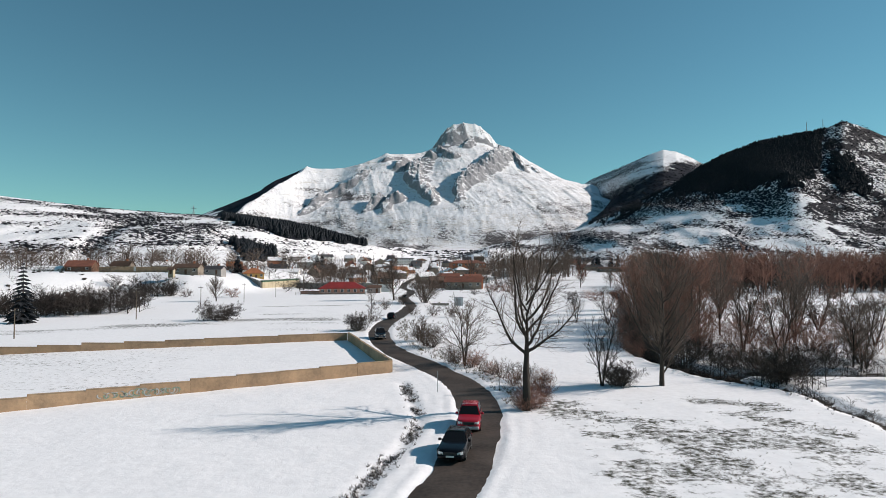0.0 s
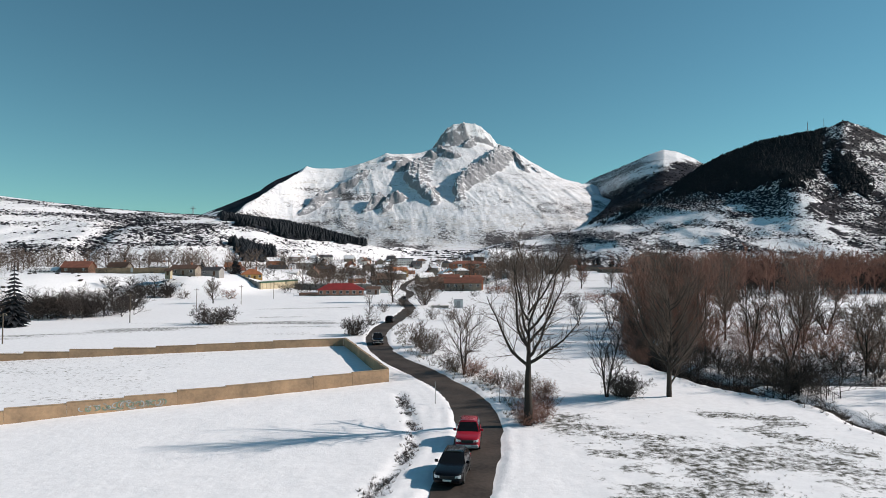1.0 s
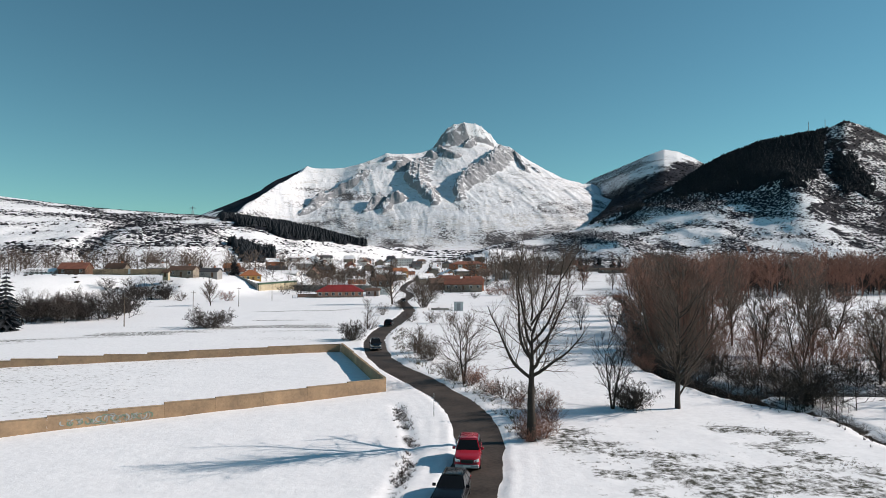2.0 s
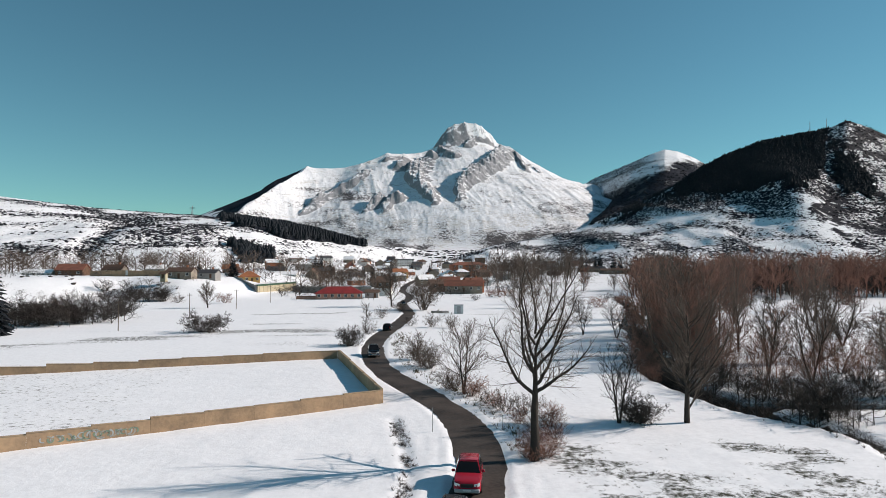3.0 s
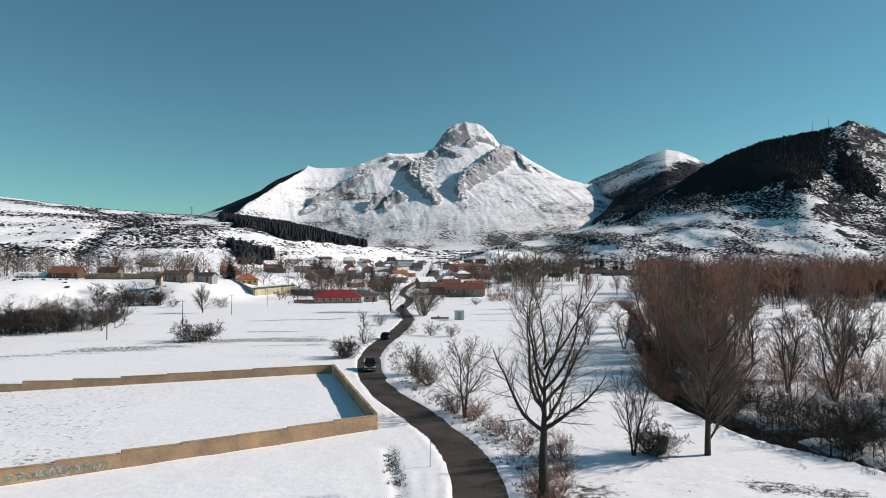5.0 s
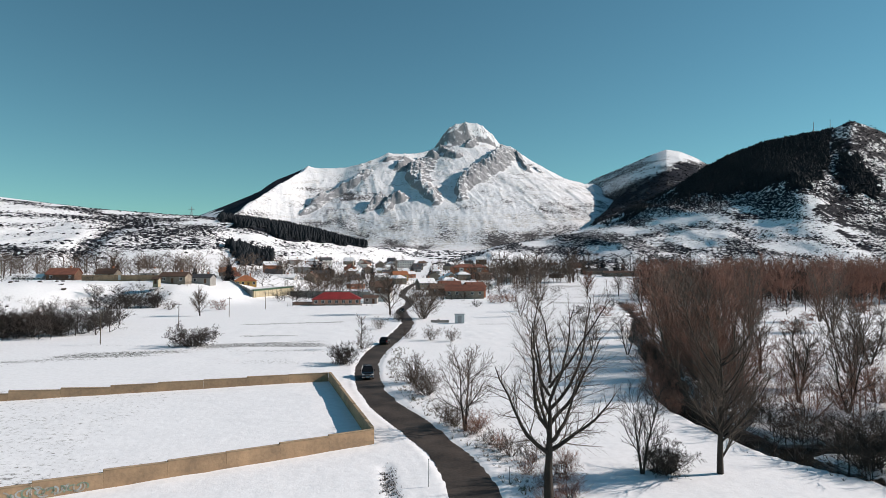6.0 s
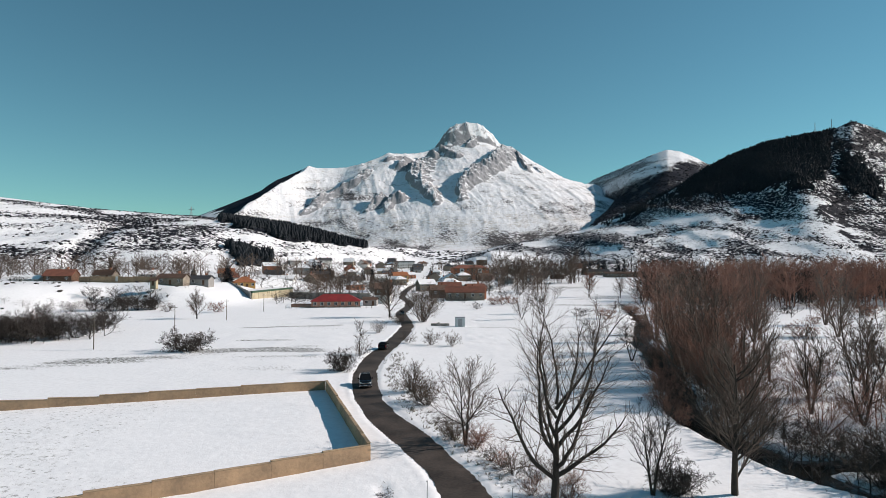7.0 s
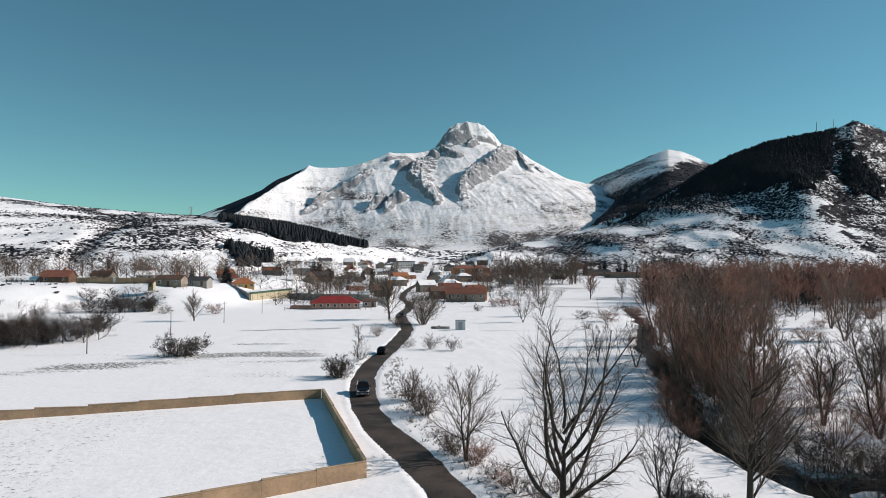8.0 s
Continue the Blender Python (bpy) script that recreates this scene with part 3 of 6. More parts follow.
def second(U, X, Y):
    R = np.interp(U, P_U, P_Z)
    Dr = 3300 + 900 * smooth((0.345 - U) / 0.11)
    R = R * Dr / 2640
    s = np.clip((Y - 1400) / (Dr - 1400), 0, 1)
    z0 = ground_z(X, Y)
    back = np.clip((Y - Dr) / 600, 0, 1)
    lump = (ridged(X / 400, Y / 400, 271, 5) - 0.55) * 90 * s * (1 - s) * 3
    Z = z0 * (1 - s ** 1.3) + R * s ** 1.3 + lump - 90 * back - 4 * (1 - smooth(s / 0.05))
    foot = np.interp(s, [0, 0.35, 0.6, 0.78, 0.93], [0.13, 0.175, 0.212, 0.212, 0.15]) + 0.02 * (fbm(Y / 90, X / 90, 275, 3) - 0.5)
    Z = z0 - 4 + (Z - z0 + 4) * smooth((U - foot) / 0.085)
    el = (Z - 14) / Y
    low = np.interp(U, [0.22, 0.27, 0.324, 0.373, 0.41], [0.10, 0.115, 0.139, 0.166, 0.160])
    wob = 0.030 * (fbm(X / 60, Y / 60, 281, 5) - 0.5)
    # Dark below this line: woods, and the face's shade put into the same cover.
    wood = 0.5 * smooth((low + wob - el) / 0.008) * smooth((el - 0.04 - wob) / 0.01)
    scrub = 0.42 + 0.8 * (fbm(X / 60, Z / 30, 291, 4) - 0.5) + 0.16 * smooth((0.335 - U) / 0.03) * smooth((el - 0.09) / 0.03) + 0.4 * smooth((low + 0.012 - el) / 0.02)
    return Z, {"scrub": scrub, "rock": 0 * U, "streak": 0.45 + 0 * U, "wood": 2 * wood * (0.10 + 0.52 * fbm(X / 40, Y / 80, 299, 4))}


X, Y, Z, cov = height_sheet("far_peak", 0.14, 0.62, 260, 1400, 4800, 230, second, M_MOUNT, "snow-capped peak with lower slopes darkened for woods and shade")
sky_line = (X / Y < 0.335) & ((Z - 14) / Y > 0.10)
p = scatter(X, Y, Z, np.where(X / Y < 0.43, np.maximum(np.where(cov["wood"] > 0.2, 1.0, 0), np.where(sky_line & (cov["scrub"] > 0.48), 0.5, 0)), 0) * (Y < 4250), 4200, npr)
v, f = stamp(p, npr.uniform(5, 11, len(p)), npr.uniform(0, 6.3, len(p)), *shrub_shape(prng))
stuff("peak_scrub", v, f, M_FARSCRUB, "dark trees and scrub on the flanks of the snowy peak", "scrub")


def spur_z(X, Y, line, drop):
    """The height that a ridge lends the land round it: the highest of its stretches, softly joined."""
    total = 0.0
    for (u0, D0, z0), (u1, D1, z1) in zip(line[:-1], line[1:]):
        d, z = to_line(X, Y, [(u0 * D0, D0, z0), (u1 * D1, D1, z1)])
        grade = abs(z1 - z0) / math.hypot(u1 * D1 - u0 * D0, D1 - D0)
        total = total + np.exp(np.clip((z - drop(d, 1.6 if max(z0, z1) > 700 else np.clip(1.25 * grade, 0.75, 1.7))) / 6.0, -120, 160))
    return 6.0 * np.log(total)


snow_drop = lambda d, steep: steep * np.minimum(d, 80) + 0.60 * np.clip(d - 80, 0, 340) + 0.43 * np.maximum(d - 420, 0)
SPURS = [
    [(-0.262, 3380, 470), (-0.215, 3380, 532), (-0.165, 3380, 530), (-0.13, 3350, 548), (-0.092, 3380, 612), (-0.066, 3400, 612), (-0.04, 3440, 622), (-0.018, 3470, 648), (0.000, 3490, 735), (0.008, 3495, 772), (0.017, 3500, 793), (0.033, 3500, 804), (0.05, 3500, 797), (0.060, 3500, 782),
     (0.074, 3490, 735), (0.087, 3470, 676), (0.105, 3450, 655), (0.125, 3450, 606), (0.147, 3480, 550), (0.192, 3550, 492), (0.232, 3600, 468), (0.30, 3650, 450)],
    [(-0.215, 3380, 532), (-0.262, 3106, 408), (-0.305, 2840, 291), (-0.345, 2620, 200)],
    [(0.232, 3600, 468), (0.240, 3200, 345), (0.232, 2700, 222), (0.205, 2300, 110)],
]
# the ridge runs away from the eye towards its eastern end
SPURS = [[(u, D * (1 + 0.34 * (u - 0.03)), z * (1 + 0.34 * (u - 0.03))) for u, D, z in s] for s in SPURS]
# crag crests: bearing, elevation, height in metres, reach of the rock face in metres
CRAGS = [
    [(0.0955, 0.178, 38, 100), (0.0764, 0.164, 46, 96), (0.0667, 0.154, 48, 88), (0.0473, 0.144, 46, 84), (0.0311, 0.131, 44, 76), (0.0182, 0.116, 40, 60), (0.023, 0.102, 14, 40)],
    [(0.112, 0.172, 20, 38), (0.122, 0.158, 22, 42), (0.130, 0.148, 14, 30)],
    [(0.142, 0.152, 12, 24), (0.150, 0.146, 8, 20)],
    [(-0.0396, 0.157, 44, 96), (-0.050, 0.148, 48, 110), (-0.055, 0.135, 44, 110), (-0.045, 0.122, 40, 96), (-0.027, 0.105, 32, 74), (-0.016, 0.095, 14, 40)],
    [(-0.1076, 0.098, 42, 66), (-0.118, 0.088, 26, 46), (-0.125, 0.083, 10, 30)],
    [(-0.0817, 0.100, 44, 74), (-0.092, 0.093, 26, 50), (-0.095, 0.084, 10, 30)],
    [(-0.130, 0.142, 30, 52), (-0.146, 0.128, 28, 46), (-0.1625, 0.116, 26, 50), (-0.180, 0.108, 18, 40), (-0.2018, 0.100, 34, 62), (-0.213, 0.088, 26, 54), (-0.224, 0.080, 10, 30)],
    [(-0.092, 0.168, 22, 36), (-0.074, 0.170, 24, 36)],
    [(-0.064, 0.162, 44, 60), (-0.072, 0.152, 30, 50)],
    [(0.016, 0.210, 10, 92), (-0.001, 0.196, 14, 84), (-0.017, 0.174, 10, 56)],
    [(0.044, 0.196, 24, 46), (0.036, 0.188, 18, 36)],
    [(-0.006, 0.178, 26, 50), (0.006, 0.176, 28, 50), (0.018, 0.172, 20, 40)],
    [(-0.032, 0.164, 22, 36), (-0.016, 0.169, 18, 32)],
    [(0.068, 0.200, 12, 30), (0.076, 0.192, 10, 24)],
]


def crest(X, Y, line):
    """Distance to a crest line, which side of it a place lies on, and the height and reach there."""
    best = np.full(np.shape(X), 1e9)
    side, tall, reach = np.zeros_like(best), np.zeros_like(best), np.ones_like(best)
    for (x0, y0, h0, r0), (x1, y1, h1, r1) in zip(line[:-1], line[1:]):
        dx, dy = x1 - x0, y1 - y0
        t = np.clip(((X - x0) * dx + (Y - y0) * dy) / (dx * dx + dy * dy), 0, 1)
        px, py = X - x0 - t * dx, Y - y0 - t * dy
        d = np.hypot(px, py)
        near = d < best
        best, side = np.where(near, d, best), np.where(near, 0.75 * px - 0.66 * py, side)
        tall, reach = np.where(near, h0 + t * (h1 - h0), tall), np.where(near, r0 + t * (r1 - r0), reach)
    return best, side, tall, reach


def massif(U, X, Y):
    warp = 36 * (fbm(X / 200, Y / 200, 301, 4) - 0.5)
    parts_ = [spur_z(X + warp, Y + warp, s, snow_drop) for s in SPURS]
    base = 14.0 * np.log(sum(np.exp(np.clip(p_ / 14.0, -60, 90)) for p_ in parts_))
    floor = ground_z(X, Y) - 6 + 10 * smooth((Y - 1900) / 150)
    base = 12.0 * np.log(np.exp(np.clip(base / 12, -60, 100)) + np.exp(np.clip(floor / 12, -60, 100))) - 8 * (1 - smooth((Y - 1900) / 150))
    up = smooth((Y - 2000) / 500)
    skyline = to_line(X, Y, [(u * D, D) for u, D, _ in SPURS[0]])
    calm = 0.08 + 0.92 * smooth((skyline - 10) / 160)
    base = base + (ridged(X / 260, Y / 700, 311, 4) - 0.6) * 20 * up * calm
    fine = ((ridged((X + 0.25 * Y) / 75, Y / 420, 323, 4) - 0.5) * 9 + (fbm(X / 16, Y / 30, 321, 4) - 0.5) * 3.5) * up * calm
    elev = (base - 14.5) / Y
    Z = base + fine
    rock = np.zeros_like(Z)
    jag = (ridged(X / 44, Y / 90, 331, 4) - 0.55) * 36 + (ridged((X + 0.6 * Y) / 95, (Y - 0.6 * X) / 120, 337, 2) - 0.5) * 20 + (ridged(X / 11, Y / 60, 333, 3) - 0.5) * 15
    us, ds = U[0], Y[:, 0]
    for c in CRAGS:
        line = []
        for u, e, hh, rr in c:
            k = int(np.argmin(np.abs(us - u)))
            row = int(np.argmax(elev[:, k] >= min(e, elev[:, k].max() - 0.002)))
            line.append((u * ds[row], ds[row], hh, rr))
        d, side, hh, rr = crest(X, Y, line)
        wobble = d + 30 * (fbm(X / 30, Y / 30, 345, 5) - 0.5)
        sunny = side > 0
        body = np.where(sunny, 1 - smooth((wobble - 0.12 * rr) / (0.95 * rr)), 1 - smooth((wobble - 2) / (0.22 * rr)))
        Z = Z + body * (0.82 * hh + jag * np.clip(hh / 60, 0.2, 0.85)) * (0.25 + 0.75 * smooth((skyline - 25) / 90))
        rock = np.maximum(rock, np.where(sunny, 1 - smooth((wobble - 0.85 * rr) / (0.3 * rr)), 1 - smooth((wobble - 0.05 * rr) / (0.15 * rr))))
    rock = rock * (0.40 + 0.60 * fbm(X / 22, Y / 22, 341, 3))
    steep = np.hypot(np.gradient(Z, axis=0) / np.gradient(Y, axis=0), np.gradient(Z, axis=1) / np.gradient(X, axis=1))
    rock = np.maximum(rock * (0.35 + 0.65 * smooth((steep - 0.4) / 0.4)), 0.85 * smooth((steep - 1.05) / 0.5) * smooth((elev - 0.07) / 0.02) * smooth((skyline - 30 + 200 * smooth((U + 0.03) / 0.02) * smooth((0.02 - U) / 0.02)) / 40))
    under = ground_z(X, Y) - 6
    Z = under + (Z - under) * smooth((Y - 1890) / 300) * smooth((U + 0.40) / 0.05)
    el = (Z - 14.5) / Y
    Z = Z - 260 * np.clip((Y - 3450 * (1 + 0.34 * (U - 0.03)) - 190) / 400, 0, 1)
    scrub = 0.38 + 0.8 * (fbm(X / 90, Z / 30, 351, 4) - 0.5) + 0.7 * smooth((0.075 - el) / 0.05) * (fbm(X / 110, Y / 160, 355, 4) - 0.12)
    scrub += 0.16 * np.exp(-((U + 0.155) / 0.05) ** 2) * np.exp(-((el - 0.105) / 0.03) ** 2) + 0.16 * np.exp(-((U + 0.2) / 0.04) ** 2) * np.exp(-((el - 0.07) / 0.02) ** 2)
    scrub += 0.22 * smooth((U - 0.1) / 0.1) * smooth((0.13 - el) / 0.05)
    edge = np.interp(Y, [1960, 2280, 2510, 2790, 3090], [-0.40, -0.352, -0.312, -0.268, -0.222])
    # Shaded and wooded flank: its shade is put into the wood cover.
    flank = smooth((edge - U + 0.012 * (fbm(Y / 60, X / 60, 361, 3) - 0.5)) / 0.004)
    streak = 0.50 + 0.7 * (fbm((X + 0.5 * Z) / 60, Z / 16, 363, 4) - 0.5) + 0.15 * smooth((0.11 - el) / 0.05)
    return Z, {"scrub": scrub, "rock": rock, "streak": streak, "wood": 0.75 * flank}


FELL = np.concatenate([np.linspace(1900, 2560, 34)[:-1], np.linspace(2560, 2960, 60)[:-1], np.linspace(2960, 3800, 190)[:-1], np.linspace(3800, 4300, 20)])
height_sheet("mountain", -0.40, 0.33, 620, 1900, 4300, 0, massif, M_MOUNT, "high snowy mountain with grey limestone crags", FELL)


def shaded(U, X, Y):
    R = np.interp(U, [-0.62, -0.45, -0.388, -0.345, -0.30, -0.255, -0.215, -0.19, -0.16, -0.13, -0.10, -0.05], [240, 290, 318, 382, 454, 522, 596, 598, 600, 622, 640, 600])
    s = np.clip((Y - 2900) / 1000, 0, 1)
    Z = ground_z(X, Y) * (1 - s) + R * s ** 0.9 + (ridged(X / 220, Y / 300, 371, 5) - 0.6) * 70 * s * (1 - s) * 2 - 300 * np.clip((Y - 3900) / 300, 0, 1)
    el = (Z - 14) / Y
    # The slope's shade is put into this dark cover along with its woods.
    wood = np.where(fbm(X / 120, Y / 120, 381, 4) + 0.35 * smooth((el - 0.075) / 0.02) > 0.55, 0.5, 0.0)
    return Z, {"scrub": 0.4 + 0 * Z, "rock": 0 * Z, "streak": 0.4 + 0 * Z, "wood": wood}


height_sheet("far_mountain_ridge", -0.62, -0.05, 200, 2900, 4200, 90, shaded, M_MOUNT, "ridge darkened for woods and shade behind the snowy mountain shoulder")


# ---------------------------------------------------------------- plants
def tubes(segs, sides=3):
    """Tapered sticks from rows of start, end, two radii."""
    S = np.asarray(segs, float)
    p, q, r0, r1 = S[:, :3], S[:, 3:6], S[:, 6], S[:, 7]
    d = q - p
    d /= np.maximum(np.linalg.norm(d, axis=1, keepdims=True), 1e-6)
    ref = np.where(np.abs(d[:, 2:]) > 0.8, [[1.0, 0, 0]], [[0, 0, 1.0]])
    a = np.cross(d, ref)
    a /= np.linalg.norm(a, axis=1, keepdims=True)
    b = np.cross(d, a)
    n = len(S)
    ang = 2 * np.pi * np.arange(sides) / sides
    ring = np.cos(ang)[None, :, None] * a[:, None] + np.sin(ang)[None, :, None] * b[:, None]
    V = np.concatenate([p[:, None] + ring * r0[:, None, None], q[:, None] + ring * r1[:, None, None]], 1).reshape(-1, 3)
    k = np.arange(sides)
    f = np.stack([k, (k + 1) % sides, (k + 1) % sides + sides, k + sides], -1)
    F = (f[None] + (np.arange(n) * 2 * sides)[:, None, None]).reshape(-1, 4)
    return V, F


def spikes(segs):
    """Twig ends: three-sided, drawn to a point."""
    V, F = tubes(segs, 3)
    V = V.reshape(-1, 2, 3, 3)
    V = np.concatenate([V[:, 0], V[:, 1].mean(1, keepdims=True)], 1).reshape(-1, 3)
    n = np.arange(len(segs))[:, None, None] * 4
    return V, (n + np.array([[0, 1, 3], [1, 2, 3], [2, 0, 3]])[None]).reshape(-1, 3)


def bough(rng, out, p, d, length, radius, level, plan, joints=(9, 6, 2, 1)):
    """Grows one bough with its side shoots. plan: per level (shoots, angle, length ratio, upward pull, wander, first share, girth of the shoots)."""
    shoots, angle, ratio, pull, wander, first, *share = plan[level]
    share = share[0] if share else (0.40, 0.34, 0.27, 0)[level]
    steps = joints[level]
    marks = sorted(first + (1 - first) * (k + rng.random()) / max(shoots, 1) for k in range(shoots)) if level + 1 < len(plan) else []
    p, d, m, az = p.copy(), d.copy(), 0, rng.random() * 6.28
    for i in range(steps):
        d = d + np.array([rng.gauss(0, wander), rng.gauss(0, wander), rng.gauss(0, wander * 0.6) + pull])
        d /= np.linalg.norm(d)
        q = p + d * length / steps
        ra, rb = radius * (1 - 0.82 * i / steps), radius * (1 - 0.82 * (i + 1) / steps)
        out[level].append((*p, *q, ra, rb))
        while m < len(marks) and marks[m] <= (i + 1) / steps:
            az += 2.4 + rng.uniform(-0.5, 0.5)
            side = np.cross(d, [math.cos(az), math.sin(az), 0.3])
            side /= max(np.linalg.norm(side), 1e-6)
            a = radians(angle * rng.uniform(0.7, 1.3))
            nd = d * math.cos(a) + side * math.sin(a)
            at = p + (q - p) * rng.random()
            reach = length * ratio * rng.uniform(0.65, 1.15) * (1.15 - 0.65 * marks[m])
            bough(rng, out, at, nd, reach, max(radius * share * (1.15 - 0.6 * marks[m]), 0.006), level + 1, plan, joints)
            m += 1
        p = q


def plant_meshes(seed, stems, plan, length, radius, lean=0.05, twig=1.0, limbs=()):
    rng = random.Random(seed)
    out = [[], [], [], []]
    for k in range(stems):
        a = 6.28 * k / stems + rng.random()
        t = lean * rng.uniform(0.3, 1.2)
        d = np.array([math.cos(a) * t, math.sin(a) * t, 1.0])
        o = np.array([math.cos(a), math.sin(a), 0]) * (0.25 * radius * stems if stems > 1 else 0)
        bough(rng, out, o + np.array([0, 0, -0.12]), d / np.linalg.norm(d), length * rng.uniform(0.8, 1.0), radius, 0, plan, (9, 6, 2, 1) if stems < 5 else (5, 3, 1, 1))
    for height, az, angle, reach in limbs:
        seg = min(out[0], key=lambda q: abs(0.5 * (q[2] + q[5]) - height))
        f = (height - seg[2]) / (seg[5] - seg[2])
        at = np.array([seg[k] + f * (seg[k + 3] - seg[k]) for k in range(3)])
        a, e = radians(az), radians(angle)
        bough(rng, out, at, np.array([math.cos(a) * math.sin(e), math.sin(a) * math.sin(e), math.cos(e)]), reach, 0.155 - 0.010 * (height - 4.6) ** 1.2, 1, plan, (9, 8, 3, 1))
    thick, fine, tips = out[0] + out[1], np.array(out[2]), np.array(out[3])
    for some in (fine, tips):
        some[:, 6:] = np.maximum(some[:, 6:] * twig, 0.007 * twig)
    V1, F1 = tubes(fine, 3) if stems < 5 else spikes(fine)
    V2, F2 = spikes(tips)
    crown = np_mesh("crown", np.concatenate([V1, V2]), F1.tolist() + (F2 + len(V1)).tolist())
    return np_mesh("trunk", *tubes(thick, 6 if stems < 5 else 3), smooth=True), crown


def plant(name, kinds, seed, m, label, category, group, mats, **how):
    """A bare tree or bush: its trunk with limbs, and its crown of twigs."""
    key = (kinds, seed, mats[0].name, mats[1].name)
    if (kinds, seed) not in SHAPES:
        SHAPES[(kinds, seed)] = plant_meshes(seed, **HABITS[kinds], **how)
    if key not in PLANTS:
        PLANTS[key] = tuple(shape.copy() for shape in SHAPES[(kinds, seed)])
        for me_, ma in zip(PLANTS[key], mats):
            me_.materials.append(ma)
    ob = thing(name, m, label, category, group)
    mesh_part("trunk", PLANTS[key][0], mats[0], ob)
    mesh_part("crown", PLANTS[key][1], mats[1], ob)
    return ob


PLANTS, SHAPES = {}, {}
# shoots, angle, length ratio, pull, wander, first share
HABITS = {
    "old": dict(stems=1, length=9.6, radius=0.43, lean=0.05, twig=1.1, plan=[(0, 0, 0, 0.0, 0.06, 0), (19, 44, 0.42, 0.075, 0.16, 0.12, 0.26), (14, 34, 0.62, 0.06, 0.08, 0.1), (0, 0, 0, 0.04, 0.1, 0)],
                limbs=[(4.8, 186, 56, 7.6), (5.0, 8, 74, 5.6), (5.5, 300, 60, 5.4), (5.9, 92, 54, 6.0), (6.3, 206, 50, 7.8), (6.7, 350, 58, 6.6), (7.3, 150, 45, 7.2), (7.7, 22, 48, 7.8), (8.2, 255, 42, 6.2), (8.6, 178, 33, 6.8), (9.1, 340, 34, 7.0), (9.4, 70, 18, 5.8)]),
    "open": dict(stems=2, length=7.6, radius=0.14, lean=0.35, twig=1.5, plan=[(12, 42, 0.60, 0.06, 0.05, 0.16), (12, 36, 0.48, 0.07, 0.06, 0.12), (11, 32, 0.5, 0.05, 0.08, 0.1), (0, 0, 0, 0.03, 0.1, 0)]),
    "broom": dict(stems=1, length=11.0, radius=0.29, lean=0.05, twig=1.35, plan=[(32, 50, 0.70, 0.05, 0.04, 0.19, 0.36), (16, 30, 0.46, 0.10, 0.06, 0.10), (11, 28, 0.55, 0.06, 0.08, 0.1), (0, 0, 0, 0.04, 0.1, 0)]),
    "willow": dict(stems=8, length=8.4, radius=0.085, lean=0.85, twig=1.25, plan=[(12, 36, 0.50, 0.04, 0.07, 0.06), (9, 30, 0.5, 0.08, 0.09, 0.06), (6, 24, 0.8, 0.07, 0.09, 0.1), (0, 0, 0, 0.05, 0.1, 0)]),
    "tallwood": dict(stems=3, length=15.0, radius=0.20, lean=0.38, twig=1.4, plan=[(18, 40, 0.42, 0.035, 0.04, 0.06), (9, 30, 0.5, 0.08, 0.08, 0.08), (7, 24, 0.8, 0.06, 0.09, 0.1), (0, 0, 0, 0.05, 0.1, 0)]),
    "thorn": dict(stems=10, length=2.4, radius=0.03, lean=1.1, twig=1.4, plan=[(6, 40, 0.5, 0.05, 0.12, 0.05), (6, 38, 0.5, 0.04, 0.14, 0.1), (5, 34, 0.75, 0.0, 0.15, 0.1), (0, 0, 0, 0.0, 0.15, 0)]),
    "hedge": dict(stems=9, length=3.4, radius=0.045, lean=1.05, twig=1.6, plan=[(8, 42, 0.55, 0.05, 0.1, 0.04), (6, 38, 0.55, 0.05, 0.12, 0.08), (4, 30, 0.9, 0.0, 0.14, 0.1), (0, 0, 0, 0.0, 0.15, 0)]),
    "roundbush": dict(stems=22, length=2.5, radius=0.035, lean=1.3, twig=1.25, plan=[(8, 46, 0.45, 0.06, 0.1, 0.04), (8, 40, 0.45, 0.03, 0.12, 0.08), (9, 32, 0.75, 0.0, 0.14, 0.1), (0, 0, 0, 0.0, 0.15, 0)]),
    "brush": dict(stems=14, length=2.3, radius=0.03, lean=1.0, twig=1.15, plan=[(7, 42, 0.55, 0.06, 0.1, 0.03), (7, 36, 0.5, 0.05, 0.12, 0.08), (4, 34, 0.55, 0.02, 0.14, 0.1), (0, 0, 0, 0.0, 0.15, 0)]),
    "farbush": dict(stems=12, length=3.3, radius=0.05, lean=1.05, twig=4.4, plan=[(4, 42, 0.6, 0.05, 0.1, 0.04), (5, 38, 0.55, 0.06, 0.12, 0.08), (3, 30, 0.9, 0.04, 0.14, 0.1), (0, 0, 0, 0.0, 0.15, 0)]),
    "sapling": dict(stems=1, length=6.5, radius=0.10, lean=0.05, twig=1.8, plan=[(16, 42, 0.48, 0.06, 0.06, 0.2), (9, 38, 0.42, 0.05, 0.1, 0.1), (6, 34, 0.5, 0.03, 0.12, 0.1), (0, 0, 0, 0, 0.1, 0)]),
}


def put(name, kinds, seed, x, y, size, turn, label, category, group="", mats=None, flat=1.0, sink=0.0):
    m = pose(x, y, ground_at(x, y) - sink, 0, 0, turn) @ Matrix.Diagonal((size * flat, size * flat, size, 1))
    return plant(name, kinds, seed, m, label, category, group, mats or (M_BARK, M_TWIG))


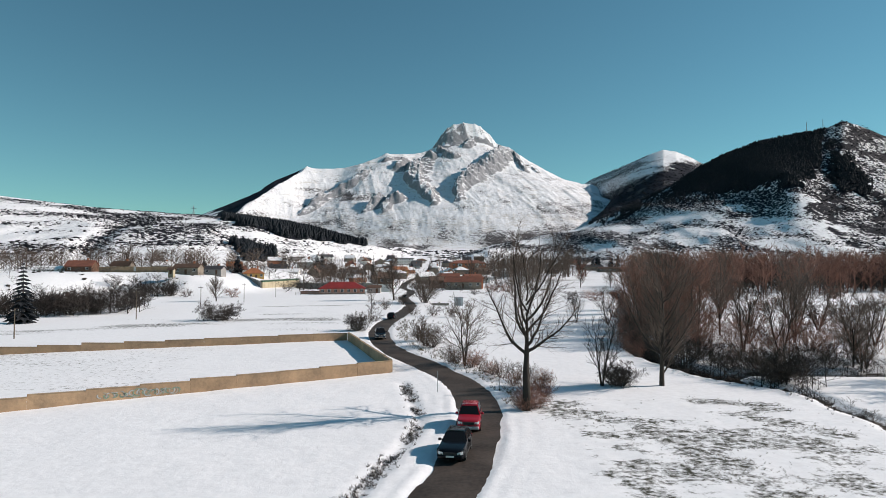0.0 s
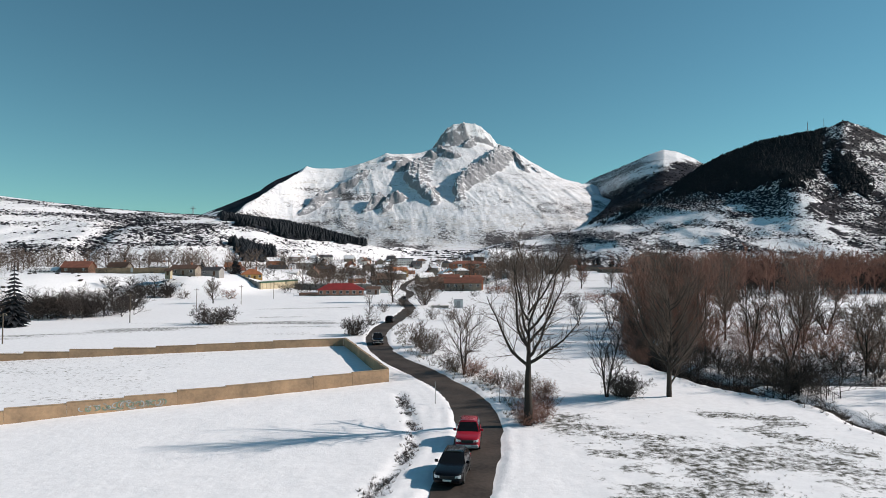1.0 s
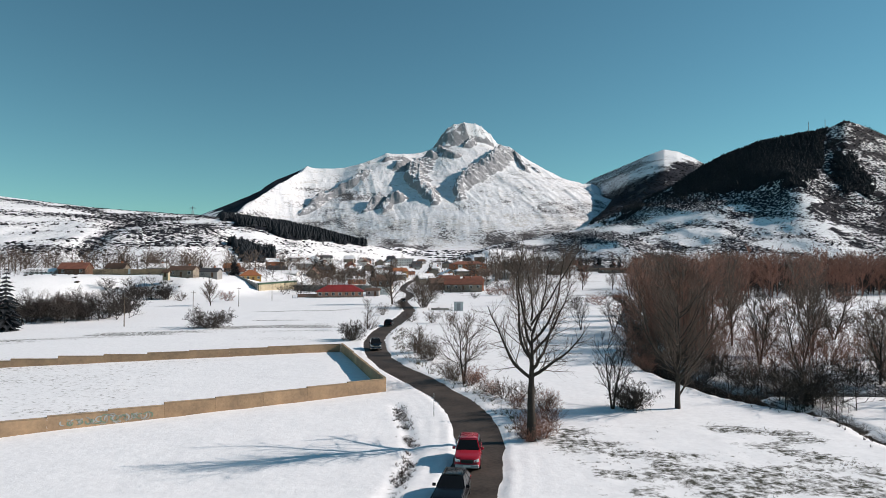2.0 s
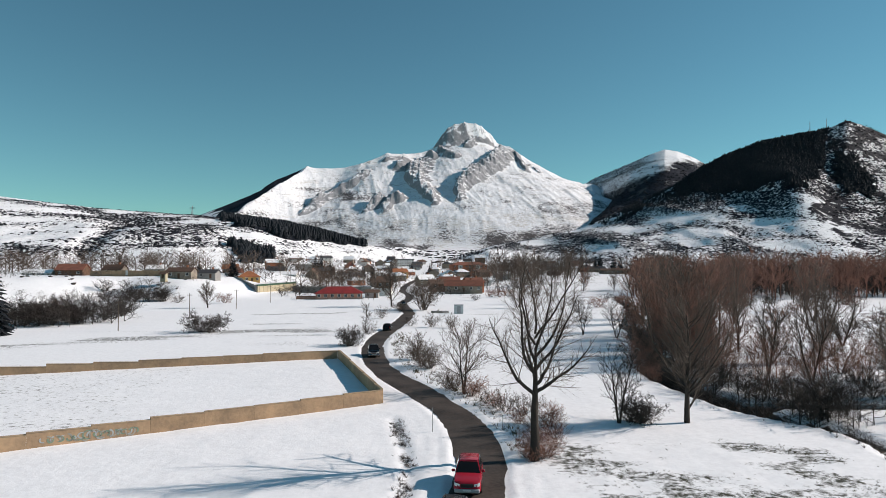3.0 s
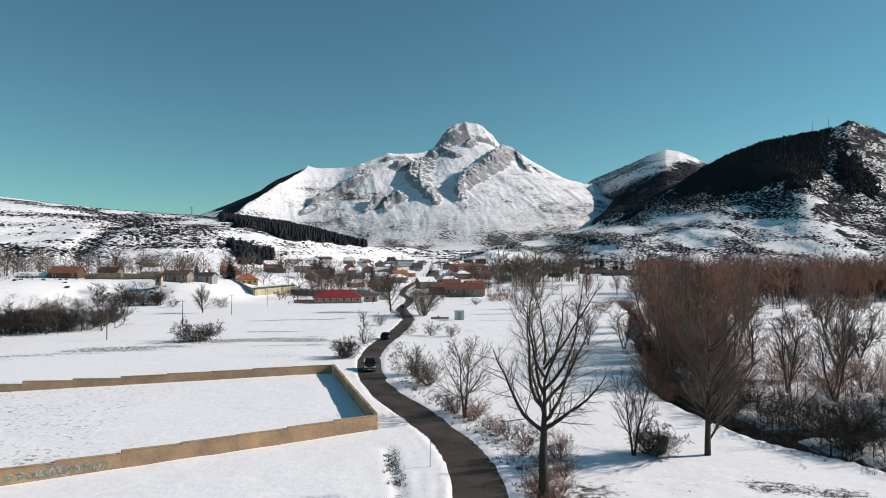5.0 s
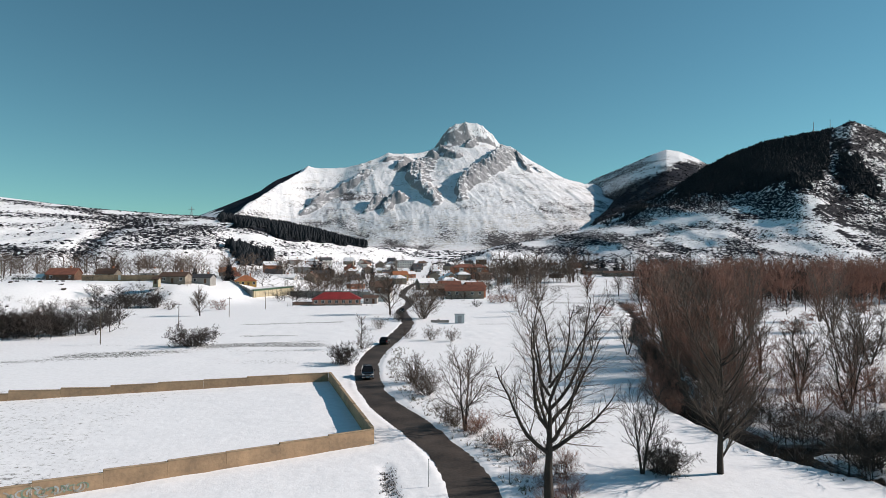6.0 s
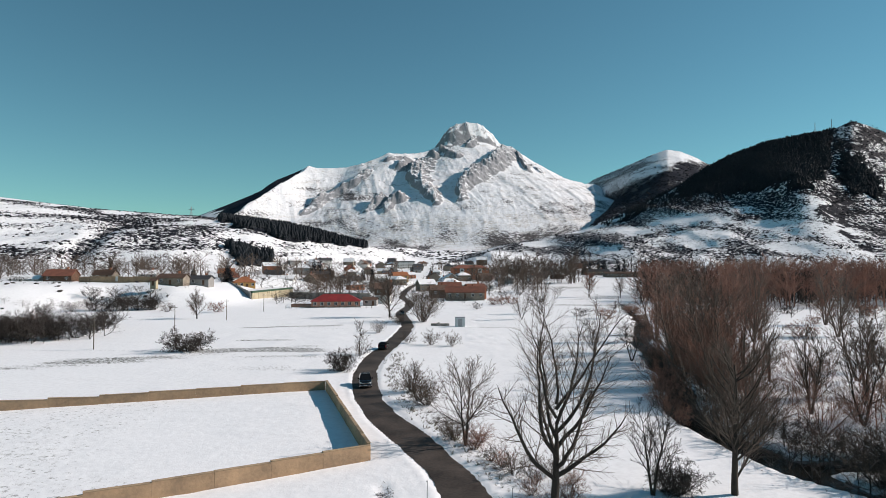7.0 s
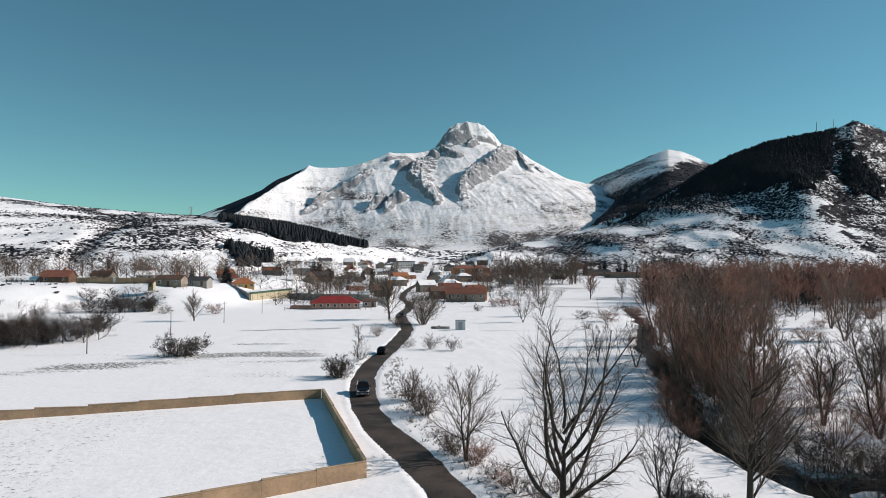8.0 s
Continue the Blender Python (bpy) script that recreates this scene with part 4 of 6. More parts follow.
# hedgerows and scrub between the village and the mountain's foot
hx = npr.uniform(-0.14, 0.20, 1500)
hy = npr.uniform(820, 2000, 1500)
keep = fbm(hx * hy / 90, hy / 40, 421, 3) > 0.5
hx, hy = (hx * hy)[keep], hy[keep]
pts = np.stack([hx, hy, ground_z(hx, hy)], -1)
size = npr.uniform(2.0, 5.0, len(pts))
v, f = stamp(pts, np.stack([size * 2.0, size * 1.2, size], -1), npr.uniform(-0.3, 0.3, len(pts)), *shrub_shape(prng))
stuff("valley_hedges", v, f, M_FARSCRUB, "dark hedgerows crossing the far snowy valley floor", "hedge")


# the lane-side trees and the riverside
put("bare_tree", "old", 4, 7.1, 54.7, 1.0, 0, "tall bare spreading tree with a dark trunk beside the lane", "tree", "bare trees")
put("bare_tree", "open", 12, 2.75, 78.6, 1.0, 60, "bare open-crowned tree forking low beside the lane", "tree", "bare trees")
put("bare_tree", "broom", 23, 22.6, 65.7, 0.92, 10, "bare broad-crowned tree with short trunk on the stream bank", "tree", "bare trees")
put("bare_tree", "open", 31, 16.4, 65.6, 0.85, 150, "slender dark bare tree in the snowy meadow", "tree", "bare trees", (M_BARK, M_DARKTWIG))
put("bush", "roundbush", 48, 18.2, 65.7, 1.12, 0, "dense dark bare bush at the foot of a tree", "bush", "bare bushes", (M_DARKTWIG, M_DARKTWIG))
for x, y, s in ((7.0, 56.6, 0.7), (8.9, 57.2, 0.55), (7.9, 58.8, 0.75), (9.6, 60.4, 0.8), (8.3, 62.6, 0.7), (9.9, 64.4, 0.8), (7.2, 65.4, 0.7), (10.6, 67.6, 0.7), (5.6, 72.0, 0.7), (3.4, 77.2, 0.8), (4.2, 79.6, 0.9), (7.0, 54.3, 0.5), (7.8, 55.1, 0.5)):
    put("bush", "brush", (91, 92)[int(x * 10) % 2], x, y, s, x * 70, "tangled red-brown undergrowth below the lane-side trees", "bush", "bare bushes", (M_BARK, M_REDTWIG), flat=1.15)
for x, y, s in ((17.5, 66.1, 0.62), (18.9, 66.2, 0.55)):
    put("bush", "hedge", 41, x, y, s, x * 80, "dense dark bare bush at the foot of a tree", "bush", "bare bushes", (M_DARKTWIG, M_DARKTWIG))
put("bush", "thorn", 42, 8.2, 55.4, 0.85, 30, "brown undergrowth round a tree trunk", "bush", "bare bushes", (M_BARK, M_REDTWIG))
put("bush", "thorn", 42, 6.6, 55.2, 0.6, 120, "brown undergrowth round a tree trunk", "bush", "bare bushes", (M_BARK, M_REDTWIG))
for x, y, s, k in ((6.4, 70.2, 1.0, 43), (7.9, 68.5, 0.9, 42), (4.9, 73.6, 0.85, 42), (9.4, 70.5, 0.8, 43), (0.9, 81.6, 0.9, 42)):
    put("bush", "thorn", k, x, y, s, x * 90, "leafless brown thorn bush on the lane's snowy verge", "bush", "bare bushes", (M_BARK, M_TWIG))
for x, y, s, k in ((1.6, 80.4, 1.3, 91), (-1.6, 95.6, 1.7, 92), (-2.6, 97.9, 1.4, 91), (-3.9, 104.0, 1.8, 91)):
    put("bush", "brush", k, x, y, s, x * 90, "dense leafless brown bush on the lane's snowy verge", "bush", "bare bushes", (M_BARK, M_TWIG))
put("bush", "sapling", 45, -3.6, 103.2, 0.75, 0, "leafless multi-twigged shrub beside the lane", "bush", "bare bushes")
put("bush", "roundbush", 48, -16.3, 120.6, 1.6, 40, "rounded dark leafless bush beside the lane", "bush", "bare bushes", (M_DARKTWIG, M_DARKTWIG), flat=0.9)
put("bush", "roundbush", 49, -51.0, 143.6, 1.9, 40, "broad dark leafless bush alone in the snowy field", "bush", "bare bushes", (M_DARKTWIG, M_DARKTWIG), flat=1.35)
put("bare_tree", "sapling", 51, -16.0, 141.2, 1.15, 0, "young bare tree beside the lane", "tree", "bare trees")
put("bush", "thorn", 43, -15.2, 139.5, 1.2, 0, "small brown bush below a young tree", "bush", "bare bushes", (M_BARK, M_TWIG))
for x, y, s in ((-2.3, 154, 1.5), (2.1, 152.6, 1.35), (-7.4, 157, 1.1), (-16.2, 178, 1.5), (-13.6, 205, 1.4), (-12.7, 200, 1.3)):
    put("bush", "thorn", 43, x, y, s, x * 50, "leafless bush on the snowy verge", "bush", "bare bushes", (M_BARK, M_TWIG))
put("bare_tree", "broom", 24, -17.6, 226, 1.3, 0, "bare upright tree beside the lane into the village", "tree", "bare trees", (M_BARK, M_TWIG))
put("bare_tree", "willow", 73, -6.4, 208, 1.4, 80, "bare broad many-stemmed tree beside the lane into the village", "tree", "bare trees")
put("bare_tree", "willow", 71, -5.4, 209.6, 1.25, 30, "bare broad many-stemmed tree beside the lane into the village", "tree", "bare trees", (M_BARK, M_TWIG))
put("bare_tree", "open", 13, 24.6, 216, 1.05, 0, "bare tree in the far snowy meadow", "tree", "bare trees")
put("bare_tree", "open", 12, 34.0, 240, 1.2, 200, "bare tree in the far snowy meadow", "tree", "bare trees")
put("bare_tree", "broom", 23, 76, 350, 1.05, 0, "bare round-headed tree in the far meadow", "tree", "bare trees", (M_BARK, M_REDTWIG))
put("bare_tree", "open", 13, 91, 345, 1.5, 50, "bare tree in the far meadow", "tree", "bare trees")
put("bare_tree", "open", 31, 29.0, 137.9, 0.8, 0, "small dark bare tree in the snowy meadow", "tree", "bare trees", (M_BARK, M_DARKTWIG))
put("bare_tree", "open", 12, 34.2, 131.6, 0.9, 300, "dark bare tree in the snowy meadow", "tree", "bare trees", (M_BARK, M_DARKTWIG))
put("bare_tree", "broom", 24, -78, 218, 0.8, 0, "bare round-headed tree in the snowy field", "tree", "bare trees", (M_BARK, M_TWIG))
put("bush", "farbush", 47, -100, 247, 1.0, 0, "rounded leafless bush in the snowy field", "bush", "bare bushes", (M_DARKTWIG, M_TWIG))
put("bush", "farbush", 41, -82, 246, 1.25, 0, "brown leafless bush in the snowy field", "bush", "bare bushes", (M_DARKTWIG, M_REDTWIG))
for x, y, s in ((12.9, 262, 1.4), (40, 196, 1.2), (-51, 156, 0.9), (43, 300, 1.8), (66, 262, 1.5), (70, 262, 1.7), (91, 272, 2.2)):
    put("bush", "thorn", 42, x, y, s, x * 30, "small leafless bush in the snowy meadow", "bush", "bare bushes", (M_BARK, M_DARKTWIG))
for x, y, s in ((21.5, 290, 1.2), (25, 288, 1.3), (29, 291, 1.2)):
    put("bush", "farbush", 47, x, y, s, x * 30, "reddish leafless thicket in the far meadow", "bush", "bare bushes", (M_DARKTWIG, M_REDTWIG))

rng = random.Random(3)
# willows along the stream
WILLOWS = [(34.9, 97.5, 0.98), (35.8, 92, 0.78), (37.4, 101, 1.08), (36.8, 107, 0.86), (40, 118, 1.0), (39, 112, 1.1), (41, 101, 0.8), (44, 122, 1.0), (39, 132, 1.1), (47, 138, 1.0),
           (35.4, 86, 0.62), (38.7, 82, 0.74), (54, 150, 1.1), (48, 100, 0.95), (53, 92, 0.9), (46.5, 88, 0.66), (50.5, 84, 0.66), (56, 84, 0.7)]
for k, (x, y, s) in enumerate(WILLOWS):
    put("willow", "willow", (71, 72, 73)[k % 3], x, y, s, 77 * k, "leafless red-brown willow thicket along the stream", "tree", "willows", (M_TWIG, M_REDTWIG), sink=0.3)
for k, (x, y, s, h) in enumerate(((46.1, 86.5, 1.05, "open"), (48.8, 112, 1.25, "open"), (43.5, 92, 1.2, "open"), (52.4, 80, 1.0, "open"), (57, 88, 1.1, "open"), (56, 101, 1.2, "open"), (62, 112, 1.3, "open"), (66, 97, 1.1, "open"), (50, 77.5, 0.9, "open"), (63, 84, 1.0, "open"), (71, 120, 1.3, "open"))):
    put("bare_tree", h, (12, 13, 31)[k % 3], x, y, s, 50 * k, "dark bare tree beyond the stream", "tree", "riverside trees", (M_BARK, M_TWIG))
for k, (x, y, s) in enumerate(((40.5, 75.6, 1.1), (43, 76.2, 1.2), (37.6, 75.4, 1.0), (46.5, 76, 1.1), (50.5, 76, 1.1), (34.5, 79, 0.9), (30.6, 88.5, 0.8), (36.6, 76.8, 0.9), (34.8, 67.4, 0.9), (36.4, 68.0, 1.0), (34.6, 76, 0.8), (33.2, 83, 0.8), (37.8, 67.4, 0.7), (32.8, 90, 0.8))):
    put("bush", "hedge", (41, 47)[k % 2], x, y, s, 66 * k, "tangled brown bushes on the stream bank", "bush", "bank bushes", (M_DARKTWIG, (M_TWIG, M_DARKTWIG)[k % 2]))
for k, (x, y, s) in enumerate(((27.4, 92, 0.7), (27.9, 96.5, 0.95), (29.0, 100.5, 1.0), (30.4, 105, 1.1), (26.6, 87, 0.5))):
    put("bush", "hedge", (41, 47)[k % 2], x, y, s * 1.3, 50 * k, "leafless red-brown willow bush overhanging the stream", "bush", "bank bushes", (M_TWIG, M_REDTWIG))
for k in range(22):
    x, y = rng.uniform(45, 150), rng.uniform(125, 250)
    put("bush", "farbush", (41, 47)[k % 2], x, y, rng.uniform(0.8, 1.5), 66 * k, "leafless brown bush on the snowy river flat", "bush", "river flat bushes", (M_DARKTWIG, (M_DARKTWIG, M_REDTWIG)[k % 2]), flat=1.3)
TALL = [(36.8, 101, 0.92), (38.0, 108, 1.0), (38.4, 97, 0.92), (37, 116, 1.05), (39, 108, 1.0), (38.4, 122, 1.05), (42, 118, 1.05), (42, 130, 1.1), (47, 128, 1.05), (53, 140, 1.1), (48, 145, 1.1), (60, 150, 1.1), (48, 160, 1.15), (70, 160, 1.15), (56, 176, 1.15), (80, 180, 1.15), (95, 170, 1.1), (110, 200, 1.1)]
for k, (x, y, s) in enumerate(TALL):
    put("riverside_tree", "tallwood", (75, 76, 77)[k % 3], x, y, s, 91 * k, "tall leafless red-brown poplar beside the stream", "tree", "riverside trees", (M_TWIG, (M_REDTWIG, M_TWIG)[k % 3 == 1]), sink=0.3)
# Unseen trees, added for the shadow stripes they throw across the flat.
for k, (x, y, s) in enumerate(((57, 64, 1.2), (61, 60, 1.3), (55, 68.5, 1.1), (64, 66.5, 1.3), (52, 59, 1.0))):
    put("bare_tree", "open", (12, 13, 31)[k % 3], x, y, s, 70 * k, "bare tree on the snowy flat beside the stream", "tree", "riverside trees", (M_BARK, M_TWIG))
# dark hedges below the terrace
for k, (x, y, s) in enumerate(((-99, 158, 1.3), (-94, 160, 1.4), (-90, 163, 1.25), (-86, 166, 1.2), (-103, 155, 1.2), (-108, 152, 1.3), (-92, 168, 1.4), (-88, 176, 0.8), (-90, 186, 0.9), (-93, 192, 0.9), (-97, 170, 1.5), (-113, 150, 1.3), (-102, 165, 1.4), (-119, 148, 1.3), (-112, 162, 1.3))):
    put("bush", "hedge", (41, 47)[k % 2], x, y, s * 1.5, 66 * k, "dense dark leafless hedge below the snowy terrace", "hedge", "field hedge", (M_DARKTWIG, M_DARKTWIG), flat=1.1)
for k, (x, y, s) in enumerate(((-131, 254, 1.5), (-126, 255, 1.6), (-121, 256, 1.5), (-116, 257, 1.4), (-111, 257, 1.3), (-135, 248, 1.4), (-140, 238, 1.2))):
    put("bush", "hedge", (41, 47)[k % 2], x, y, s, 66 * k, "dark leafless scrub on the terrace slope", "hedge", "terrace scrub", (M_DARKTWIG, M_DARKTWIG), flat=1.2)
put("bush", "farbush", 47, -109, 185, 1.4, 0, "pale brown shrub on the terrace slope", "bush", "bare bushes", (M_DARKTWIG, M_REDTWIG))


def conifer(x, y, h, seed, label, width=1.0):
    """A spruce with a trunk and whorls of drooping, ragged boughs."""
    r = random.Random(seed)
    ob = thing("conifer", pose(x, y, ground_at(x, y), 0, 0, seed * 40), label, "tree", "conifers")
    mesh_part("trunk", np_mesh("trunk", *tubes([(0, 0, -0.2, 0, 0, h * 0.95, 0.02 * h, 0.01)], 8), smooth=True), M_BARK, ob)
    V, F = [], []
    tiers = 16
    for t in range(tiers):
        z, reach = h * (0.06 + 0.92 * t / tiers), h * 0.26 * width * (1 - t / tiers) ** 0.85 + 0.12
        for k in range(11):
            a = 6.28 * (k + r.random()) / 11
            L, drop = reach * r.uniform(0.7, 1.15), reach * r.uniform(0.25, 0.5)
            w = 0.16 * L + 0.12
            c, s = math.cos(a), math.sin(a)
            b = len(V)
            V += [(0, 0, z + 0.15 * h / tiers), (c * L * 0.55 - s * w, s * L * 0.55 + c * w, z - drop * 0.35), (c * L, s * L, z - drop), (c * L * 0.55 + s * w, s * L * 0.55 - c * w, z - drop * 0.35), (c * L * 0.5, s * L * 0.5, z - drop * 0.7 - 0.1)]
            F += [(b, b + 1, b + 2), (b, b + 2, b + 3), (b, b + 4, b + 1), (b + 1, b + 4, b + 2), (b + 2, b + 4, b + 3), (b + 3, b + 4, b)]
    mesh_part("crown", np_mesh("crown", V, F), M_NEEDLE, ob)
    return ob


conifer(-90.8, 137, 14.0, 1, "tall dark spruce standing at the end of the hedge")
conifer(-112, 345, 12, 2, "dark conifer beside the village houses", 1.3)
conifer(-95, 500, 17, 3, "dark spruce between the village houses")
conifer(-99, 498, 15, 4, "dark spruce between the village houses")
conifer(-89, 505, 13, 5, "dark spruce between the village houses")
conifer(-57, 520, 19, 6, "slender dark spruce in the village", 0.7)
conifer(-134, 355, 8, 7, "dark conifer beside a village house", 1.3)
conifer(170, 640, 20, 8, "dark conifer at the village edge")
conifer(178, 645, 18, 9, "dark conifer at the village edge")
for x, y, h in ((-118, 470, 11), (-70, 560, 12), (-84, 590, 13), (-30, 610, 11), (-12, 560, 12), (-120, 610, 12), (-52, 640, 13), (8, 640, 12), (-66, 455, 9), (-48, 430, 8)):
    conifer(x, y, h, int(h * 7 - x), "dark conifer in a village garden", 1.1)
for k in range(9):
    conifer(118 + 5.6 * k + 3 * (k % 2), 640 + 14 * (k % 3), 13 + 2.1 * (k * 5 % 4), 10 + k, "dark conifer in a clump at the village edge", 1.1)

# far bare woods on the river flat and round the village
def far_tree(seed, limbs, angle, reach, low, girth=1.0, forks=(5, 4)):
    """A small bare tree one unit high: trunk, limbs, branches and twig ends."""
    r = random.Random(seed)
    trunk, rest = [(0, 0, -0.03, 0.02, 0, 0.5, 0.012, 0.008), (0.02, 0, 0.5, 0, 0.01, 0.92, 0.008, 0.003)], []

    def shoot(p, d, length, rad, level):
        q = p + d * length
        rest.append((*p, *q, rad, rad * 0.5))
        if level == 2:
            return
        for k in range(forks[level]):
            a, az = radians(r.uniform(18, 40)), r.uniform(0, 6.28)
            side = np.cross(d, [math.cos(az), math.sin(az), 0.2])
            nd = d * math.cos(a) + side / np.linalg.norm(side) * math.sin(a) + np.array([0, 0, 0.18])
            shoot(p + (q - p) * r.uniform(0.3, 1.0), nd / np.linalg.norm(nd), length * r.uniform(0.5, 0.8), rad * 0.55, level + 1)

    for k in range(limbs):
        t = low + (0.86 - low) * (k + r.random()) / limbs
        a, az = radians(angle * r.uniform(0.7, 1.2)), 2.4 * k + r.random()
        d = np.array([math.cos(az) * math.sin(a), math.sin(az) * math.sin(a), math.cos(a)])
        shoot(np.array([0.01, 0, t]), d, reach * (1.15 - 0.75 * t) * r.uniform(0.8, 1.2), 0.0062 * girth, 0)
    V1, F1 = tubes(trunk, 4)
    V2, F2 = spikes(rest)
    tri = np.concatenate([F1[:, [0, 1, 2]], F1[:, [0, 2, 3]]])
    return np.concatenate([V1, V2]), np.concatenate([tri, F2 + len(V1)])


def wood_stuff(name, spots, heights, mat, label, seed=1, limbs=13, angle=42, reach=0.36, wide=1.0, low=0.16, girth=1.0, forks=(5, 4)):
    r = np.random.default_rng(seed)
    Vs, Fs, n = [], [], 0
    for k in range(3):
        P, H = spots[k::3], heights[k::3]
        pts = np.stack([P[:, 0], P[:, 1], [ground_at(*q) for q in P]], -1)
        V, F = stamp(pts, np.stack([H * wide, H * wide, H], -1), r.uniform(0, 6.28, len(P)), *far_tree(seed * 10 + k, limbs, angle, reach, low, girth, forks))
        Vs.append(V)
        Fs.append(F + n)
        n += len(V)
    return stuff(name, np.concatenate(Vs), np.concatenate(Fs), mat, label, "trees")


def area(r, n, x0, x1, y0, y1):
    return np.stack([r.uniform(x0, x1, n), r.uniform(y0, y1, n)], -1)


def along(line, n, wide, r):
    segs = [(Vector(a[:2]), Vector(b[:2])) for a, b in zip(line[:-1], line[1:])]
    total = sum((b - a).length for a, b in segs)
    out = []
    for a, b in segs:
        for _ in range(max(1, int(n * (b - a).length / total))):
            q = a.lerp(b, r.random())
            out.append((q.x + r.gauss(0, wide), q.y + r.gauss(0, wide)))
    return np.array(out)


r8 = np.random.default_rng(8)
spots = np.concatenate([area(r8, 240, 95, 330, 310, 420), area(r8, 80, 110, 300, 262, 320), area(r8, 20, 80, 160, 255, 330), area(r8, 50, 120, 440, 430, 560)])
spots = spots[(spots[:, 0] > 0.30 * spots[:, 1]) & (spots[:, 0] < 0.78 * spots[:, 1])]
wood_stuff("riverside_wood", spots, r8.uniform(12, 20, len(spots)), M_REDTWIG, "far belt of leafless red-brown poplars and willows", girth=1.25, seed=2, wide=1.25, low=0.03, limbs=10)
spots = np.concatenate([area(r8, 160, 100, 420, 330, 470), area(r8, 110, 82, 250, 285, 340), area(r8, 320, 86, 340, 292, 340)])
high = np.where(np.arange(len(spots)) < 270, r8.uniform(9, 15, len(spots)), r8.uniform(4.5, 9, len(spots)))
keep = (spots[:, 0] > 0.29 * spots[:, 1]) & (spots[:, 0] < 0.78 * spots[:, 1])
spots, high = spots[keep], high[keep]
wood_stuff("riverside_thicket", spots, high, M_DARKTWIG, "dense leafless brown thicket along the far river", girth=1.5, seed=5, wide=1.7, low=0.0, limbs=7, angle=46, reach=0.42)
spots = np.concatenate([along([(38, 462), (70, 496), (110, 516)], 42, 7, random.Random(61)), area(r8, 12, 22, 60, 380, 420), area(r8, 24, -75, -30, 330, 400)])
wood_stuff("lane_end_wood", spots, np.where(spots[:, 1] > 425, r8.uniform(10, 25, len(spots)), r8.uniform(9, 14, len(spots))), M_TWIG, "tall leafless brown trees at the edge of the village", girth=1.15, seed=12, wide=1.4, low=0.0, limbs=13, angle=38)
spots = np.concatenate([area(r8, 40, 20, 120, 520, 600), area(r8, 60, -60, 200, 600, 800)])
spots = spots[np.abs(spots[:, 0] / spots[:, 1] - 0.24) > 0.035]
wood_stuff("village_wood", spots, r8.uniform(10, 15, len(spots)), M_TWIG, "leafless grey trees among the village houses", girth=2.0, forks=(4, 3), seed=3, angle=34, wide=1.0, low=0.06, limbs=10)
spots = np.concatenate([area(r8, 110, -270, -110, 316, 400), area(r8, 60, -170, -60, 420, 560)])
wood_stuff("terrace_wood", spots, r8.uniform(4, 14, len(spots)), M_TWIG, "leafless brown trees behind the terrace houses", girth=1.5, forks=(4, 3), seed=4, wide=1.6, low=0.02)

spots = np.concatenate([area(r8, 190, 130, 620, 560, 760), area(r8, 60, 60, 200, 560, 700)])
bearing = spots[:, 0] / spots[:, 1]
spots = spots[((bearing < 0.20) | (bearing > 0.275)) & (bearing < 0.78)]
wood_stuff("hill_foot_wood", spots, r8.uniform(12, 20, len(spots)), M_DARKTWIG, "dark leafless trees along the foot of the hill", girth=2.0, forks=(4, 3), seed=15, wide=1.3, low=0.0, limbs=6, angle=46, reach=0.42)
spots = np.concatenate([area(r8, 110, -130, 60, 350, 480), area(r8, 190, -150, 90, 480, 700), area(r8, 110, -130, 190, 700, 900)])
spots = spots[np.abs(spots[:, 0] + 21) > 6]
wood_stuff("village_trees", spots, r8.uniform(4, 8, len(spots)), M_TWIG, "leafless brown garden trees between the village houses", forks=(4, 3), seed=6, wide=1.1, low=0.06, limbs=8)
spots = np.concatenate([area(r8, 110, -78, 10, 288, 345), area(r8, 260, -140, 70, 330, 520), area(r8, 260, -160, 150, 520, 900), area(r8, 60, 60, 250, 500, 800)])
spots = spots[np.abs(spots[:, 0] + 21) > 5]
wood_stuff("village_hedges", spots, r8.uniform(2.0, 4.2, len(spots)), M_DARKTWIG, "dark leafless garden hedges between the village houses", girth=2.4, forks=(4, 3), seed=9, wide=2.4, low=0.0, limbs=5, angle=55, reach=0.5)
spots = area(r8, 300, -215, -106, 214, 292)
spots = spots[spots[:, 1] > np.interp(spots[:, 0], [-260, -170, -150, -135, -110], [165, 214, 234, 252, 256]) + 6]
spots = spots[fbm(spots[:, 0] / 20, spots[:, 1] / 12, 405, 3) > 0.44]
wood_stuff("terrace_brush", spots, r8.uniform(1.2, 2.9, len(spots)), M_DARKTWIG, "low leafless brush over the snowy terrace slope", seed=17, wide=2.0, low=0.0, limbs=8, angle=55, reach=0.5)
spots = area(r8, 90, -215, -106, 214, 292)
keep = (spots[:, 1] > np.interp(spots[:, 0], [-260, -170, -150, -135, -110], [165, 214, 234, 252, 256]) + 4) & (fbm(spots[:, 0] / 14, spots[:, 1] / 8, 401, 3) > 0.5)
spots = spots[keep]
pts = np.stack([spots[:, 0], spots[:, 1], [ground_at(*q) for q in spots]], -1)
size = r8.uniform(0.5, 1.5, len(pts))
v, f = stamp(pts, np.stack([size * 1.3, size * 1.1, size * 1.1], -1), r8.uniform(0, 6.28, len(pts)), *shrub_shape(prng))
stuff("terrace_scrub", v, f, M_DARKTWIG, "low dark scrub dotted over the terrace slope", "scrub")

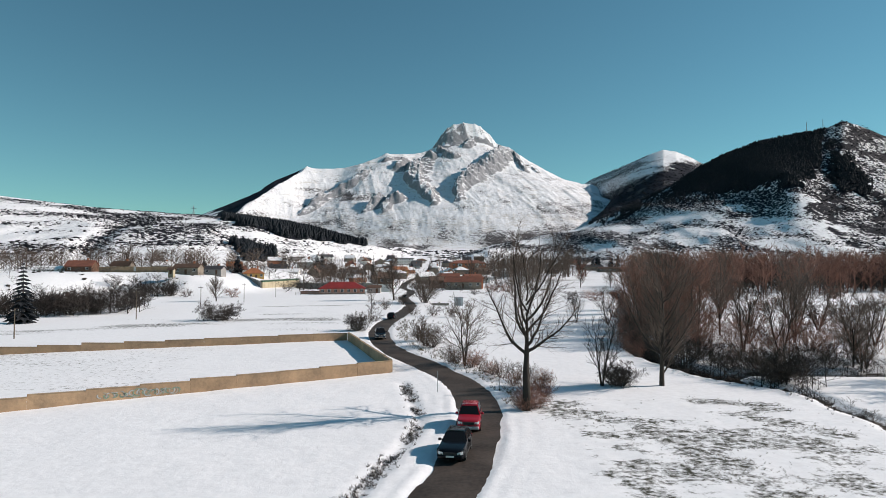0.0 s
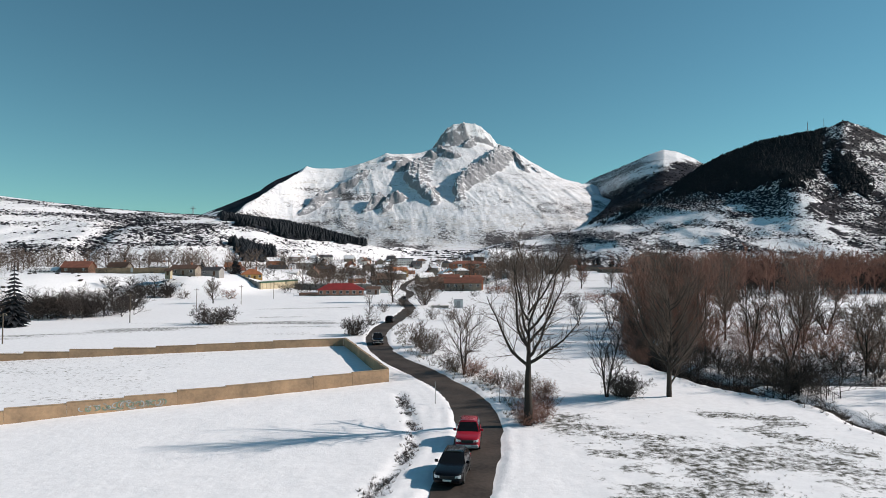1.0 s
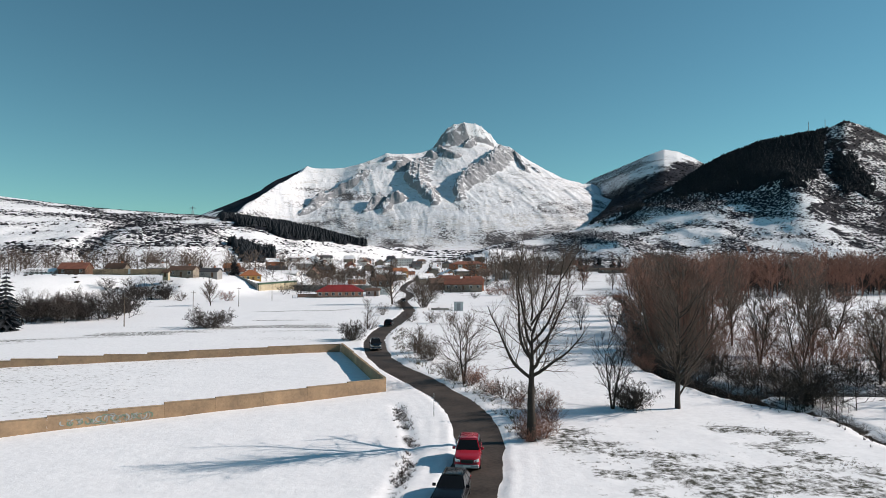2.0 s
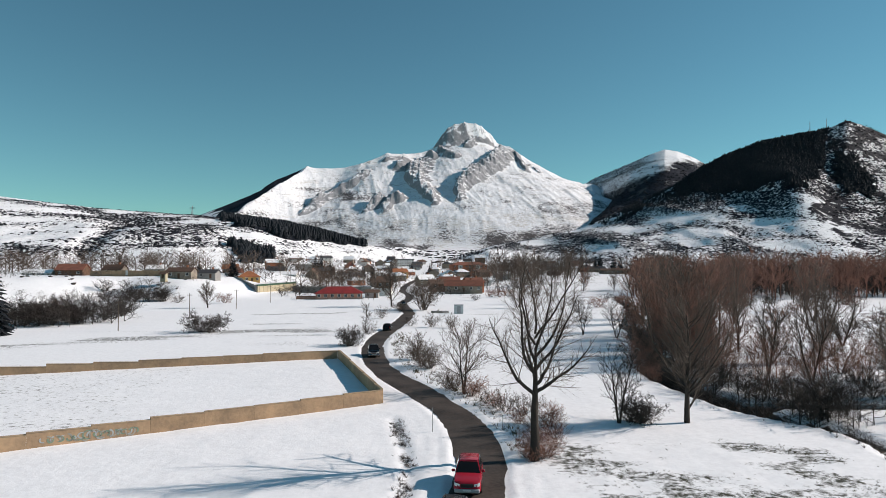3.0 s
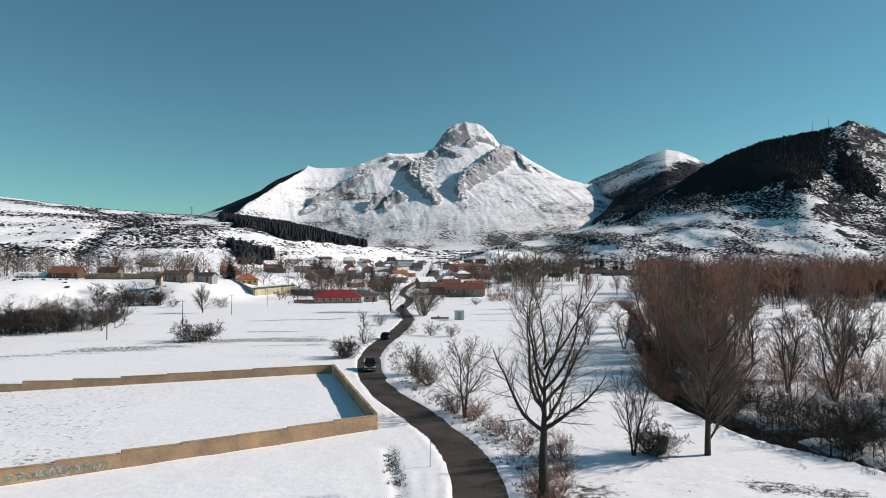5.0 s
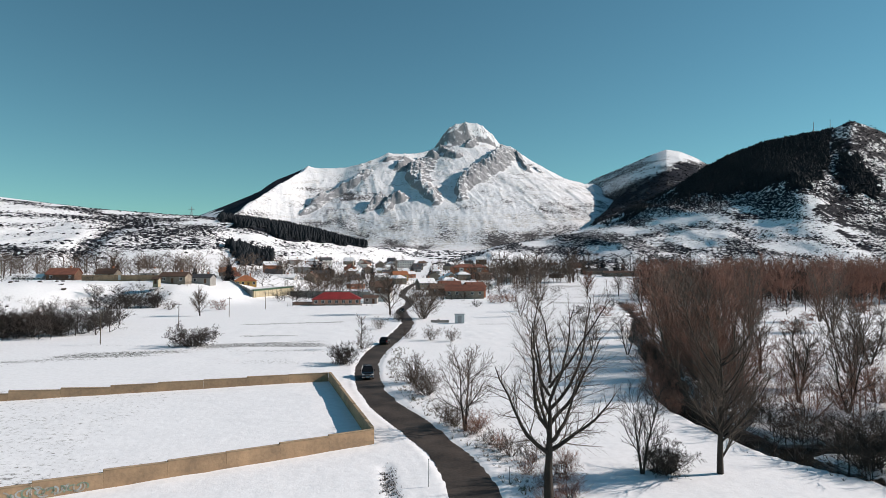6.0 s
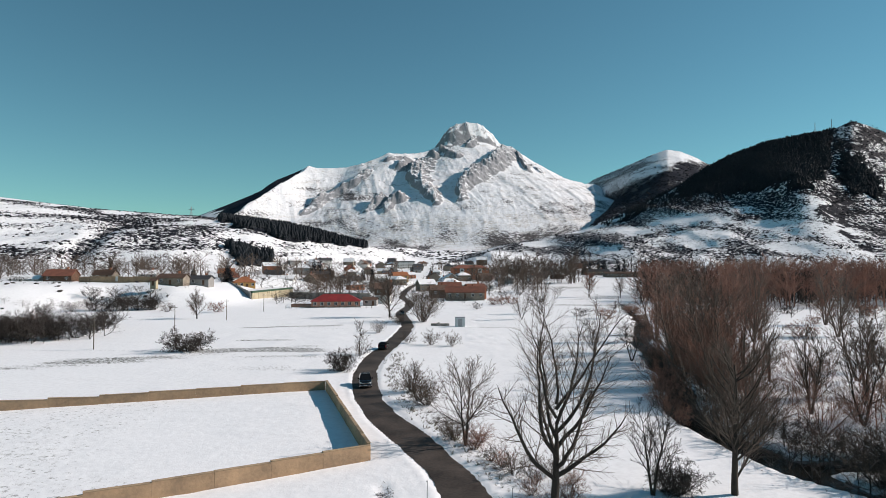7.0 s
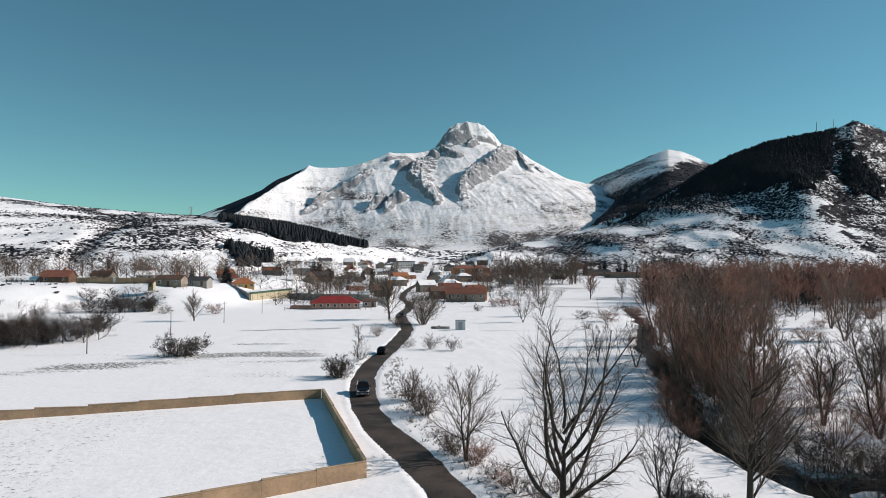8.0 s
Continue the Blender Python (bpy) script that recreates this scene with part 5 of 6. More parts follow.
spots = np.concatenate([area(r8, 150, 85, 400, 285, 330), area(r8, 60, 75, 330, 210, 285)])
spots = spots[spots[:, 0] > 0.29 * spots[:, 1]]
wood_stuff("riverside_brush", spots, r8.uniform(3.0, 7.0, len(spots)), M_DARKTWIG, "leafless dark brush under the far riverside trees", girth=1.5, seed=7, wide=2.0, low=0.0, limbs=6, angle=50, reach=0.5)

# tangled brush that hides the stream
side = []
r10 = random.Random(29)
for k in range(260):
    y = r10.uniform(63, 140)
    x = float(np.interp(y, [p[1] for p in STREAM], [p[0] for p in STREAM]))
    w = float(np.interp(y, [p[1] for p in STREAM], [p[2] for p in STREAM]))
    side.append((x + r10.uniform(-w * 0.6, w + 3.5) + 1.6 * (float(vnoise(np.array(y / 5), np.array(0.0), 88)) - 0.5), y, r10.random()))
side = np.array(side)
side = np.concatenate([side, [(r10.uniform(33, 75), 75 + r10.uniform(-0.5, 3.0), 0.7 * r10.random()) for k in range(90)], [(r10.gauss(35.4, 1.2), r10.gauss(67.2, 1.1), 0.4 + 0.6 * r10.random()) for k in range(26)], [(35.0 + r10.uniform(-0.5, 0.7), r10.uniform(46, 63), 0.2 * r10.random()) for k in range(36)]])
side = np.concatenate([side, [(r10.uniform(34, 66), 73.2 + r10.uniform(-1.6, 2.2), 0.55 * r10.random()) for k in range(70)]])
tall = 0.7 + 2.7 * side[:, 2] ** 1.4
wood_stuff("stream_brush", side[:, :2], tall, M_DARKTWIG, "tangled dark leafless brush along both stream banks", girth=1.8, forks=(4, 4), seed=13, wide=1.7, low=0.0, limbs=6, angle=52, reach=0.55)

q = np.stack([r8.uniform(36, 78, 90), r8.uniform(76, 118, 90)], -1)
q = q[fbm(q[:, 0] / 9, q[:, 1] / 9, 431, 3) > 0.44]
wood_stuff("bank_brush", q, r8.uniform(1.4, 3.8, len(q)), M_REDTWIG, "low red-brown brush between the trees beyond the stream", seed=21, wide=1.6, low=0.0, limbs=7, angle=50, reach=0.5)
# thicket filling the hedge below the terrace
q = np.concatenate([along([(-122, 147), (-108, 153), (-95, 160), (-86, 167)], 150, 3.2, random.Random(41)), along([(-88, 174), (-91, 186), (-95, 194)], 12, 2.0, random.Random(42)), along([(-129, 250), (-108, 258)], 36, 1.8, random.Random(43)), along([(-140, 264), (-124, 268), (-112, 271)], 16, 2.4, random.Random(44))])
wood_stuff("hedge_thicket", q, r8.uniform(2.5, 5.5, len(q)), M_DARKTWIG, "dense dark leafless thicket below the snowy terrace", girth=2.4, seed=19, wide=1.5, low=0.0, limbs=7, angle=50, reach=0.5)

# weeds on the verges, along the ditch and through the thin snow
def tufts(name, pts, sizes, mat, label, seed, blades=9):
    r = random.Random(seed)
    segs = []
    for k in range(blades):
        a, t = r.uniform(0, 6.28), r.uniform(0.15, 0.8)
        segs.append((0.1 * math.cos(a), 0.1 * math.sin(a), -0.05, t * math.cos(a), t * math.sin(a), r.uniform(0.5, 1.0), 0.028, 0.01))
    rr = np.random.default_rng(seed)
    v, f = stamp(pts, sizes, rr.uniform(0, 6.28, len(pts)), *spikes(segs))
    return stuff(name, v, f, mat, label, "weeds")


r9 = random.Random(17)
VERGE = [(6.5, 57), (6.3, 62), (5.6, 68), (3.4, 75), (0.4, 83), (-2.6, 92), (-5.2, 101), (-7.2, 112), (-8.2, 126), (-8.4, 142)]
q = along(DITCH, 1700, 0.34, r9)
q = q[fbm(q[:, 0] / 1.6, q[:, 1] / 1.6, 411, 3) > 0.46]
tufts("ditch_weeds", np.stack([q[:, 0], q[:, 1], ground_z(q[:, 0], q[:, 1])], -1), np.array([r9.uniform(0.10, 0.40) for _ in q]), M_DARKTWIG, "dark dead weeds along the snowy ditch", 1, 9)
q = along(VERGE, 330, 0.8, r9)
tufts("verge_weeds", np.stack([q[:, 0], q[:, 1], ground_z(q[:, 0], q[:, 1])], -1), np.array([r9.uniform(0.2, 0.7) for _ in q]), M_STRAW, "dry straw-coloured weeds on the lane's verge", 2, 10)
q = np.concatenate([along([(10, 56), (14.3, 51), (15.7, 46), (17.2, 42.5), (20, 34)], 800, 1.3, r9), along([(23.5, 58.8), (28.5, 55.2)], 260, 0.8, r9), along([(21, 46.5), (26.5, 44.2)], 200, 0.8, r9), along([(25, 51.5), (29.5, 46.5)], 160, 0.8, r9), along([(12, 56), (30, 36)], 140, 6.0, r9)])
q = q[(q[:, 0] > 7) & (fbm(q[:, 0] / 2.4, q[:, 1] / 1.2, 415, 3) > 0.47)]
tufts("meadow_grass", np.stack([q[:, 0], q[:, 1], ground_z(q[:, 0], q[:, 1])], -1), np.array([r9.uniform(0.06, 0.2) for _ in q]), M_STRAW, "dead grass poking through thin snow", 3, 9)
q = along([(34.0, 46), (34.2, 52), (34.2, 58), (33, 64), (30, 69), (27.8, 76)], 110, 0.8, r9)
tufts("bank_weeds", np.stack([q[:, 0], q[:, 1], ground_z(q[:, 0], q[:, 1])], -1), np.array([0.1 + 0.5 * r9.random() ** 2 for _ in q]), M_DARKTWIG, "dark dead weeds on the stream bank", 4, 12)


# ---------------------------------------------------------------- the walled fields
def field_wall(name, p, q, h0, h1, thick, steps, label, coping=True, tilted=0.7, tooth=0.26):
    """A rendered boundary wall whose top goes in steps; each section is a piece of its own."""
    a, b = Vector((*p, 0)), Vector((*q, 0))
    d = b - a
    L = d.length
    ob = thing(name, pose(a.x, a.y, 0, 0, 0, math.degrees(math.atan2(d.y, d.x))), label, "wall")
    r = random.Random(name + str(p))
    for k in range(steps):
        x0, x1 = L * k / steps, L * (k + 1) / steps - 0.012
        mid = a + d * ((k + 0.5) / steps)
        h = h0 + (h1 - h0) * k / max(steps - 1, 1) + r.uniform(-0.05, 0.05)
        tilt = -tooth if k < steps * tilted else -0.06
        bm = bmesh.new()
        n = 5
        for i in range(n):
            u0, u1 = x0 + (x1 - x0) * i / n, x0 + (x1 - x0) * (i + 1) / n
            vs = box(bm, u0, u1, -thick / 2, thick / 2, ground_at(mid.x, mid.y) - 0.5, h)
            for v in vs[4:]:
                v.co.z += tilt * ((v.co.x - x0) / (x1 - x0) - 0.5)
        part("section", bm, M_RENDER, ob)
        if coping:
            cop = boxes((x0, x1 + 0.008, -thick / 2 - 0.03, thick / 2 + 0.03, h + 0.003, h + 0.055), bevel=0.012)
            for v in cop.verts:
                v.co.z += tilt * ((v.co.x - x0) / (x1 - x0) - 0.5)
            part("coping", cop, M_COPING, ob)
    return ob


CORNER, FAR_CORNER = (-5.95, 74.0), (-15.7, 105.2)
wall_a = field_wall("field_wall", (-66, 36.0), CORNER, 1.05, 1.38, 0.28, 16, "long stepped ochre rendered wall round a snowy field", tooth=0.14)
field_wall("field_wall", (CORNER[0] - 0.15, CORNER[1] + 0.3), FAR_CORNER, 1.42, 1.35, 0.28, 9, "ochre field wall beside the lane, shaded inside", tilted=0.0)
field_wall("field_wall", (-110, 71.5), (FAR_CORNER[0] - 0.2, FAR_CORNER[1] + 0.1), 0.78, 1.30, 0.28, 18, "long stepped ochre rendered wall at the field's far side")

# faded sprayed lettering on the near wall, drawn as plain strokes
tag = thing("graffiti", wall_a.matrix_world.copy(), "faded pale spray paint strokes on the ochre wall", "graffiti")
r = random.Random(9)
g0 = (Vector((-31.2, 57.6, 0)) - Vector((-66, 36, 0))).length
for k in range(30):
    x, rad, turn, span = g0 + 0.2 + 0.22 * k, r.uniform(0.18, 0.42), r.uniform(0, 6.28), r.uniform(2.0, 5.2)
    zc, squash = 0.58 + r.uniform(-0.08, 0.08), r.uniform(0.7, 1.1)
    bm = bmesh.new()
    ring = []
    for i in range(11):
        a = turn + span * i / 10
        for w in (-0.06, 0.06):
            for depth in (-0.156, -0.151):
                ring.append(bm.verts.new((x + (rad + w) * math.cos(a), depth, zc + squash * (rad + w) * math.sin(a))))
    for i in range(10):
        b = 4 * i
        for f in ((0, 2, 6, 4), (1, 5, 7, 3), (0, 4, 5, 1), (2, 3, 7, 6)):
            bm.faces.new([ring[b + j] for j in f])
    part("paint_stroke", bm, (M_PAINTMARK, M_PAINTMARK2, M_PAINTGREEN)[k % 3], tag)


# ---------------------------------------------------------------- the village
WALLS = {
    "white": material("white_plaster", (0.70, 0.69, 0.66), (0.52, 0.51, 0.48), 0.9, scale=0.3, fine=3, vary=0.12),
    "cream": material("cream_plaster", (0.46, 0.40, 0.27), (0.32, 0.28, 0.20), 0.9, scale=0.3, fine=3),
    "yellow": material("yellow_plaster", (0.52, 0.33, 0.12), (0.42, 0.26, 0.09), 0.9, scale=0.3, fine=3),
    "ochre": material("ochre_plaster", (0.52, 0.33, 0.13), (0.40, 0.25, 0.10), 0.9, scale=0.3, fine=3, vary=0.1),
    "brick": material("orange_brickwork", (0.42, 0.17, 0.09), (0.30, 0.12, 0.07), 0.9, scale=0.4, fine=5, vary=0.1),
    "pink": material("pink_brickwork", (0.46, 0.24, 0.17), (0.33, 0.17, 0.12), 0.9, scale=0.4, fine=5),
    "stone": material("grey_brown_stone_wall", (0.26, 0.22, 0.17), (0.15, 0.13, 0.11), 0.9, scale=0.6, fine=4, vary=0.15),
    "timber": material("dark_timber_wall", (0.14, 0.075, 0.045), (0.08, 0.045, 0.03), 0.8, scale=0.6, fine=5, vary=0.15),
    "grey": material("grey_plaster", (0.34, 0.33, 0.31), (0.24, 0.235, 0.23), 0.9, scale=0.4, fine=4, vary=0.15),
}
ROOFS = {
    "red": material("bright_red_roof_sheet", (0.28, 0.035, 0.034), (0.19, 0.028, 0.027), 0.55, scale=0.4, fine=3),
    "orange": material("orange_roof_tiles", (0.36, 0.14, 0.06), (0.26, 0.10, 0.05), 0.8, scale=0.5, fine=5),
    "tile": material("red_brown_roof_tiles", (0.22, 0.085, 0.055), (0.13, 0.055, 0.04), 0.85, scale=0.5, fine=5, vary=0.2),
    "brown": material("brown_roof_tiles", (0.14, 0.085, 0.06), (0.09, 0.055, 0.042), 0.85, scale=0.5, fine=5, vary=0.2),
    "slate": material("dark_slate_roof", (0.07, 0.07, 0.075), (0.045, 0.045, 0.05), 0.7, scale=0.5, fine=5, vary=0.2),
    "snow": M_SNOW,
    "green": material("dark_green_sheet", (0.04, 0.09, 0.05), (0.03, 0.06, 0.04), 0.6),
}


def west_at(x, y):
    if y < 400 or x / y > 0.02:
        return -99.0
    return float(west(np.array([[x / y]]), np.array([[x]]), np.array([[y]]))[0][0, 0])


def window(parent, x, z, w, h, y, frame_mat=M_FRAME):
    """A framed window in a wall that faces -y at depth y."""
    bm = bmesh.new()
    t = 0.09
    for d in ((x - w / 2, x + w / 2, y - 0.06, y + 0.02, z, z + t), (x - w / 2, x + w / 2, y - 0.06, y + 0.02, z + h - t, z + h), (x - w / 2, x - w / 2 + t, y - 0.06, y + 0.02, z + t, z + h - t),
              (x + w / 2 - t, x + w / 2, y - 0.06, y + 0.02, z + t, z + h - t), (x - t / 3, x + t / 3, y - 0.05, y + 0.02, z + t, z + h - t)):
        box(bm, *d)
    win = part("window", bm, frame_mat, parent)
    part("pane", boxes((x - w / 2 + t, x + w / 2 - t, y - 0.03, y - 0.01, z + t, z + h - t)), M_GLASS, win)
    return win


def roof_mesh(w, d, h0, rh, style, over=0.5, thick=0.18):
    """A gabled, hipped, single-pitch or flat roof, as a thick shell with eaves."""
    bm = bmesh.new()
    W, D = w / 2 + over, d / 2 + over
    low = h0 - over * rh / (d / 2 + 0.01) * (1 if style != "flat" else 0)
    if style == "flat":
        box(bm, -W, W, -D, D, h0, h0 + rh)
        return bm
    inset = {"gable": 0.0, "hip": min(D, W * 0.8), "shed": 0.0}[style]
    if style == "shed":
        top = [(-W, -D, low), (W, -D, low), (W, D, h0 + rh), (-W, D, h0 + rh)]
        vs = [bm.verts.new(p) for p in top] + [bm.verts.new((x, y, z - thick)) for x, y, z in top]
        for f in ((0, 1, 2, 3), (7, 6, 5, 4), (0, 4, 5, 1), (1, 5, 6, 2), (2, 6, 7, 3), (3, 7, 4, 0)):
            bm.faces.new([vs[i] for i in f])
        return bm
    pts = [(-W, -D, low), (W, -D, low), (W, D, low), (-W, D, low), (-W + inset, 0, h0 + rh), (W - inset, 0, h0 + rh)]
    a = [bm.verts.new(p) for p in pts]
    b = [bm.verts.new((x, y, z - thick)) for x, y, z in pts]
    for f in ((0, 1, 5, 4), (2, 3, 4, 5)):
        bm.faces.new([a[i] for i in f])
        bm.faces.new([b[i] for i in reversed(f)])
    for f in ((1, 2, 5), (3, 0, 4)):
        if style == "hip":
            bm.faces.new([a[i] for i in f])
            bm.faces.new([b[i] for i in reversed(f)])
    ring = (0, 1, 2, 3) if style == "hip" else (0, 1, 5, 2, 3, 4)
    for i, j in zip(ring, ring[1:] + ring[:1]):
        bm.faces.new([a[i], b[i], b[j], a[j]])
    return bm


def house(x, y, w, d, h, rh, turn, style, wall, roof, floors, bays, label, name="house", category="house", z=None, snow=0.0, chimney=True, group="village houses", door=True):
    """A house: walls with gables, a roof with eaves, windows by storey, a door, and a chimney."""
    z = max(ground_at(x, y), west_at(x, y)) if z is None else z
    ob = thing(name, pose(x, y, z, 0, 0, turn), label, category, group)
    bm = bmesh.new()
    box(bm, -w / 2, w / 2, -d / 2, d / 2, -1.5, h)
    if style == "gable":
        for s in (-1, 1):
            vs = [bm.verts.new(p) for p in ((s * w / 2, -d / 2, h), (s * w / 2, d / 2, h), (s * w / 2, 0, h + rh - 0.15), (s * (w / 2 - 0.3), -d / 2, h), (s * (w / 2 - 0.3), d / 2, h), (s * (w / 2 - 0.3), 0, h + rh - 0.15))]
            for f in ((0, 1, 2), (5, 4, 3), (0, 2, 5, 3), (1, 4, 5, 2)):
                bm.faces.new([vs[i] for i in f])
    part("wall", bm, WALLS[wall], ob)
    part("roof", roof_mesh(w, d, h, rh, style), ROOFS[roof], ob)
    if snow and style in ("gable", "hip"):
        s = roof_mesh(w * 0.96, d * 0.92, h + 0.26, rh * 0.98, style, 0.35, 0.16)
        part("snow_cover", s, M_SNOW, ob, "melting snow on the roof")
    fh = h / floors
    for k in range(floors):
        for i in range(bays):
            wx = -w / 2 + w * (i + 0.5) / bays
            if door and k == 0 and i == bays // 2:
                dr = part("door", boxes((wx - 0.5, wx + 0.5, -d / 2 - 0.05, -d / 2 + 0.02, 0.0, 2.1), bevel=0.01), M_TIMBER, ob)
                part("handle", boxes((wx + 0.34, wx + 0.42, -d / 2 - 0.1, -d / 2 - 0.05, 1.0, 1.06)), M_METAL, dr)
            else:
                window(ob, wx, k * fh + fh * 0.34, min(1.3, w / bays * 0.5), min(1.35, fh * 0.45), -d / 2)
    if chimney:
        part("chimney", boxes((w * 0.18, w * 0.18 + 0.7, 0.2, 0.9, h + rh * 0.3, h + rh + 0.8), (w * 0.18 - 0.08, w * 0.18 + 0.78, 0.12, 0.98, h + rh + 0.8, h + rh + 0.92)), WALLS["brick"], ob)
    return ob


# the red-roofed long building and its shed
red = house(-43.8, 275.5, 19.2, 9, 2.9, 2.4, 8, "hip", "pink", "red", 1, 7, "long low pink brick building with a bright red hipped roof", "low_building", "building", z=0.0, chimney=False, group="", door=False)
part("plinth", boxes((-9.9, 9.9, -4.6, -4.5, -0.3, 0.45)), M_STONE, red)
house(-31.0, 286, 5.6, 6, 2.7, 0.9, 0, "gable", "grey", "brown", 1, 2, "small grey shed with a brown roof beside the red-roofed building", "shed", "shed", z=0.0, chimney=False, group="")
low = thing("terrace_block", pose(-57, 273.5, 0.1, 0, 0, -3), "low dark brick outbuilding beside the red-roofed building", "outbuilding")
part("wall", boxes((-4, 4, -2, 2, -1, 1.1)), WALLS["pink"], low)
part("roof", boxes((-4.2, 4.2, -2.2, 2.2, 1.1, 1.25)), ROOFS["brown"], low)
fence = thing("field_fence", pose(-62, 266.5, 0.0, 0, 0, 1.5), "low wire fence on thin posts before the red-roofed building", "fence")
for k in range(17):
    part("post", boxes((2.1 * k - 0.06, 2.1 * k + 0.06, -0.06, 0.06, -0.3, 1.25), bevel=0.015), M_POLEWOOD, fence)
for zz in (0.5, 1.0):
    part("wire", boxes((0, 33.6, -0.015, 0.015, zz, zz + 0.03)), M_METAL, fence)
# the walled court: cream wall with a green rim, and a grey yard wall
court = thing("walled_court", pose(-85.9, 301.4, 1.0, 0, 0, 82.6), "long cream walled court with a dark green rim and snow inside", "building")
part("wall", boxes((0, 49.4, 0, 0.5, -3, 3.5)), WALLS["cream"], court)
part("rim", boxes((-0.15, 49.55, -0.15, 1.1, 3.5, 4.3), bevel=0.05), ROOFS["green"], court)
bm = bmesh.new()
lid = [(0.4, 1.12), (49.4, 1.12), (72, 30), (44, 33)]
rings = [[bm.verts.new((x, y, z)) for x, y in lid] for z in (-2.0, 4.0)]
bm.faces.new(rings[1])
for k in range(4):
    bm.faces.new((rings[0][k], rings[0][(k + 1) % 4], rings[1][(k + 1) % 4], rings[1][k]))
part("snow_cover", bm, M_SNOW, court)
for k in range(10):
    part("pilaster", boxes((1.6 + 4.9 * k, 1.95 + 4.9 * k, -0.12, 0.0, -3, 3.5)), WALLS["cream"], court)
yard = thing("yard_wall", pose(-86.4, 301.0, 1.2, 0, 0, 120), "grey concrete yard wall at the edge of the terrace", "wall")
for k in range(14):
    part("panel", boxes((0.05 + 5.2 * k, 5.22 + 5.2 * k, 0.0, 0.25, -4, 3.9 + 0.42 * k)), M_CONCRETE, yard)
house(-102.1, 341, 10.6, 9, 3.2, 2.5, 18, "hip", "yellow", "orange", 1, 4, "yellow plastered house with an orange hipped roof", z=5.4, group="")
house(-131, 398, 8.5, 8, 5.4, 2.6, 8, "gable", "timber", "orange", 2, 3, "brown timber chalet with an orange roof", z=7.0)
house(-122, 380, 7, 7, 4.2, 2.2, 30, "gable", "white", "tile", 1, 2, "small white house with a tiled roof", z=6)
house(-106, 430, 17, 9, 3.4, 1.8, 2, "gable", "white", "snow", 1, 5, "long white house under a snow-covered roof", z=5.0)
house(-91, 450, 9, 8, 3.4, 3.4, 86, "gable", "stone", "brown", 1, 2, "stone house with a steep brown gable", z=4.5)
house(-118, 455, 12, 9, 4.6, 2.8, 5, "gable", "stone", "slate", 2, 3, "large grey barn with a dark roof", z=6.0)
house(-75.7, 484, 10.7, 9, 4.4, 1.8, 0, "hip", "white", "slate", 1, 3, "white bungalow with a dark hipped roof", z=3.0)
house(-104.4, 705, 10.5, 9, 4.6, 3.6, 0, "gable", "stone", "snow", 2, 2, "small house with a snowy gabled roof on the slope")
tall = house(-27.2, 303, 6.6, 8, 6.6, 2.4, 0, "gable", "timber", "brown", 2, 2, "tall house with dark timber above a white ground floor", z=0.2, group="")
part("ground_floor", boxes((-3.4, 3.4, -4.1, 4.1, -0.6, 3.4)), WALLS["white"], tall)
house(-36, 524, 12, 9, 7.0, 2.6, 22, "gable", "ochre", "orange", 2, 3, "tall ochre house with an orange roof", z=1.8)
house(-48.5, 519, 13.5, 10, 6.0, 2.4, 0, "gable", "stone", "brown", 2, 3, "broad brown stone house with a tiled roof", z=1.8)
house(-49.9, 785, 24, 12, 11.5, 1.0, 16, "flat", "white", "slate", 4, 8, "white four-storey apartment building with a dark flat roof", "apartment_building", "building", z=9, chimney=False, group="")
house(-66, 800, 9, 9, 9, 5, 0, "gable", "timber", "slate", 2, 2, "dark gabled house above the village", z=11)
apt = house(21.7, 564, 31, 12, 10.2, 2.4, 14, "hip", "brick", "tile", 3, 9, "orange brick apartment block with white bays", "apartment_building", "building", z=4.2, chimney=False, group="")
for bx in (-8.8, 7.2):
    part("bay", boxes((bx - 1.7, bx + 1.7, -6.9, -6.03, 1.5, 9.6)), WALLS["white"], apt, "white rendered bay")
    for k in range(3):
        window(apt, bx, 2.0 + 2.7 * k, 2.0, 1.5, -6.9)
house(10.2, 326, 18.5, 10, 3.2, 2.6, 0, "gable", "stone", "tile", 1, 5, "low house with a broad red-brown tiled roof", z=1.0)
house(15.5, 335, 9, 8, 4.6, 2.0, 20, "gable", "brick", "tile", 1, 2, "brick house with a red-brown tiled roof", z=1.2)
house(-3.0, 349, 8.5, 8, 3.4, 2.2, 10, "gable", "timber", "brown", 1, 2, "small brown house beside the lane", z=1.0)
house(3.5, 360, 11, 8, 4.2, 2.2, -4, "gable", "brick", "tile", 2, 3, "brick house with a tiled roof", z=1.5)
house(20, 420, 22, 8, 3.2, 1.2, 0, "gable", "white", "snow", 1, 6, "long low building under a snowy roof", z=1.6)
house(142, 695, 16.7, 10, 6.6, 2.4, 0, "gable", "brick", "tile", 2, 5, "orange brick house behind bare trees", z=9)
house(168, 606, 40, 10, 3.2, 1.6, 0, "gable", "stone", "brown", 1, 9, "long low stone building with a brown tiled roof", "low_building", "building", z=6, chimney=False)
house(150, 640, 22, 9, 4, 2, 0, "gable", "stone", "slate", 1, 5, "long dark-roofed barn at the village edge", "barn", "barn")
ch = house(227, 904, 18, 10, 7, 5, 0, "gable", "white", "snow", 1, 3, "white church with a snow-covered roof", "church", "church", z=20, chimney=False, group="")
part("tower", boxes((7.6, 12.4, -3, 2, -2, 15.5)), WALLS["white"], ch)
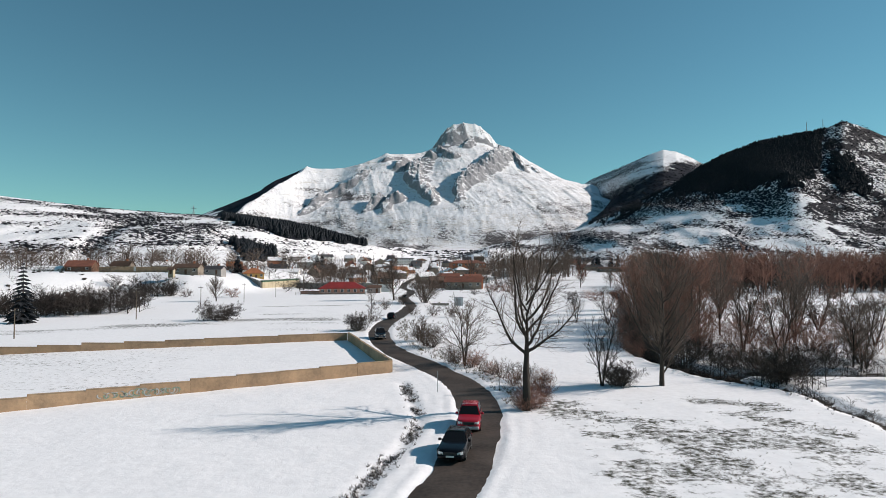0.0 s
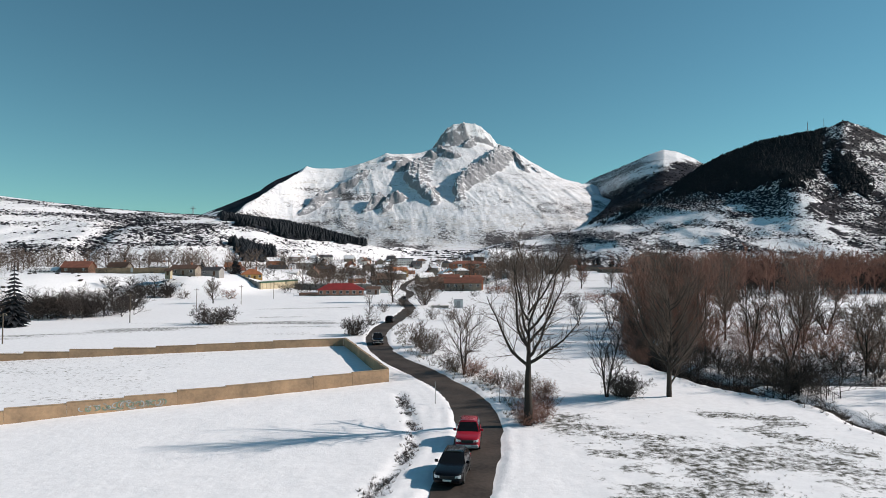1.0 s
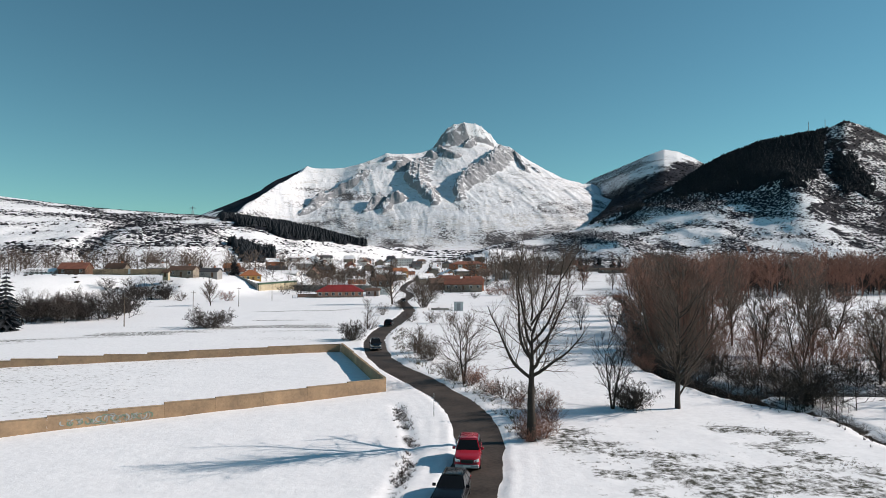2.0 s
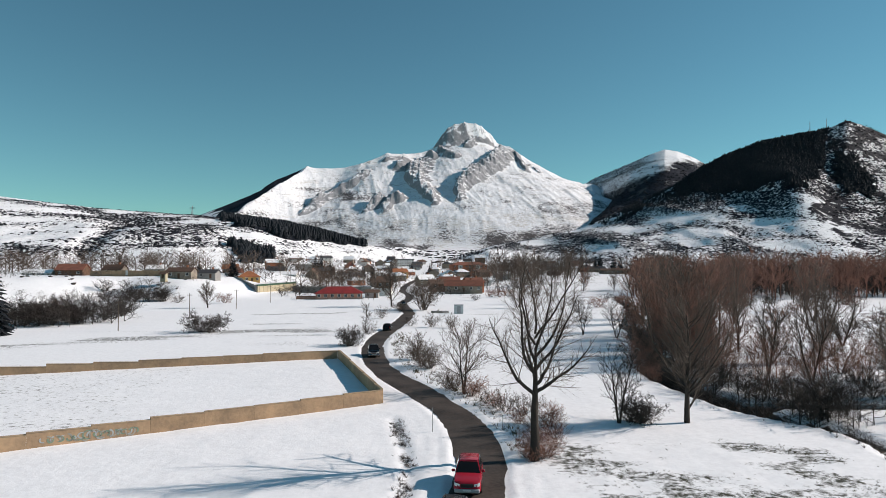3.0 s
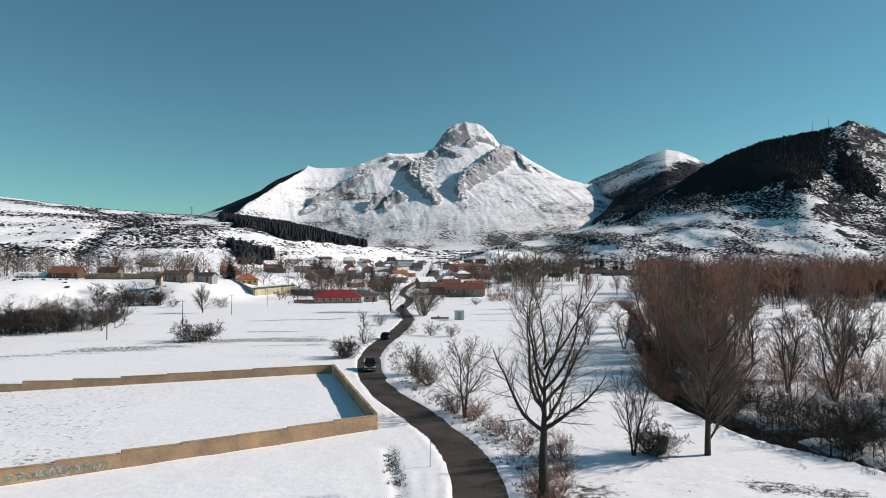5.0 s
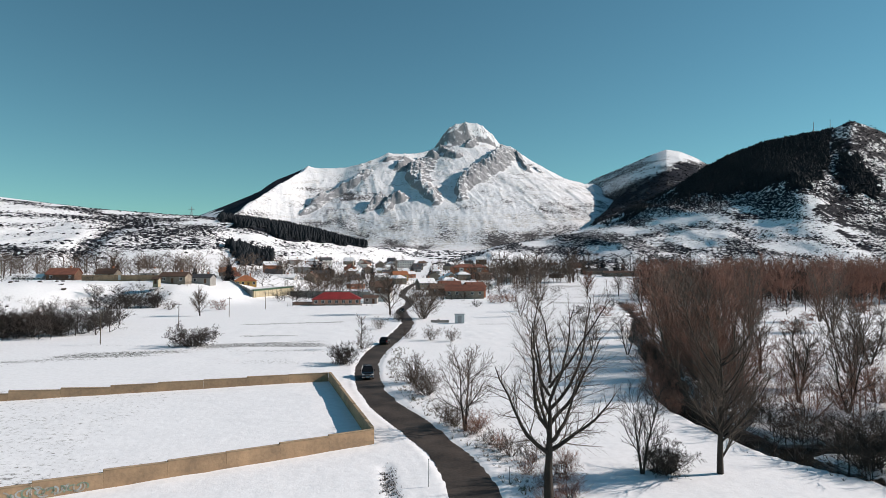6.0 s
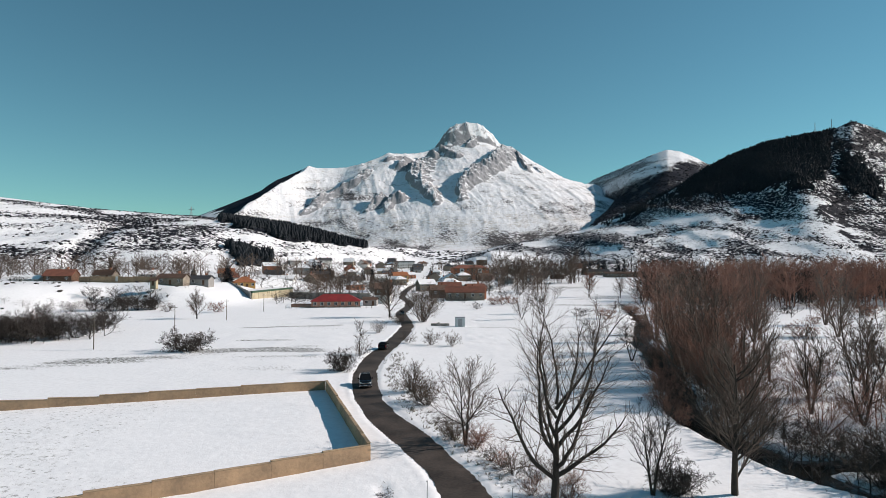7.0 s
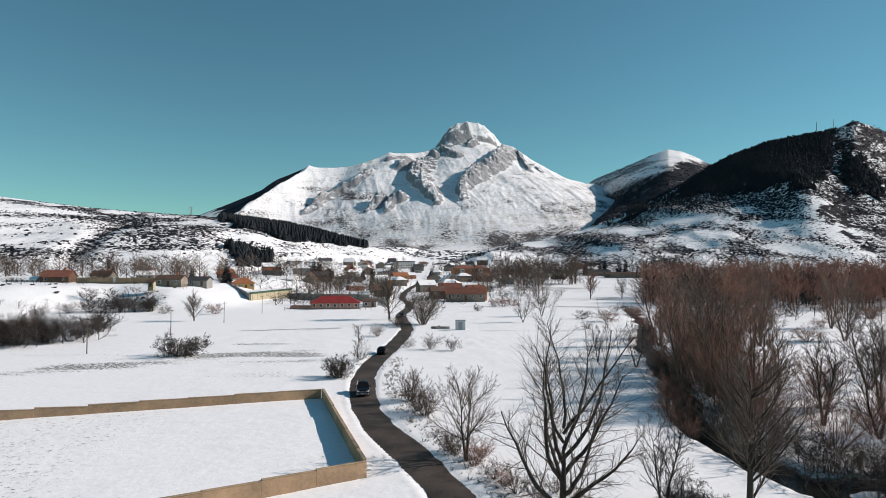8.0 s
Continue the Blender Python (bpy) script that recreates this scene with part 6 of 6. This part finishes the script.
part("belfry_roof", boxes((7.4, 12.6, -3.2, 2.2, 15.5, 16.3)), ROOFS["slate"], ch)
house(24.2, 644, 7.5, 7, 5.2, 2.4, 0, "gable", "white", "slate", 2, 2, "white house above the brick apartment block", z=13)
house(40, 704, 11, 8, 4.5, 2.8, 0, "gable", "timber", "snow", 1, 3, "house with a snowy roof above the village", z=18)
gw = thing("garden_wall", pose(-78, 336, 0.6, 0, 0, -14), "long dark rubble stone garden wall behind the red-roofed building", "wall")
for k in range(9):
    part("panel", boxes((4.8 * k, 4.8 * k + 4.77, 0, 0.4, -1.5, 2.7 + 0.15 * (k % 2)), bevel=0.04), M_STONE, gw)
# the terrace houses
house(-173.4, 304, 12, 8, 3.2, 2.6, 6, "gable", "timber", "tile", 1, 3, "red-brown house with white gable end on the terrace", z=9.3)
house(-160.8, 318, 9, 7, 2.6, 2.2, 0, "gable", "stone", "brown", 1, 2, "low brown stone house on the terrace", z=10)
house(-188.5, 303, 13, 6, 1.6, 1.4, 4, "gable", "white", "snow", 1, 6, "long pale greenhouse on the terrace", "greenhouse", "greenhouse", z=9.4, chimney=False, group="", door=False)
house(-117.0, 273, 2.2, 2.2, 2.2, 0.7, 0, "gable", "cream", "brown", 1, 1, "small pale yellow hut at the terrace edge", "hut", "hut", z=8.8, chimney=False, group="")
house(-116.5, 290, 11, 7, 3.2, 1.6, 0, "gable", "stone", "brown", 1, 3, "grey stone barn on the terrace", "barn", "barn", z=8.6)
house(-109.5, 303, 9, 7, 2.8, 1.4, 0, "gable", "grey", "slate", 1, 2, "low grey outbuilding with a dark roof on the terrace", z=8.2)
house(-146, 330, 8, 7, 2.8, 1.8, 12, "gable", "grey", "snow", 1, 2, "small house with a snowy roof on the terrace", z=10)
tw = thing("terrace_wall", pose(-161, 296, 9.6, 0, 0, -3), "long low ochre brick wall along the terrace", "wall")
for k in range(8):
    part("panel", boxes((4.9 * k, 4.9 * k + 4.86, 0, 0.3, -3, 2.3 + 0.12 * (k % 2))), M_RENDER, tw)
part("gate", boxes((16.8, 17.9, -0.06, -0.01, 0.2, 2.4), bevel=0.01), WALLS["white"], tw)

# the rest of the village, house by house up the valley
r = random.Random(21)
taken = [(-36, 524), (-48, 519), (-75, 484), (21, 564), (24, 644), (-104, 705), (-50, 785), (40, 704), (-106, 430), (-91, 450), (-118, 455), (142, 695), (168, 606), (150, 640), (20, 420)]
done = 0
while done < 84:
    y = r.uniform(400, 860)
    x = y * r.uniform(-0.27, 0.20)
    if abs(x + 22) < 7 or any(math.hypot(x - a, y - b) < 13 for a, b in taken) or (x < -60 and y < 470) or (x > 25 and y < 500) or west_at(x, y) > ground_at(x, y) + 3:
        continue
    taken.append((x, y))
    wl, rf = r.choice(("white", "white", "stone", "grey", "brick", "timber", "grey", "stone", "cream")), r.choice(("tile", "brown", "snow", "snow", "slate", "snow", "slate"))
    words = {"tile": "red-brown tiled", "brown": "brown tiled", "snow": "snow-covered", "slate": "dark slate"}[rf]
    house(x, y, r.uniform(8, 13), r.uniform(7, 10), r.uniform(3, 5.6), r.uniform(1.8, 3.0), r.choice((14, 24, 30, -10, 80, 104)), r.choice(("gable", "gable", "hip")), wl, rf, r.choice((1, 2)), 3,
          f"{wl} village house with a {words} roof", snow=0.5 if rf != "snow" and r.random() < 0.3 else 0)
    done += 1

# ---------------------------------------------------------------- posts, masts and small fixtures
def pole(x, y, h, rad, label, name="utility_pole", mat=M_POLEWOOD, arm=True, z=None, group="poles"):
    ob = thing(name, pose(x, y, ground_at(x, y) if z is None else z), label, "pole", group)
    mesh_part("shaft", np_mesh("shaft", *tubes([(0, 0, -0.4, 0.02 * h * 0.3, 0, h, rad, rad * 0.7)], 8), smooth=True), mat, ob)
    if arm:
        part("crossarm", boxes((-0.7, 0.7, -0.05, 0.05, h - 0.5, h - 0.4), bevel=0.01), mat, ob)
        for s in (-0.6, 0, 0.6):
            part("insulator", boxes((s - 0.04, s + 0.04, -0.04, 0.04, h - 0.4, h - 0.25), bevel=0.012), M_FRAME, ob)
    return ob


for x, y, h in ((-70.4, 145.5, 6.6), (-73.2, 108.3, 5.2), (-69.2, 181, 6.6), (-67.2, 214, 6.4), (-66, 250, 6.5)):
    pole(x, y, h, 0.11, "weathered wooden utility pole in the snowy field")
for x, y in ((-62, 330), (-40, 420), (10, 400), (-90, 380), (60, 480)):
    pole(x, y, 9, 0.12, "wooden utility pole among the village houses")
for x, y, h in ((-0.55, 62.6, 2.0), (5.6, 63.5, 1.2), (-2.2, 26, 2.0)):
    st_ = pole(x, y, h, 0.035, "thin snow marker post at the lane's edge", "marker_post", M_METAL, False, group="marker posts")
    part("cap", boxes((-0.05, 0.05, -0.05, 0.05, h - 0.02, h + 0.05), bevel=0.01), M_METAL, st_)
cab = thing("utility_cabinet", pose(4.8, 194.6, 0.05), "pale grey metal utility cabinet in the snowy meadow", "cabinet")
part("body", boxes((-1.35, 1.35, -0.9, 0.9, -0.2, 2.5), bevel=0.03), material("pale_grey_painted_metal", (0.52, 0.55, 0.56), (0.42, 0.45, 0.46), 0.55), cab)
part("lid", boxes((-1.45, 1.45, -1.0, 1.0, 2.5, 2.62), bevel=0.02), M_METAL, cab)
part("door", boxes((-0.55, 0.55, -0.94, -0.9, 0.1, 2.2), bevel=0.01), M_METAL, cab)
stw = thing("stone_enclosure", pose(-1.2, 197, 0), "low ruined dry stone enclosure in the snowy meadow", "wall")
r = random.Random(31)
for k in range(34):
    a = (-2.2 + 0.31 * (k % 17), 0.0) if k < 17 else (-2.2 + 0.31 * (k % 17), 0.05)
    zz = 0.0 if k < 17 else 0.33
    tallk = 0.35 + (0.6 if 4 < k % 17 < 8 and k >= 17 else 0) * r.random()
    part("stone", boxes((a[0], a[0] + 0.29, a[1] - 0.22, a[1] + 0.22 + r.uniform(0, 0.08), zz - 0.05, zz + tallk), bevel=0.03), M_STONE, stw)


def mast(x, y, z, h, label, legs=False):
    ob = thing("mast", pose(x, y, z), label, "mast", "masts")
    b = h * 0.10 if legs else 0.6
    segs = []
    for sx, sy in ((-1, -1), (1, -1), (1, 1), (-1, 1)):
        segs.append((sx * b, sy * b, -2, sx * b * 0.15, sy * b * 0.15, h, 0.22, 0.12))
    mesh_part("leg_frame", np_mesh("leg_frame", *tubes(segs, 4)), M_METAL, ob)
    segs = []
    for k in range(9):
        f0, f1 = k / 9, (k + 1) / 9
        w0, w1 = b * (1 - 0.85 * f0), b * (1 - 0.85 * f1)
        for sx, sy, tx, ty in ((-1, -1, 1, -1), (1, -1, 1, 1), (1, 1, -1, 1), (-1, 1, -1, -1)):
            segs.append((sx * w0, sy * w0, f0 * h, tx * w1, ty * w1, f1 * h, 0.10, 0.10))
    mesh_part("bracing", np_mesh("bracing", *tubes(segs, 3)), M_METAL, ob)
    if legs:
        for zz, ww in ((0.72, 4.5), (0.86, 3.6)):
            part("crossarm", boxes((-ww, ww, -0.15, 0.15, zz * h, zz * h + 0.4)), M_METAL, ob)
    else:
        part("antenna", boxes((-0.5, 0.5, -0.5, 0.5, h * 0.8, h * 0.8 + 1.6), bevel=0.1), M_METAL, ob)
    return ob


def hill_top(u, U_, Z_):
    return float(np.interp(u, U_, Z_))


mast(0.578 * 1250, 1250, hill_top(0.578, E_U, E_Z) - 2, 25, "slender steel telecom mast on the wooded hilltop")
mast(0.604 * 1250, 1250, hill_top(0.604, E_U, E_Z) - 2, 24, "slender steel telecom mast on the wooded hilltop")
mast(-0.394 * 950, 948, hill_top(-0.394, W_U, W_Z) - 2, 15, "steel lattice power pylon on the snowy ridge", True)


# ---------------------------------------------------------------- vehicles
M_SCREEN = material("tinted_car_glass", (0.008, 0.009, 0.010), (0.012, 0.013, 0.015), 0.06, scale=0.3, fine=1.0, bump=0, spec=0.25)
M_TYRE = material("tyre_rubber", (0.02, 0.02, 0.02), (0.03, 0.028, 0.026), 0.85, bump=0.2)
M_RIM = material("alloy_rim", (0.45, 0.45, 0.46), (0.3, 0.3, 0.31), 0.35, 0.8, bump=0)
M_TRIM = material("black_plastic_trim", (0.02, 0.02, 0.022), (0.03, 0.03, 0.03), 0.6, bump=0.1)
M_LENS = material("clear_lamp_lens", (0.75, 0.77, 0.78), (0.6, 0.62, 0.64), 0.12, bump=0, spec=0.6)
M_CHROME = material("chrome", (0.7, 0.7, 0.72), (0.6, 0.6, 0.62), 0.15, 1.0, bump=0)
M_TAIL = material("red_lamp_lens", (0.35, 0.01, 0.01), (0.3, 0.01, 0.01), 0.2, bump=0)


def paint(name, c):
    m = material(name, c, tuple(v * 0.85 for v in c), 0.25, 0.0, scale=0.8, fine=30, bump=0.02, dist=0.002, spec=0.22)
    m.node_tree.nodes["Principled BSDF"].inputs["Coat Weight"].default_value = 0.12
    m.node_tree.nodes["Principled BSDF"].inputs["Coat Roughness"].default_value = 0.08
    return m


def loft(rings, closed=True):
    bm = bmesh.new()
    vr = [[bm.verts.new(p) for p in ring] for ring in rings]
    n = len(vr[0])
    for a, b in zip(vr[:-1], vr[1:]):
        for k in range(n):
            bm.faces.new((a[k], a[(k + 1) % n], b[(k + 1) % n], b[k]))
    bm.faces.new(vr[0][::-1])
    bm.faces.new(vr[-1])
    bmesh.ops.recalc_face_normals(bm, faces=bm.faces)
    return bm


def panel(corners, out, inset=0.06, thick=0.012):
    """A thin pane lying on a four-cornered face, pushed outwards."""
    c = [Vector(p) for p in corners]
    mid = sum(c, Vector()) / 4
    n = (c[1] - c[0]).cross(c[3] - c[0]).normalized()
    if n.dot(Vector(out)) < 0:
        n = -n
    q = [p + (mid - p).normalized() * inset for p in c]
    bm = bmesh.new()
    a = [bm.verts.new(p + n * 0.002) for p in q]
    b = [bm.verts.new(p + n * (0.002 + thick)) for p in q]
    bm.faces.new(b)
    bm.faces.new(a[::-1])
    for k in range(4):
        bm.faces.new((a[k], a[(k + 1) % 4], b[(k + 1) % 4], b[k]))
    bmesh.ops.recalc_face_normals(bm, faces=bm.faces)
    return bm


def wheel_parts(parent, x, y, rad, width):
    bm = bmesh.new()
    prof = [(rad * 0.62, -0.5), (rad * 0.93, -0.5), (rad, -0.34), (rad, 0.34), (rad * 0.93, 0.5), (rad * 0.62, 0.5)]
    rings = []
    for k in range(20):
        a = 2 * math.pi * k / 20
        rings.append([bm.verts.new((x + p[1] * width, y + p[0] * math.cos(a), rad + p[0] * math.sin(a))) for p in prof])
    for k in range(20):
        A, B = rings[k], rings[(k + 1) % 20]
        for i in range(6):
            bm.faces.new((A[i], A[(i + 1) % 6], B[(i + 1) % 6], B[i]))
    bmesh.ops.recalc_face_normals(bm, faces=bm.faces)
    w = part("wheel", bm, M_TYRE, parent)
    bm = bmesh.new()
    s = 1 if x > 0 else -1
    c = bm.verts.new((x + s * width * 0.40, y, rad))
    outer = [bm.verts.new((x + s * width * (0.42 if k % 2 else 0.30), y + rad * 0.63 * math.cos(6.283 * k / 20), rad + rad * 0.63 * math.sin(6.283 * k / 20))) for k in range(20)]
    for k in range(20):
        bm.faces.new((c, outer[k], outer[(k + 1) % 20]))
    part("rim", bm, M_RIM, w)


def rounded(ob):
    ob.data.polygons.foreach_set("use_smooth", [True] * len(ob.data.polygons))
    ob.data.set_sharp_from_angle(angle=0.9)
    return ob


def car(x, y, turn, L, W, H, hood, belt, colour, label, boxy=0.0, grille=M_TRIM, bumper=None, rack=False):
    """An estate or off-road car that faces -y before it is turned."""
    ob = thing("car", pose(x, y, 0.02, 0, 0, turn), label, "car", "cars on the lane")
    h, l = W / 2, L / 2
    rad = 0.345

    def ring(yy, w, z0, zs, zt, crown):
        return [(-w * 0.93, yy, z0), (-w, yy, z0 + 0.14), (-w, yy, zs), (-w * 0.93, yy, zt), (-w * 0.5, yy, zt + crown), (w * 0.5, yy, zt + crown), (w * 0.93, yy, zt), (w, yy, zs), (w, yy, z0 + 0.14), (w * 0.93, yy, z0)]

    nose = hood - 0.13 + 0.10 * boxy
    body = loft([ring(-l, h * 0.70, 0.36, 0.55, nose - 0.14, 0.0), ring(-l + 0.07, h * 0.84, 0.28, 0.60, nose - 0.05, 0.02), ring(-l + 0.20, h * 0.94, 0.25, 0.64, nose + 0.0, 0.03), ring(-l + 0.45, h * 0.99, 0.24, 0.70, nose + 0.04, 0.04), ring(-l + 0.95, h, 0.24, 0.74, hood - 0.02, 0.04),
                 ring(-l * (0.30 + 0.10 * boxy), h, 0.24, 0.78, hood + 0.03, 0.02), ring(-l * (0.22 + 0.10 * boxy), h, 0.24, 0.80, belt, 0.0), ring(l * 0.35, h, 0.24, 0.82, belt, 0.0), ring(l - 0.35, h * 0.99, 0.26, 0.82, belt, 0.0), ring(l - 0.06, h * 0.93, 0.30, 0.78, belt - 0.06, 0.0), ring(l, h * 0.86, 0.36, 0.70, belt - 0.16, 0.0)])
    bmesh.ops.bevel(body, geom=[e for e in body.edges if e.calc_face_angle(0) > 0.5], offset=0.03, segments=2, affect="EDGES")
    rounded(part("body", body, colour, ob))
    zb, zt = belt - 0.02, H - 0.05
    wb, wt = h * 0.955, h * (0.68 + 0.10 * boxy)
    yb0, yb1, yt0, yt1 = -l * (0.26 + 0.12 * boxy), l * 0.96 - 0.04, l * (0.10 - 0.24 * boxy), l * (0.72 + 0.18 * boxy)
    P = {k: (s * w, yy, z) for k, s, w, yy, z in (("fl", -1, wb, yb0, zb), ("fr", 1, wb, yb0, zb), ("bl", -1, wb, yb1, zb), ("br", 1, wb, yb1, zb), ("tfl", -1, wt, yt0, zt), ("tfr", 1, wt, yt0, zt), ("tbl", -1, wt, yt1, zt), ("tbr", 1, wt, yt1, zt))}
    bm = bmesh.new()
    v = {k: bm.verts.new(p) for k, p in P.items()}
    for f in (("fl", "fr", "tfr", "tfl"), ("br", "bl", "tbl", "tbr"), ("bl", "fl", "tfl", "tbl"), ("fr", "br", "tbr", "tfr"), ("tfl", "tfr", "tbr", "tbl"), ("fl", "bl", "br", "fr")):
        bm.faces.new([v[k] for k in f])
    bmesh.ops.recalc_face_normals(bm, faces=bm.faces)
    bmesh.ops.bevel(bm, geom=list(bm.edges), offset=0.05, segments=2, affect="EDGES")
    rounded(part("cabin", bm, colour, ob))
    rf = [(-wt * 0.94, yt0 + 0.05, zt), (wt * 0.94, yt0 + 0.05, zt), (wt * 0.94, yt1 - 0.05, zt), (-wt * 0.94, yt1 - 0.05, zt)]
    bm = bmesh.new()
    a = [bm.verts.new(p) for p in rf]
    b = [bm.verts.new((p[0] * 0.86, p[1] * 0.94 + 0.02, zt + 0.055)) for p in rf]
    bm.faces.new(b)
    for k in range(4):
        bm.faces.new((a[k], a[(k + 1) % 4], b[(k + 1) % 4], b[k]))
    bmesh.ops.bevel(bm, geom=list(bm.edges), offset=0.02, segments=2, affect="EDGES")
    rounded(part("roof", bm, colour, ob))
    part("windscreen", panel((P["fl"], P["fr"], P["tfr"], P["tfl"]), (0, -1, 0.5), 0.07), M_SCREEN, ob)
    part("rear_window", panel((P["bl"], P["br"], P["tbr"], P["tbl"]), (0, 1, 0.5), 0.10), M_SCREEN, ob)
    for s, fk, bk, tf, tb in ((-1, "fl", "bl", "tfl", "tbl"), (1, "fr", "br", "tfr", "tbr")):
        F0, B0, F1, B1 = (Vector(P[k]) for k in (fk, bk, tf, tb))
        cuts = (0.02, 0.40, 0.70, 0.98)
        for i in range(3):
            q = (F0.lerp(B0, cuts[i]), F0.lerp(B0, cuts[i + 1]), F1.lerp(B1, cuts[i + 1]), F1.lerp(B1, cuts[i]))
            part("side_window", panel(q, (s, 0, 0.2), 0.055), M_SCREEN, ob)
        m = part("wing_mirror", boxes((s * h - 0.02 if s > 0 else s * h - 0.20, s * h + 0.20 if s > 0 else s * h + 0.02, yb0 + 0.22, yb0 + 0.34, belt - 0.02, belt + 0.15), bevel=0.03), colour, ob)
        part("mirror_glass", boxes((s * h + 0.03 if s > 0 else s * h - 0.17, s * h + 0.17 if s > 0 else s * h - 0.03, yb0 + 0.341, yb0 + 0.346, belt + 0.01, belt + 0.12)), M_CHROME, m)
        lamp = loft([[(s * h * u, -l + yy, nose + z) for u, yy, z in side] for side in (((0.52, -0.01, -0.24), (0.52, -0.01, -0.12), (0.52, 0.10, -0.10), (0.52, 0.10, -0.24)), ((0.74, 0.015, -0.25), (0.74, 0.015, -0.09), (0.74, 0.16, -0.07), (0.74, 0.16, -0.25)), ((0.90, 0.10, -0.24), (0.90, 0.10, -0.07), (0.90, 0.26, -0.05), (0.90, 0.26, -0.24)))])
        part("headlight", lamp, M_LENS, ob)
        part("fog_light", boxes((s * h * 0.66 - 0.07, s * h * 0.66 + 0.07, -l - 0.05, -l + 0.1, 0.40, 0.48), bevel=0.02), M_LENS, ob)
        part("tail_light", boxes((min(s * h * 0.80, s * h * 0.95), max(s * h * 0.80, s * h * 0.95), l - 0.2, l + 0.01, belt - 0.35, belt - 0.1), bevel=0.02), M_TAIL, ob)
        for yy in (-l + 0.92, l - 0.86):
            part("wheel_arch", boxes((s * h - 0.05, s * h + 0.025, yy - 0.42, yy + 0.42, 0.26, 0.76), bevel=0.02), M_TRIM, ob)
            wheel_parts(ob, s * (h - 0.09), yy, rad, 0.25)
        part("sill", boxes((s * h - 0.04, s * h + 0.02, -l + 1.35, l - 1.30, 0.25, 0.40), bevel=0.015), M_TRIM, ob)
        if rack:
            part("roof_rail", boxes((s * wt * 0.86 - 0.02, s * wt * 0.86 + 0.02, yt0 + 0.3, yt1 - 0.2, zt + 0.06, zt + 0.10), bevel=0.01), M_TRIM, ob)
    part("grille", boxes((-h * 0.46, h * 0.46, -l - 0.02, -l + 0.1, nose - 0.34, nose - 0.11), bevel=0.02), grille, ob)
    part("bumper", boxes((-h * 0.90, h * 0.90, -l - 0.06, -l + 0.18, 0.28, 0.52), bevel=0.05), bumper or colour, ob)
    part("number_plate", boxes((-0.26, 0.26, -l - 0.075, -l - 0.061, 0.40, 0.51)), M_FRAME, ob)
    part("rear_bumper", boxes((-h * 0.90, h * 0.90, l - 0.15, l + 0.06, 0.32, 0.56), bevel=0.05), bumper or colour, ob)
    return ob


P_BLACK, P_RED, P_SILVER = paint("black_car_paint", (0.005, 0.006, 0.009)), paint("red_car_paint", (0.33, 0.018, 0.035)), paint("silver_car_paint", (0.40, 0.41, 0.42))
car(0.80, 42.2, -10, 4.3, 1.78, 1.48, 0.92, 0.95, P_BLACK, "black estate car with silver trim driving on the wet lane", 0.15, M_TRIM, None, True)
car(2.05, 49.3, -5, 4.2, 1.76, 1.68, 1.02, 1.06, P_RED, "red boxy van-like car driving on the wet lane", 0.45, M_TRIM, P_SILVER)
car(-10.75, 108.5, 8, 4.4, 1.8, 1.70, 1.03, 1.06, P_BLACK, "black off-road car with chrome bumper on the wet lane", 0.4, M_CHROME, M_CHROME, True)
car(-12.0, 148, 176, 4.0, 1.72, 1.50, 0.96, 0.98, P_BLACK, "dark hatchback driving away towards the village", 0.2, M_TRIM)
car(-14.4, 236, 8, 4.2, 1.76, 1.5, 0.96, 0.98, P_BLACK, "dark car far along the lane by the village", 0.2, M_TRIM)
